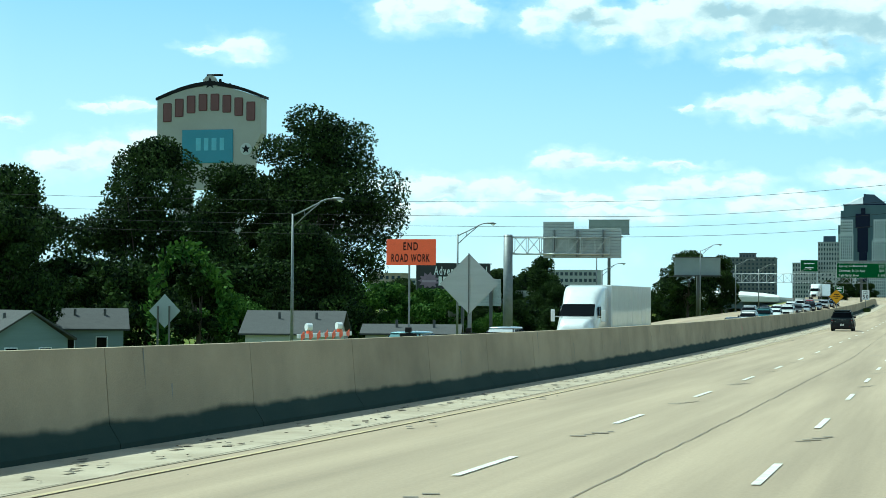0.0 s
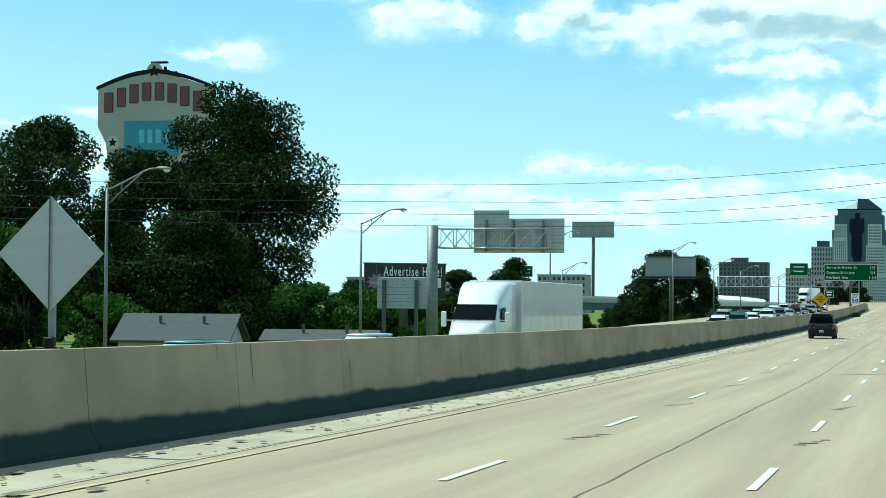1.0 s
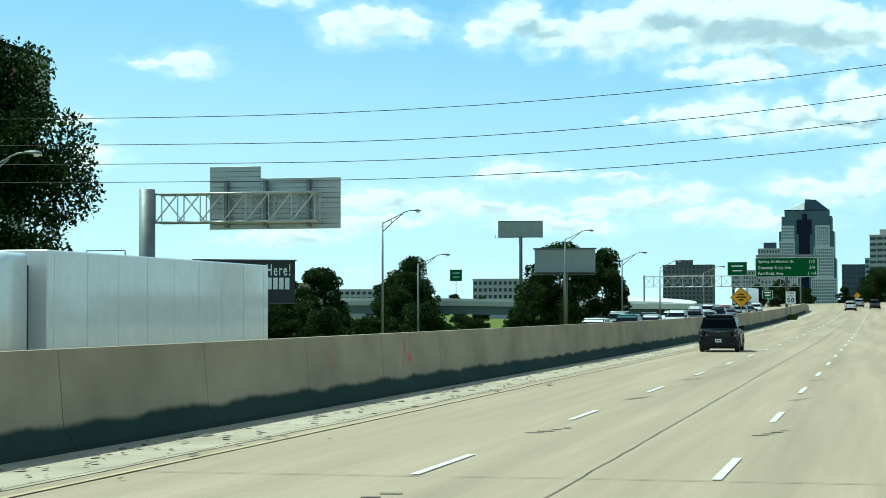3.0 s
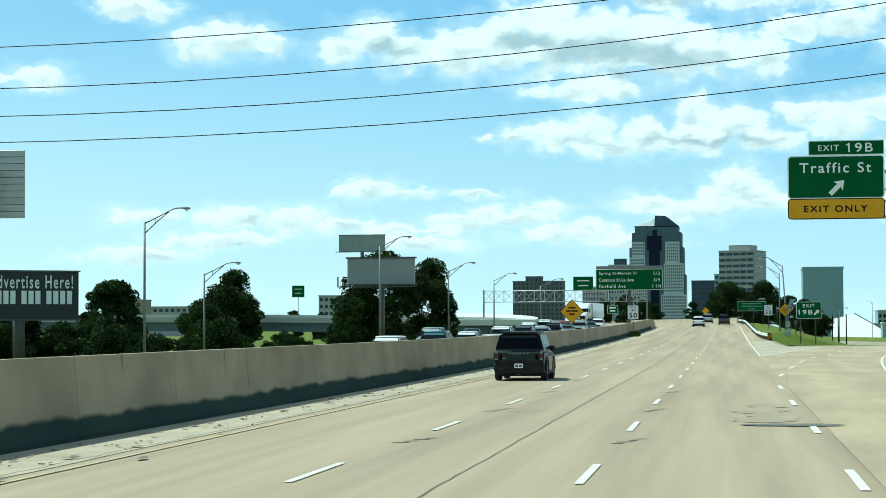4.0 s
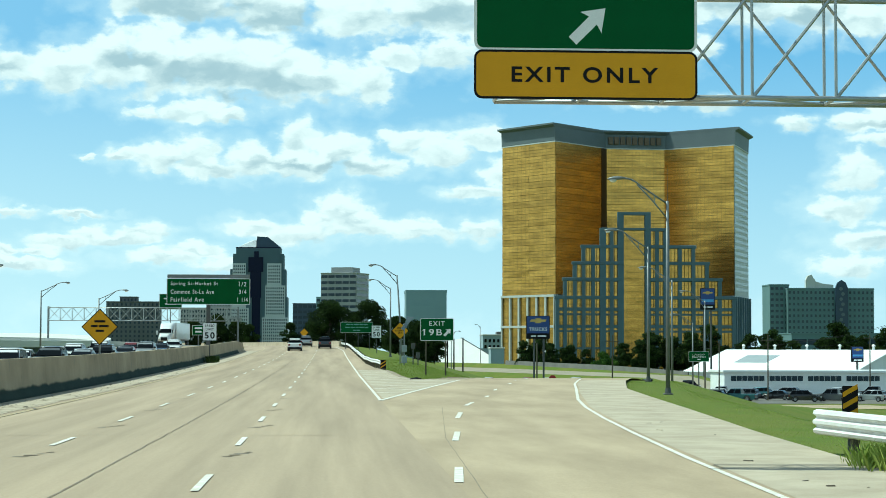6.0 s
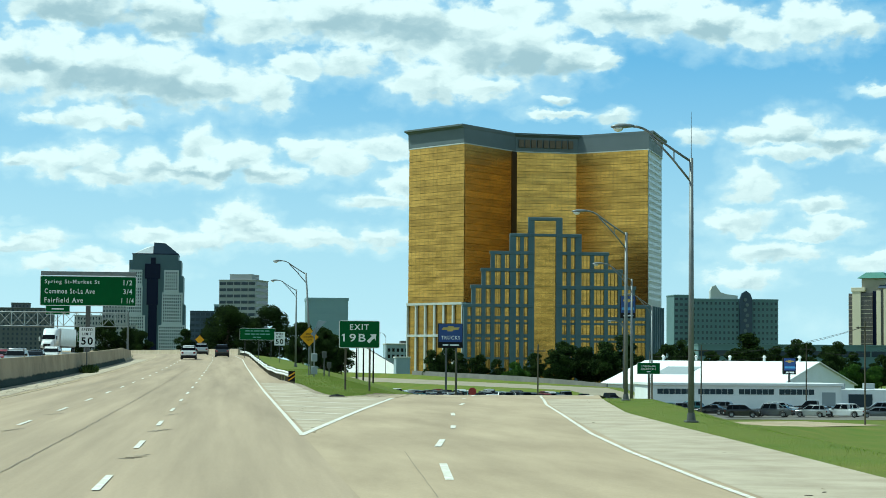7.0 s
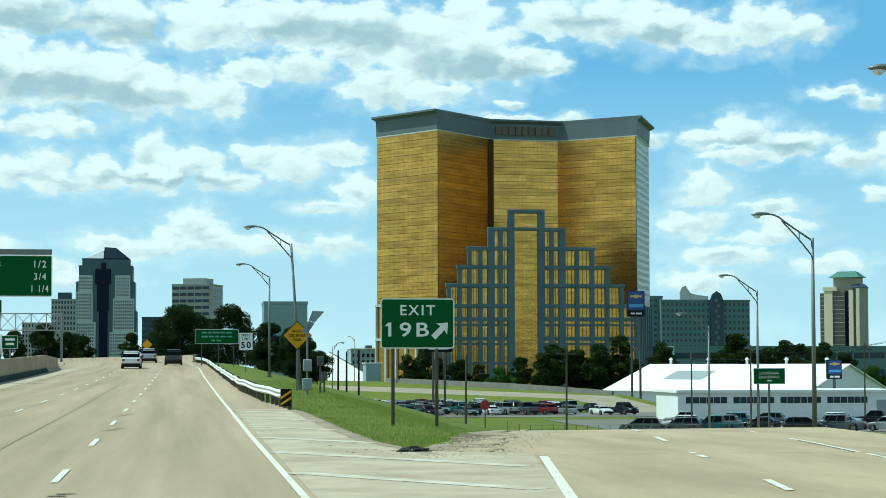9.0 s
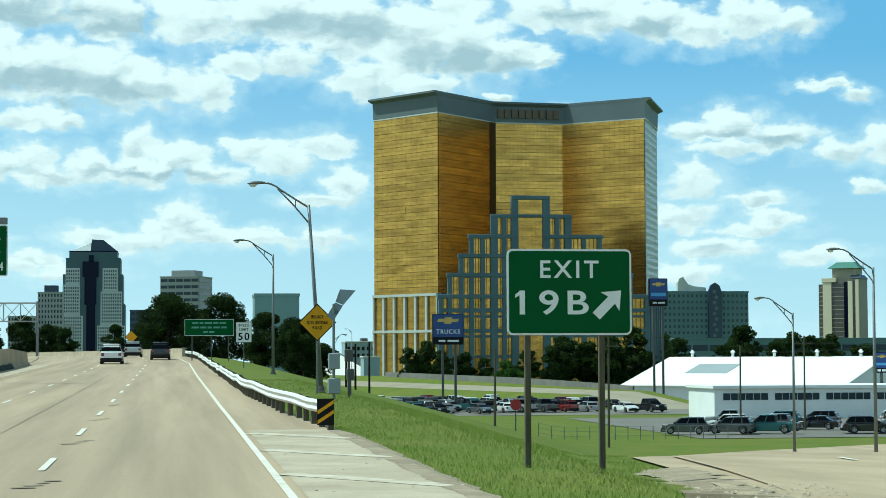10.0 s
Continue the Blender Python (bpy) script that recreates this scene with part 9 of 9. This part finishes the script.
nr = np.random.RandomState(7)
spots = []
for _ in range(190000):
    y = 250.5 + 95 * nr.rand() ** 1.7
    x0 = rim_r(y) + 0.05
    rl = float(np.interp(y, [p[1] for p in RAMP_L], [p[0] for p in RAMP_L])) - 0.2
    x = x0 + 12 * nr.rand() ** 1.2
    if x < rl and nr.rand() < 0.25 + 0.75 * max(0.0, noise.noise(Vector((x * 0.6, y * 0.35, 2))) + 0.5):
        spots.append((x, y))
blades("grass_tufts", "long green grass along the gore", spots, 0.085, 3, wide=0.32)
spots = []
for _ in range(26000):
    y = 170 + 90 * nr.rand()
    x0 = rim_r(min(y, 249.9)) if y < 250 else float(np.interp(y, [p[1] for p in RAMP_R], [p[0] for p in RAMP_R]))
    spots.append((x0 + 0.1 + 7 * nr.rand() ** 1.5, y))
blades("grass_tufts", "short mown grass beside the exit ramp", spots, 0.045, 4, wide=0.6)
weed_spots = [(9.3 + nr.normal() * 0.28, 174.2 + nr.normal() * 0.7) for _ in range(2600)]
wb = [(-11.15 + abs(nr.normal()) * 0.3, 315.5 + nr.normal() * 1.6) for _ in range(1500)]
blades("barrier_weeds", "dark green weeds growing at the barrier's foot", wb, 0.6, 11, LEAF)
blades("roadside_weeds", "tall bright weeds round the guardrail end", weed_spots, 0.42, 9, GB, 0.5)
litter = tagged(new("roadside_litter"), "scattered dark debris and grit along the shoulders", "debris", kind="stuff")
rnd = random.Random(77)
for k in range(330):
    side = rnd.random()
    if side < 0.5:
        x, y = -11.35 + rnd.uniform(0, 1.6) ** 1.0, rnd.uniform(20, 330)
    elif side < 0.85:
        y = rnd.uniform(214, 282)
        x = rnd.uniform(1.9, max(2.2, min(1.5 + (y - 212) * 0.13, rim_r(y))))
    else:
        y = rnd.uniform(160, 248)
        x = rim_r(y) - rnd.uniform(0.2, 2.4)
    if k % 3 == 0:
        y = 249.5 + abs(rnd.gauss(0, 3.5))
        x = rim_r(max(y, 250.1)) + rnd.uniform(-1.6, 0.5) if k % 2 else rnd.uniform(4.0, 7.0)
    bm = bmesh.new()
    s = rnd.uniform(0.01, 0.03) if y > 200 else rnd.uniform(0.015, 0.05)
    l_ = s * rnd.uniform(1, 4)
    a = rnd.uniform(0, 3.14)
    z = road_z(y)
    bar(bm, (x, y, z + s * 0.25), (x + l_ * math.cos(a), y + l_ * math.sin(a), z + s * 0.3), s, s * 0.6)
    part("debris", bm, DIRT if k % 4 else SHOULDER, litter)
# broken dirty rim between the grass tip and the ramp
GRIT = mat("gritty_soil", (0.22, 0.17, 0.11), 0.95, other=(0.36, 0.29, 0.20), scale=1.4, amount=0.9, bump=0.8, bump_scale=30)
rnd = random.Random(91)
rim = tagged(new("gravel_rim"), "broken gritty soil along the grass tip of the gore", "soil", kind="structure")


def soil_strip(left, right, ys, height, wander):
    """One ragged band of soil between two wavering rims, lying on the paving or on the ground beside it."""
    vs, fs = [], []
    for y_ in ys:
        for k, rim_x in enumerate((left, right)):
            w_ = wander * (noise.noise(Vector((y_ * 0.5, 3 + 6 * k, 0))) + 0.8 * noise.noise(Vector((y_ * 2.3, 3 + 6 * k, 5))))
            x_ = rim_x(y_) + w_
            vs.append((x_, y_, max(height(y_) + 0.012 + 0.006 * (1 - k), land_z(x_, y_) + 0.02) if k else land_z(x_, y_) + 0.03))
    for j in range(len(ys) - 1):
        fs.append((2 * j, 2 * j + 1, 2 * j + 3, 2 * j + 2))
    me_ = bpy.data.meshes.new("soil_band")
    me_.from_pydata(vs, [], fs)
    me_.materials.append(GRIT)
    o_ = new("soil_band", me_)
    o_.parent = rim
    return o_


def tip_x(y_):
    return float(np.interp(y_, [p[1] for p in RAMP_L], [p[0] for p in RAMP_L]))


soil_strip(lambda y_: tip_x(y_) - 0.7, lambda y_: tip_x(y_) + 0.9 - 0.03 * (y_ - 250), [250.05 + 0.12 * k for k in range(190)], ramp_z, 0.35)
for y_run in ([250.1 + 0.12 * k for k in range(250)],):
    vs = []
    for y_ in y_run:
        w_ = 0.10 * noise.noise(Vector((y_ * 0.7, 4, 1))) + 0.07 * noise.noise(Vector((y_ * 3.1, 8, 1)))
        x_ = rim_r(y_)
        vs += [(x_ - 0.28 + w_, y_, road_z(y_) + 0.013), (x_ + 0.02, y_, road_z(y_) + 0.014), (x_ + 0.35 + w_, y_, land_z(x_ + 0.35, y_) + 0.02)]
    me_ = bpy.data.meshes.new("soil_band")
    me_.from_pydata(vs, [], [(3 * j + q, 3 * j + q + 1, 3 * j + q + 4, 3 * j + q + 3) for j in range(len(y_run) - 1) for q in (0, 1)])
    me_.materials.append(GRIT)
    new("soil_band", me_).parent = rim
verts, faces = [], []
for k in range(420):
    y = 248.5 + 16 * rnd.random()
    xl = float(np.interp(y, [p[1] for p in RAMP_L], [p[0] for p in RAMP_L])) if y > 250 else 4.9
    x, z, q = xl + rnd.uniform(-0.7, 1.6), ramp_z(y) + 0.01, rnd.uniform(0.012, 0.04)
    i = len(verts)
    a_ = rnd.uniform(0, 3)
    c_, s_ = math.cos(a_) * q, math.sin(a_) * q
    verts += [(x - c_ * 1.6, y - s_ * 1.6, z), (x + s_, y - c_, z), (x + c_ * 1.6, y + s_ * 1.6, z), (x - s_, y + c_, z), (x, y, z + q * 0.8)]
    faces += [(i, i + 1, i + 4), (i + 1, i + 2, i + 4), (i + 2, i + 3, i + 4), (i + 3, i, i + 4)]
me = bpy.data.meshes.new("gravel")
me.from_pydata(verts, [], faces)
me.materials.append(SHOULDER)
tagged(new("gravel", me), "pale gravel scattered round the grass tip", "gravel", kind="stuff")
tl = thing("tyre_scrap", "black torn tyre scrap lying at the grass edge", "debris", (4.6, 251.2, land_z(4.6, 251.2) + 0.06))
bm = bmesh.new()
rnd = random.Random(5)
for k in range(30):
    u = rnd.uniform(-0.34, 0.34)
    p = Vector((u, rnd.uniform(-0.16, 0.16), rnd.uniform(0.02, 0.05) + 0.12 * (1 - (u / 0.36) ** 2) * rnd.random()))
    d = Vector((rnd.uniform(-0.14, 0.14), rnd.uniform(-0.08, 0.08), rnd.uniform(-0.03, 0.03)))
    sweep(bm, [p - d, p + Vector((0, 0, 0.03)), p + d], 0.035, 5)
part("tread", bm, RUBBER, tl)

# dry leaves and grit gathered along the foot of the median barrier
nr = np.random.RandomState(91)
n_bit = 900
by = nr.uniform(15, 300, n_bit)
bx = -11.05 + np.abs(nr.normal(size=n_bit)) * 0.75
bits_v, bits_f = [], []
for i in range(n_bit):
    r_ = 0.03 + 0.10 * nr.uniform() ** 2
    turn_, zc = nr.uniform(0, 6.28), road_z(float(by[i])) + 0.022
    for k in range(5):
        a_ = turn_ + k * 1.2566
        rk = r_ * nr.uniform(0.6, 1.3)
        bits_v.append((bx[i] + rk * math.cos(a_) * 0.8, by[i] + rk * math.sin(a_) * 1.8, zc + nr.uniform(0, 0.025)))
    bits_f.append(tuple(range(5 * i, 5 * i + 5)))
me = bpy.data.meshes.new("dry_leaves")
me.from_pydata(bits_v, [], bits_f)
me.materials.append(DIRT)
dry = new("dry_leaves", me)
tagged(dry, "dry brown leaves and grit along the barrier's foot", "debris", kind="stuff")
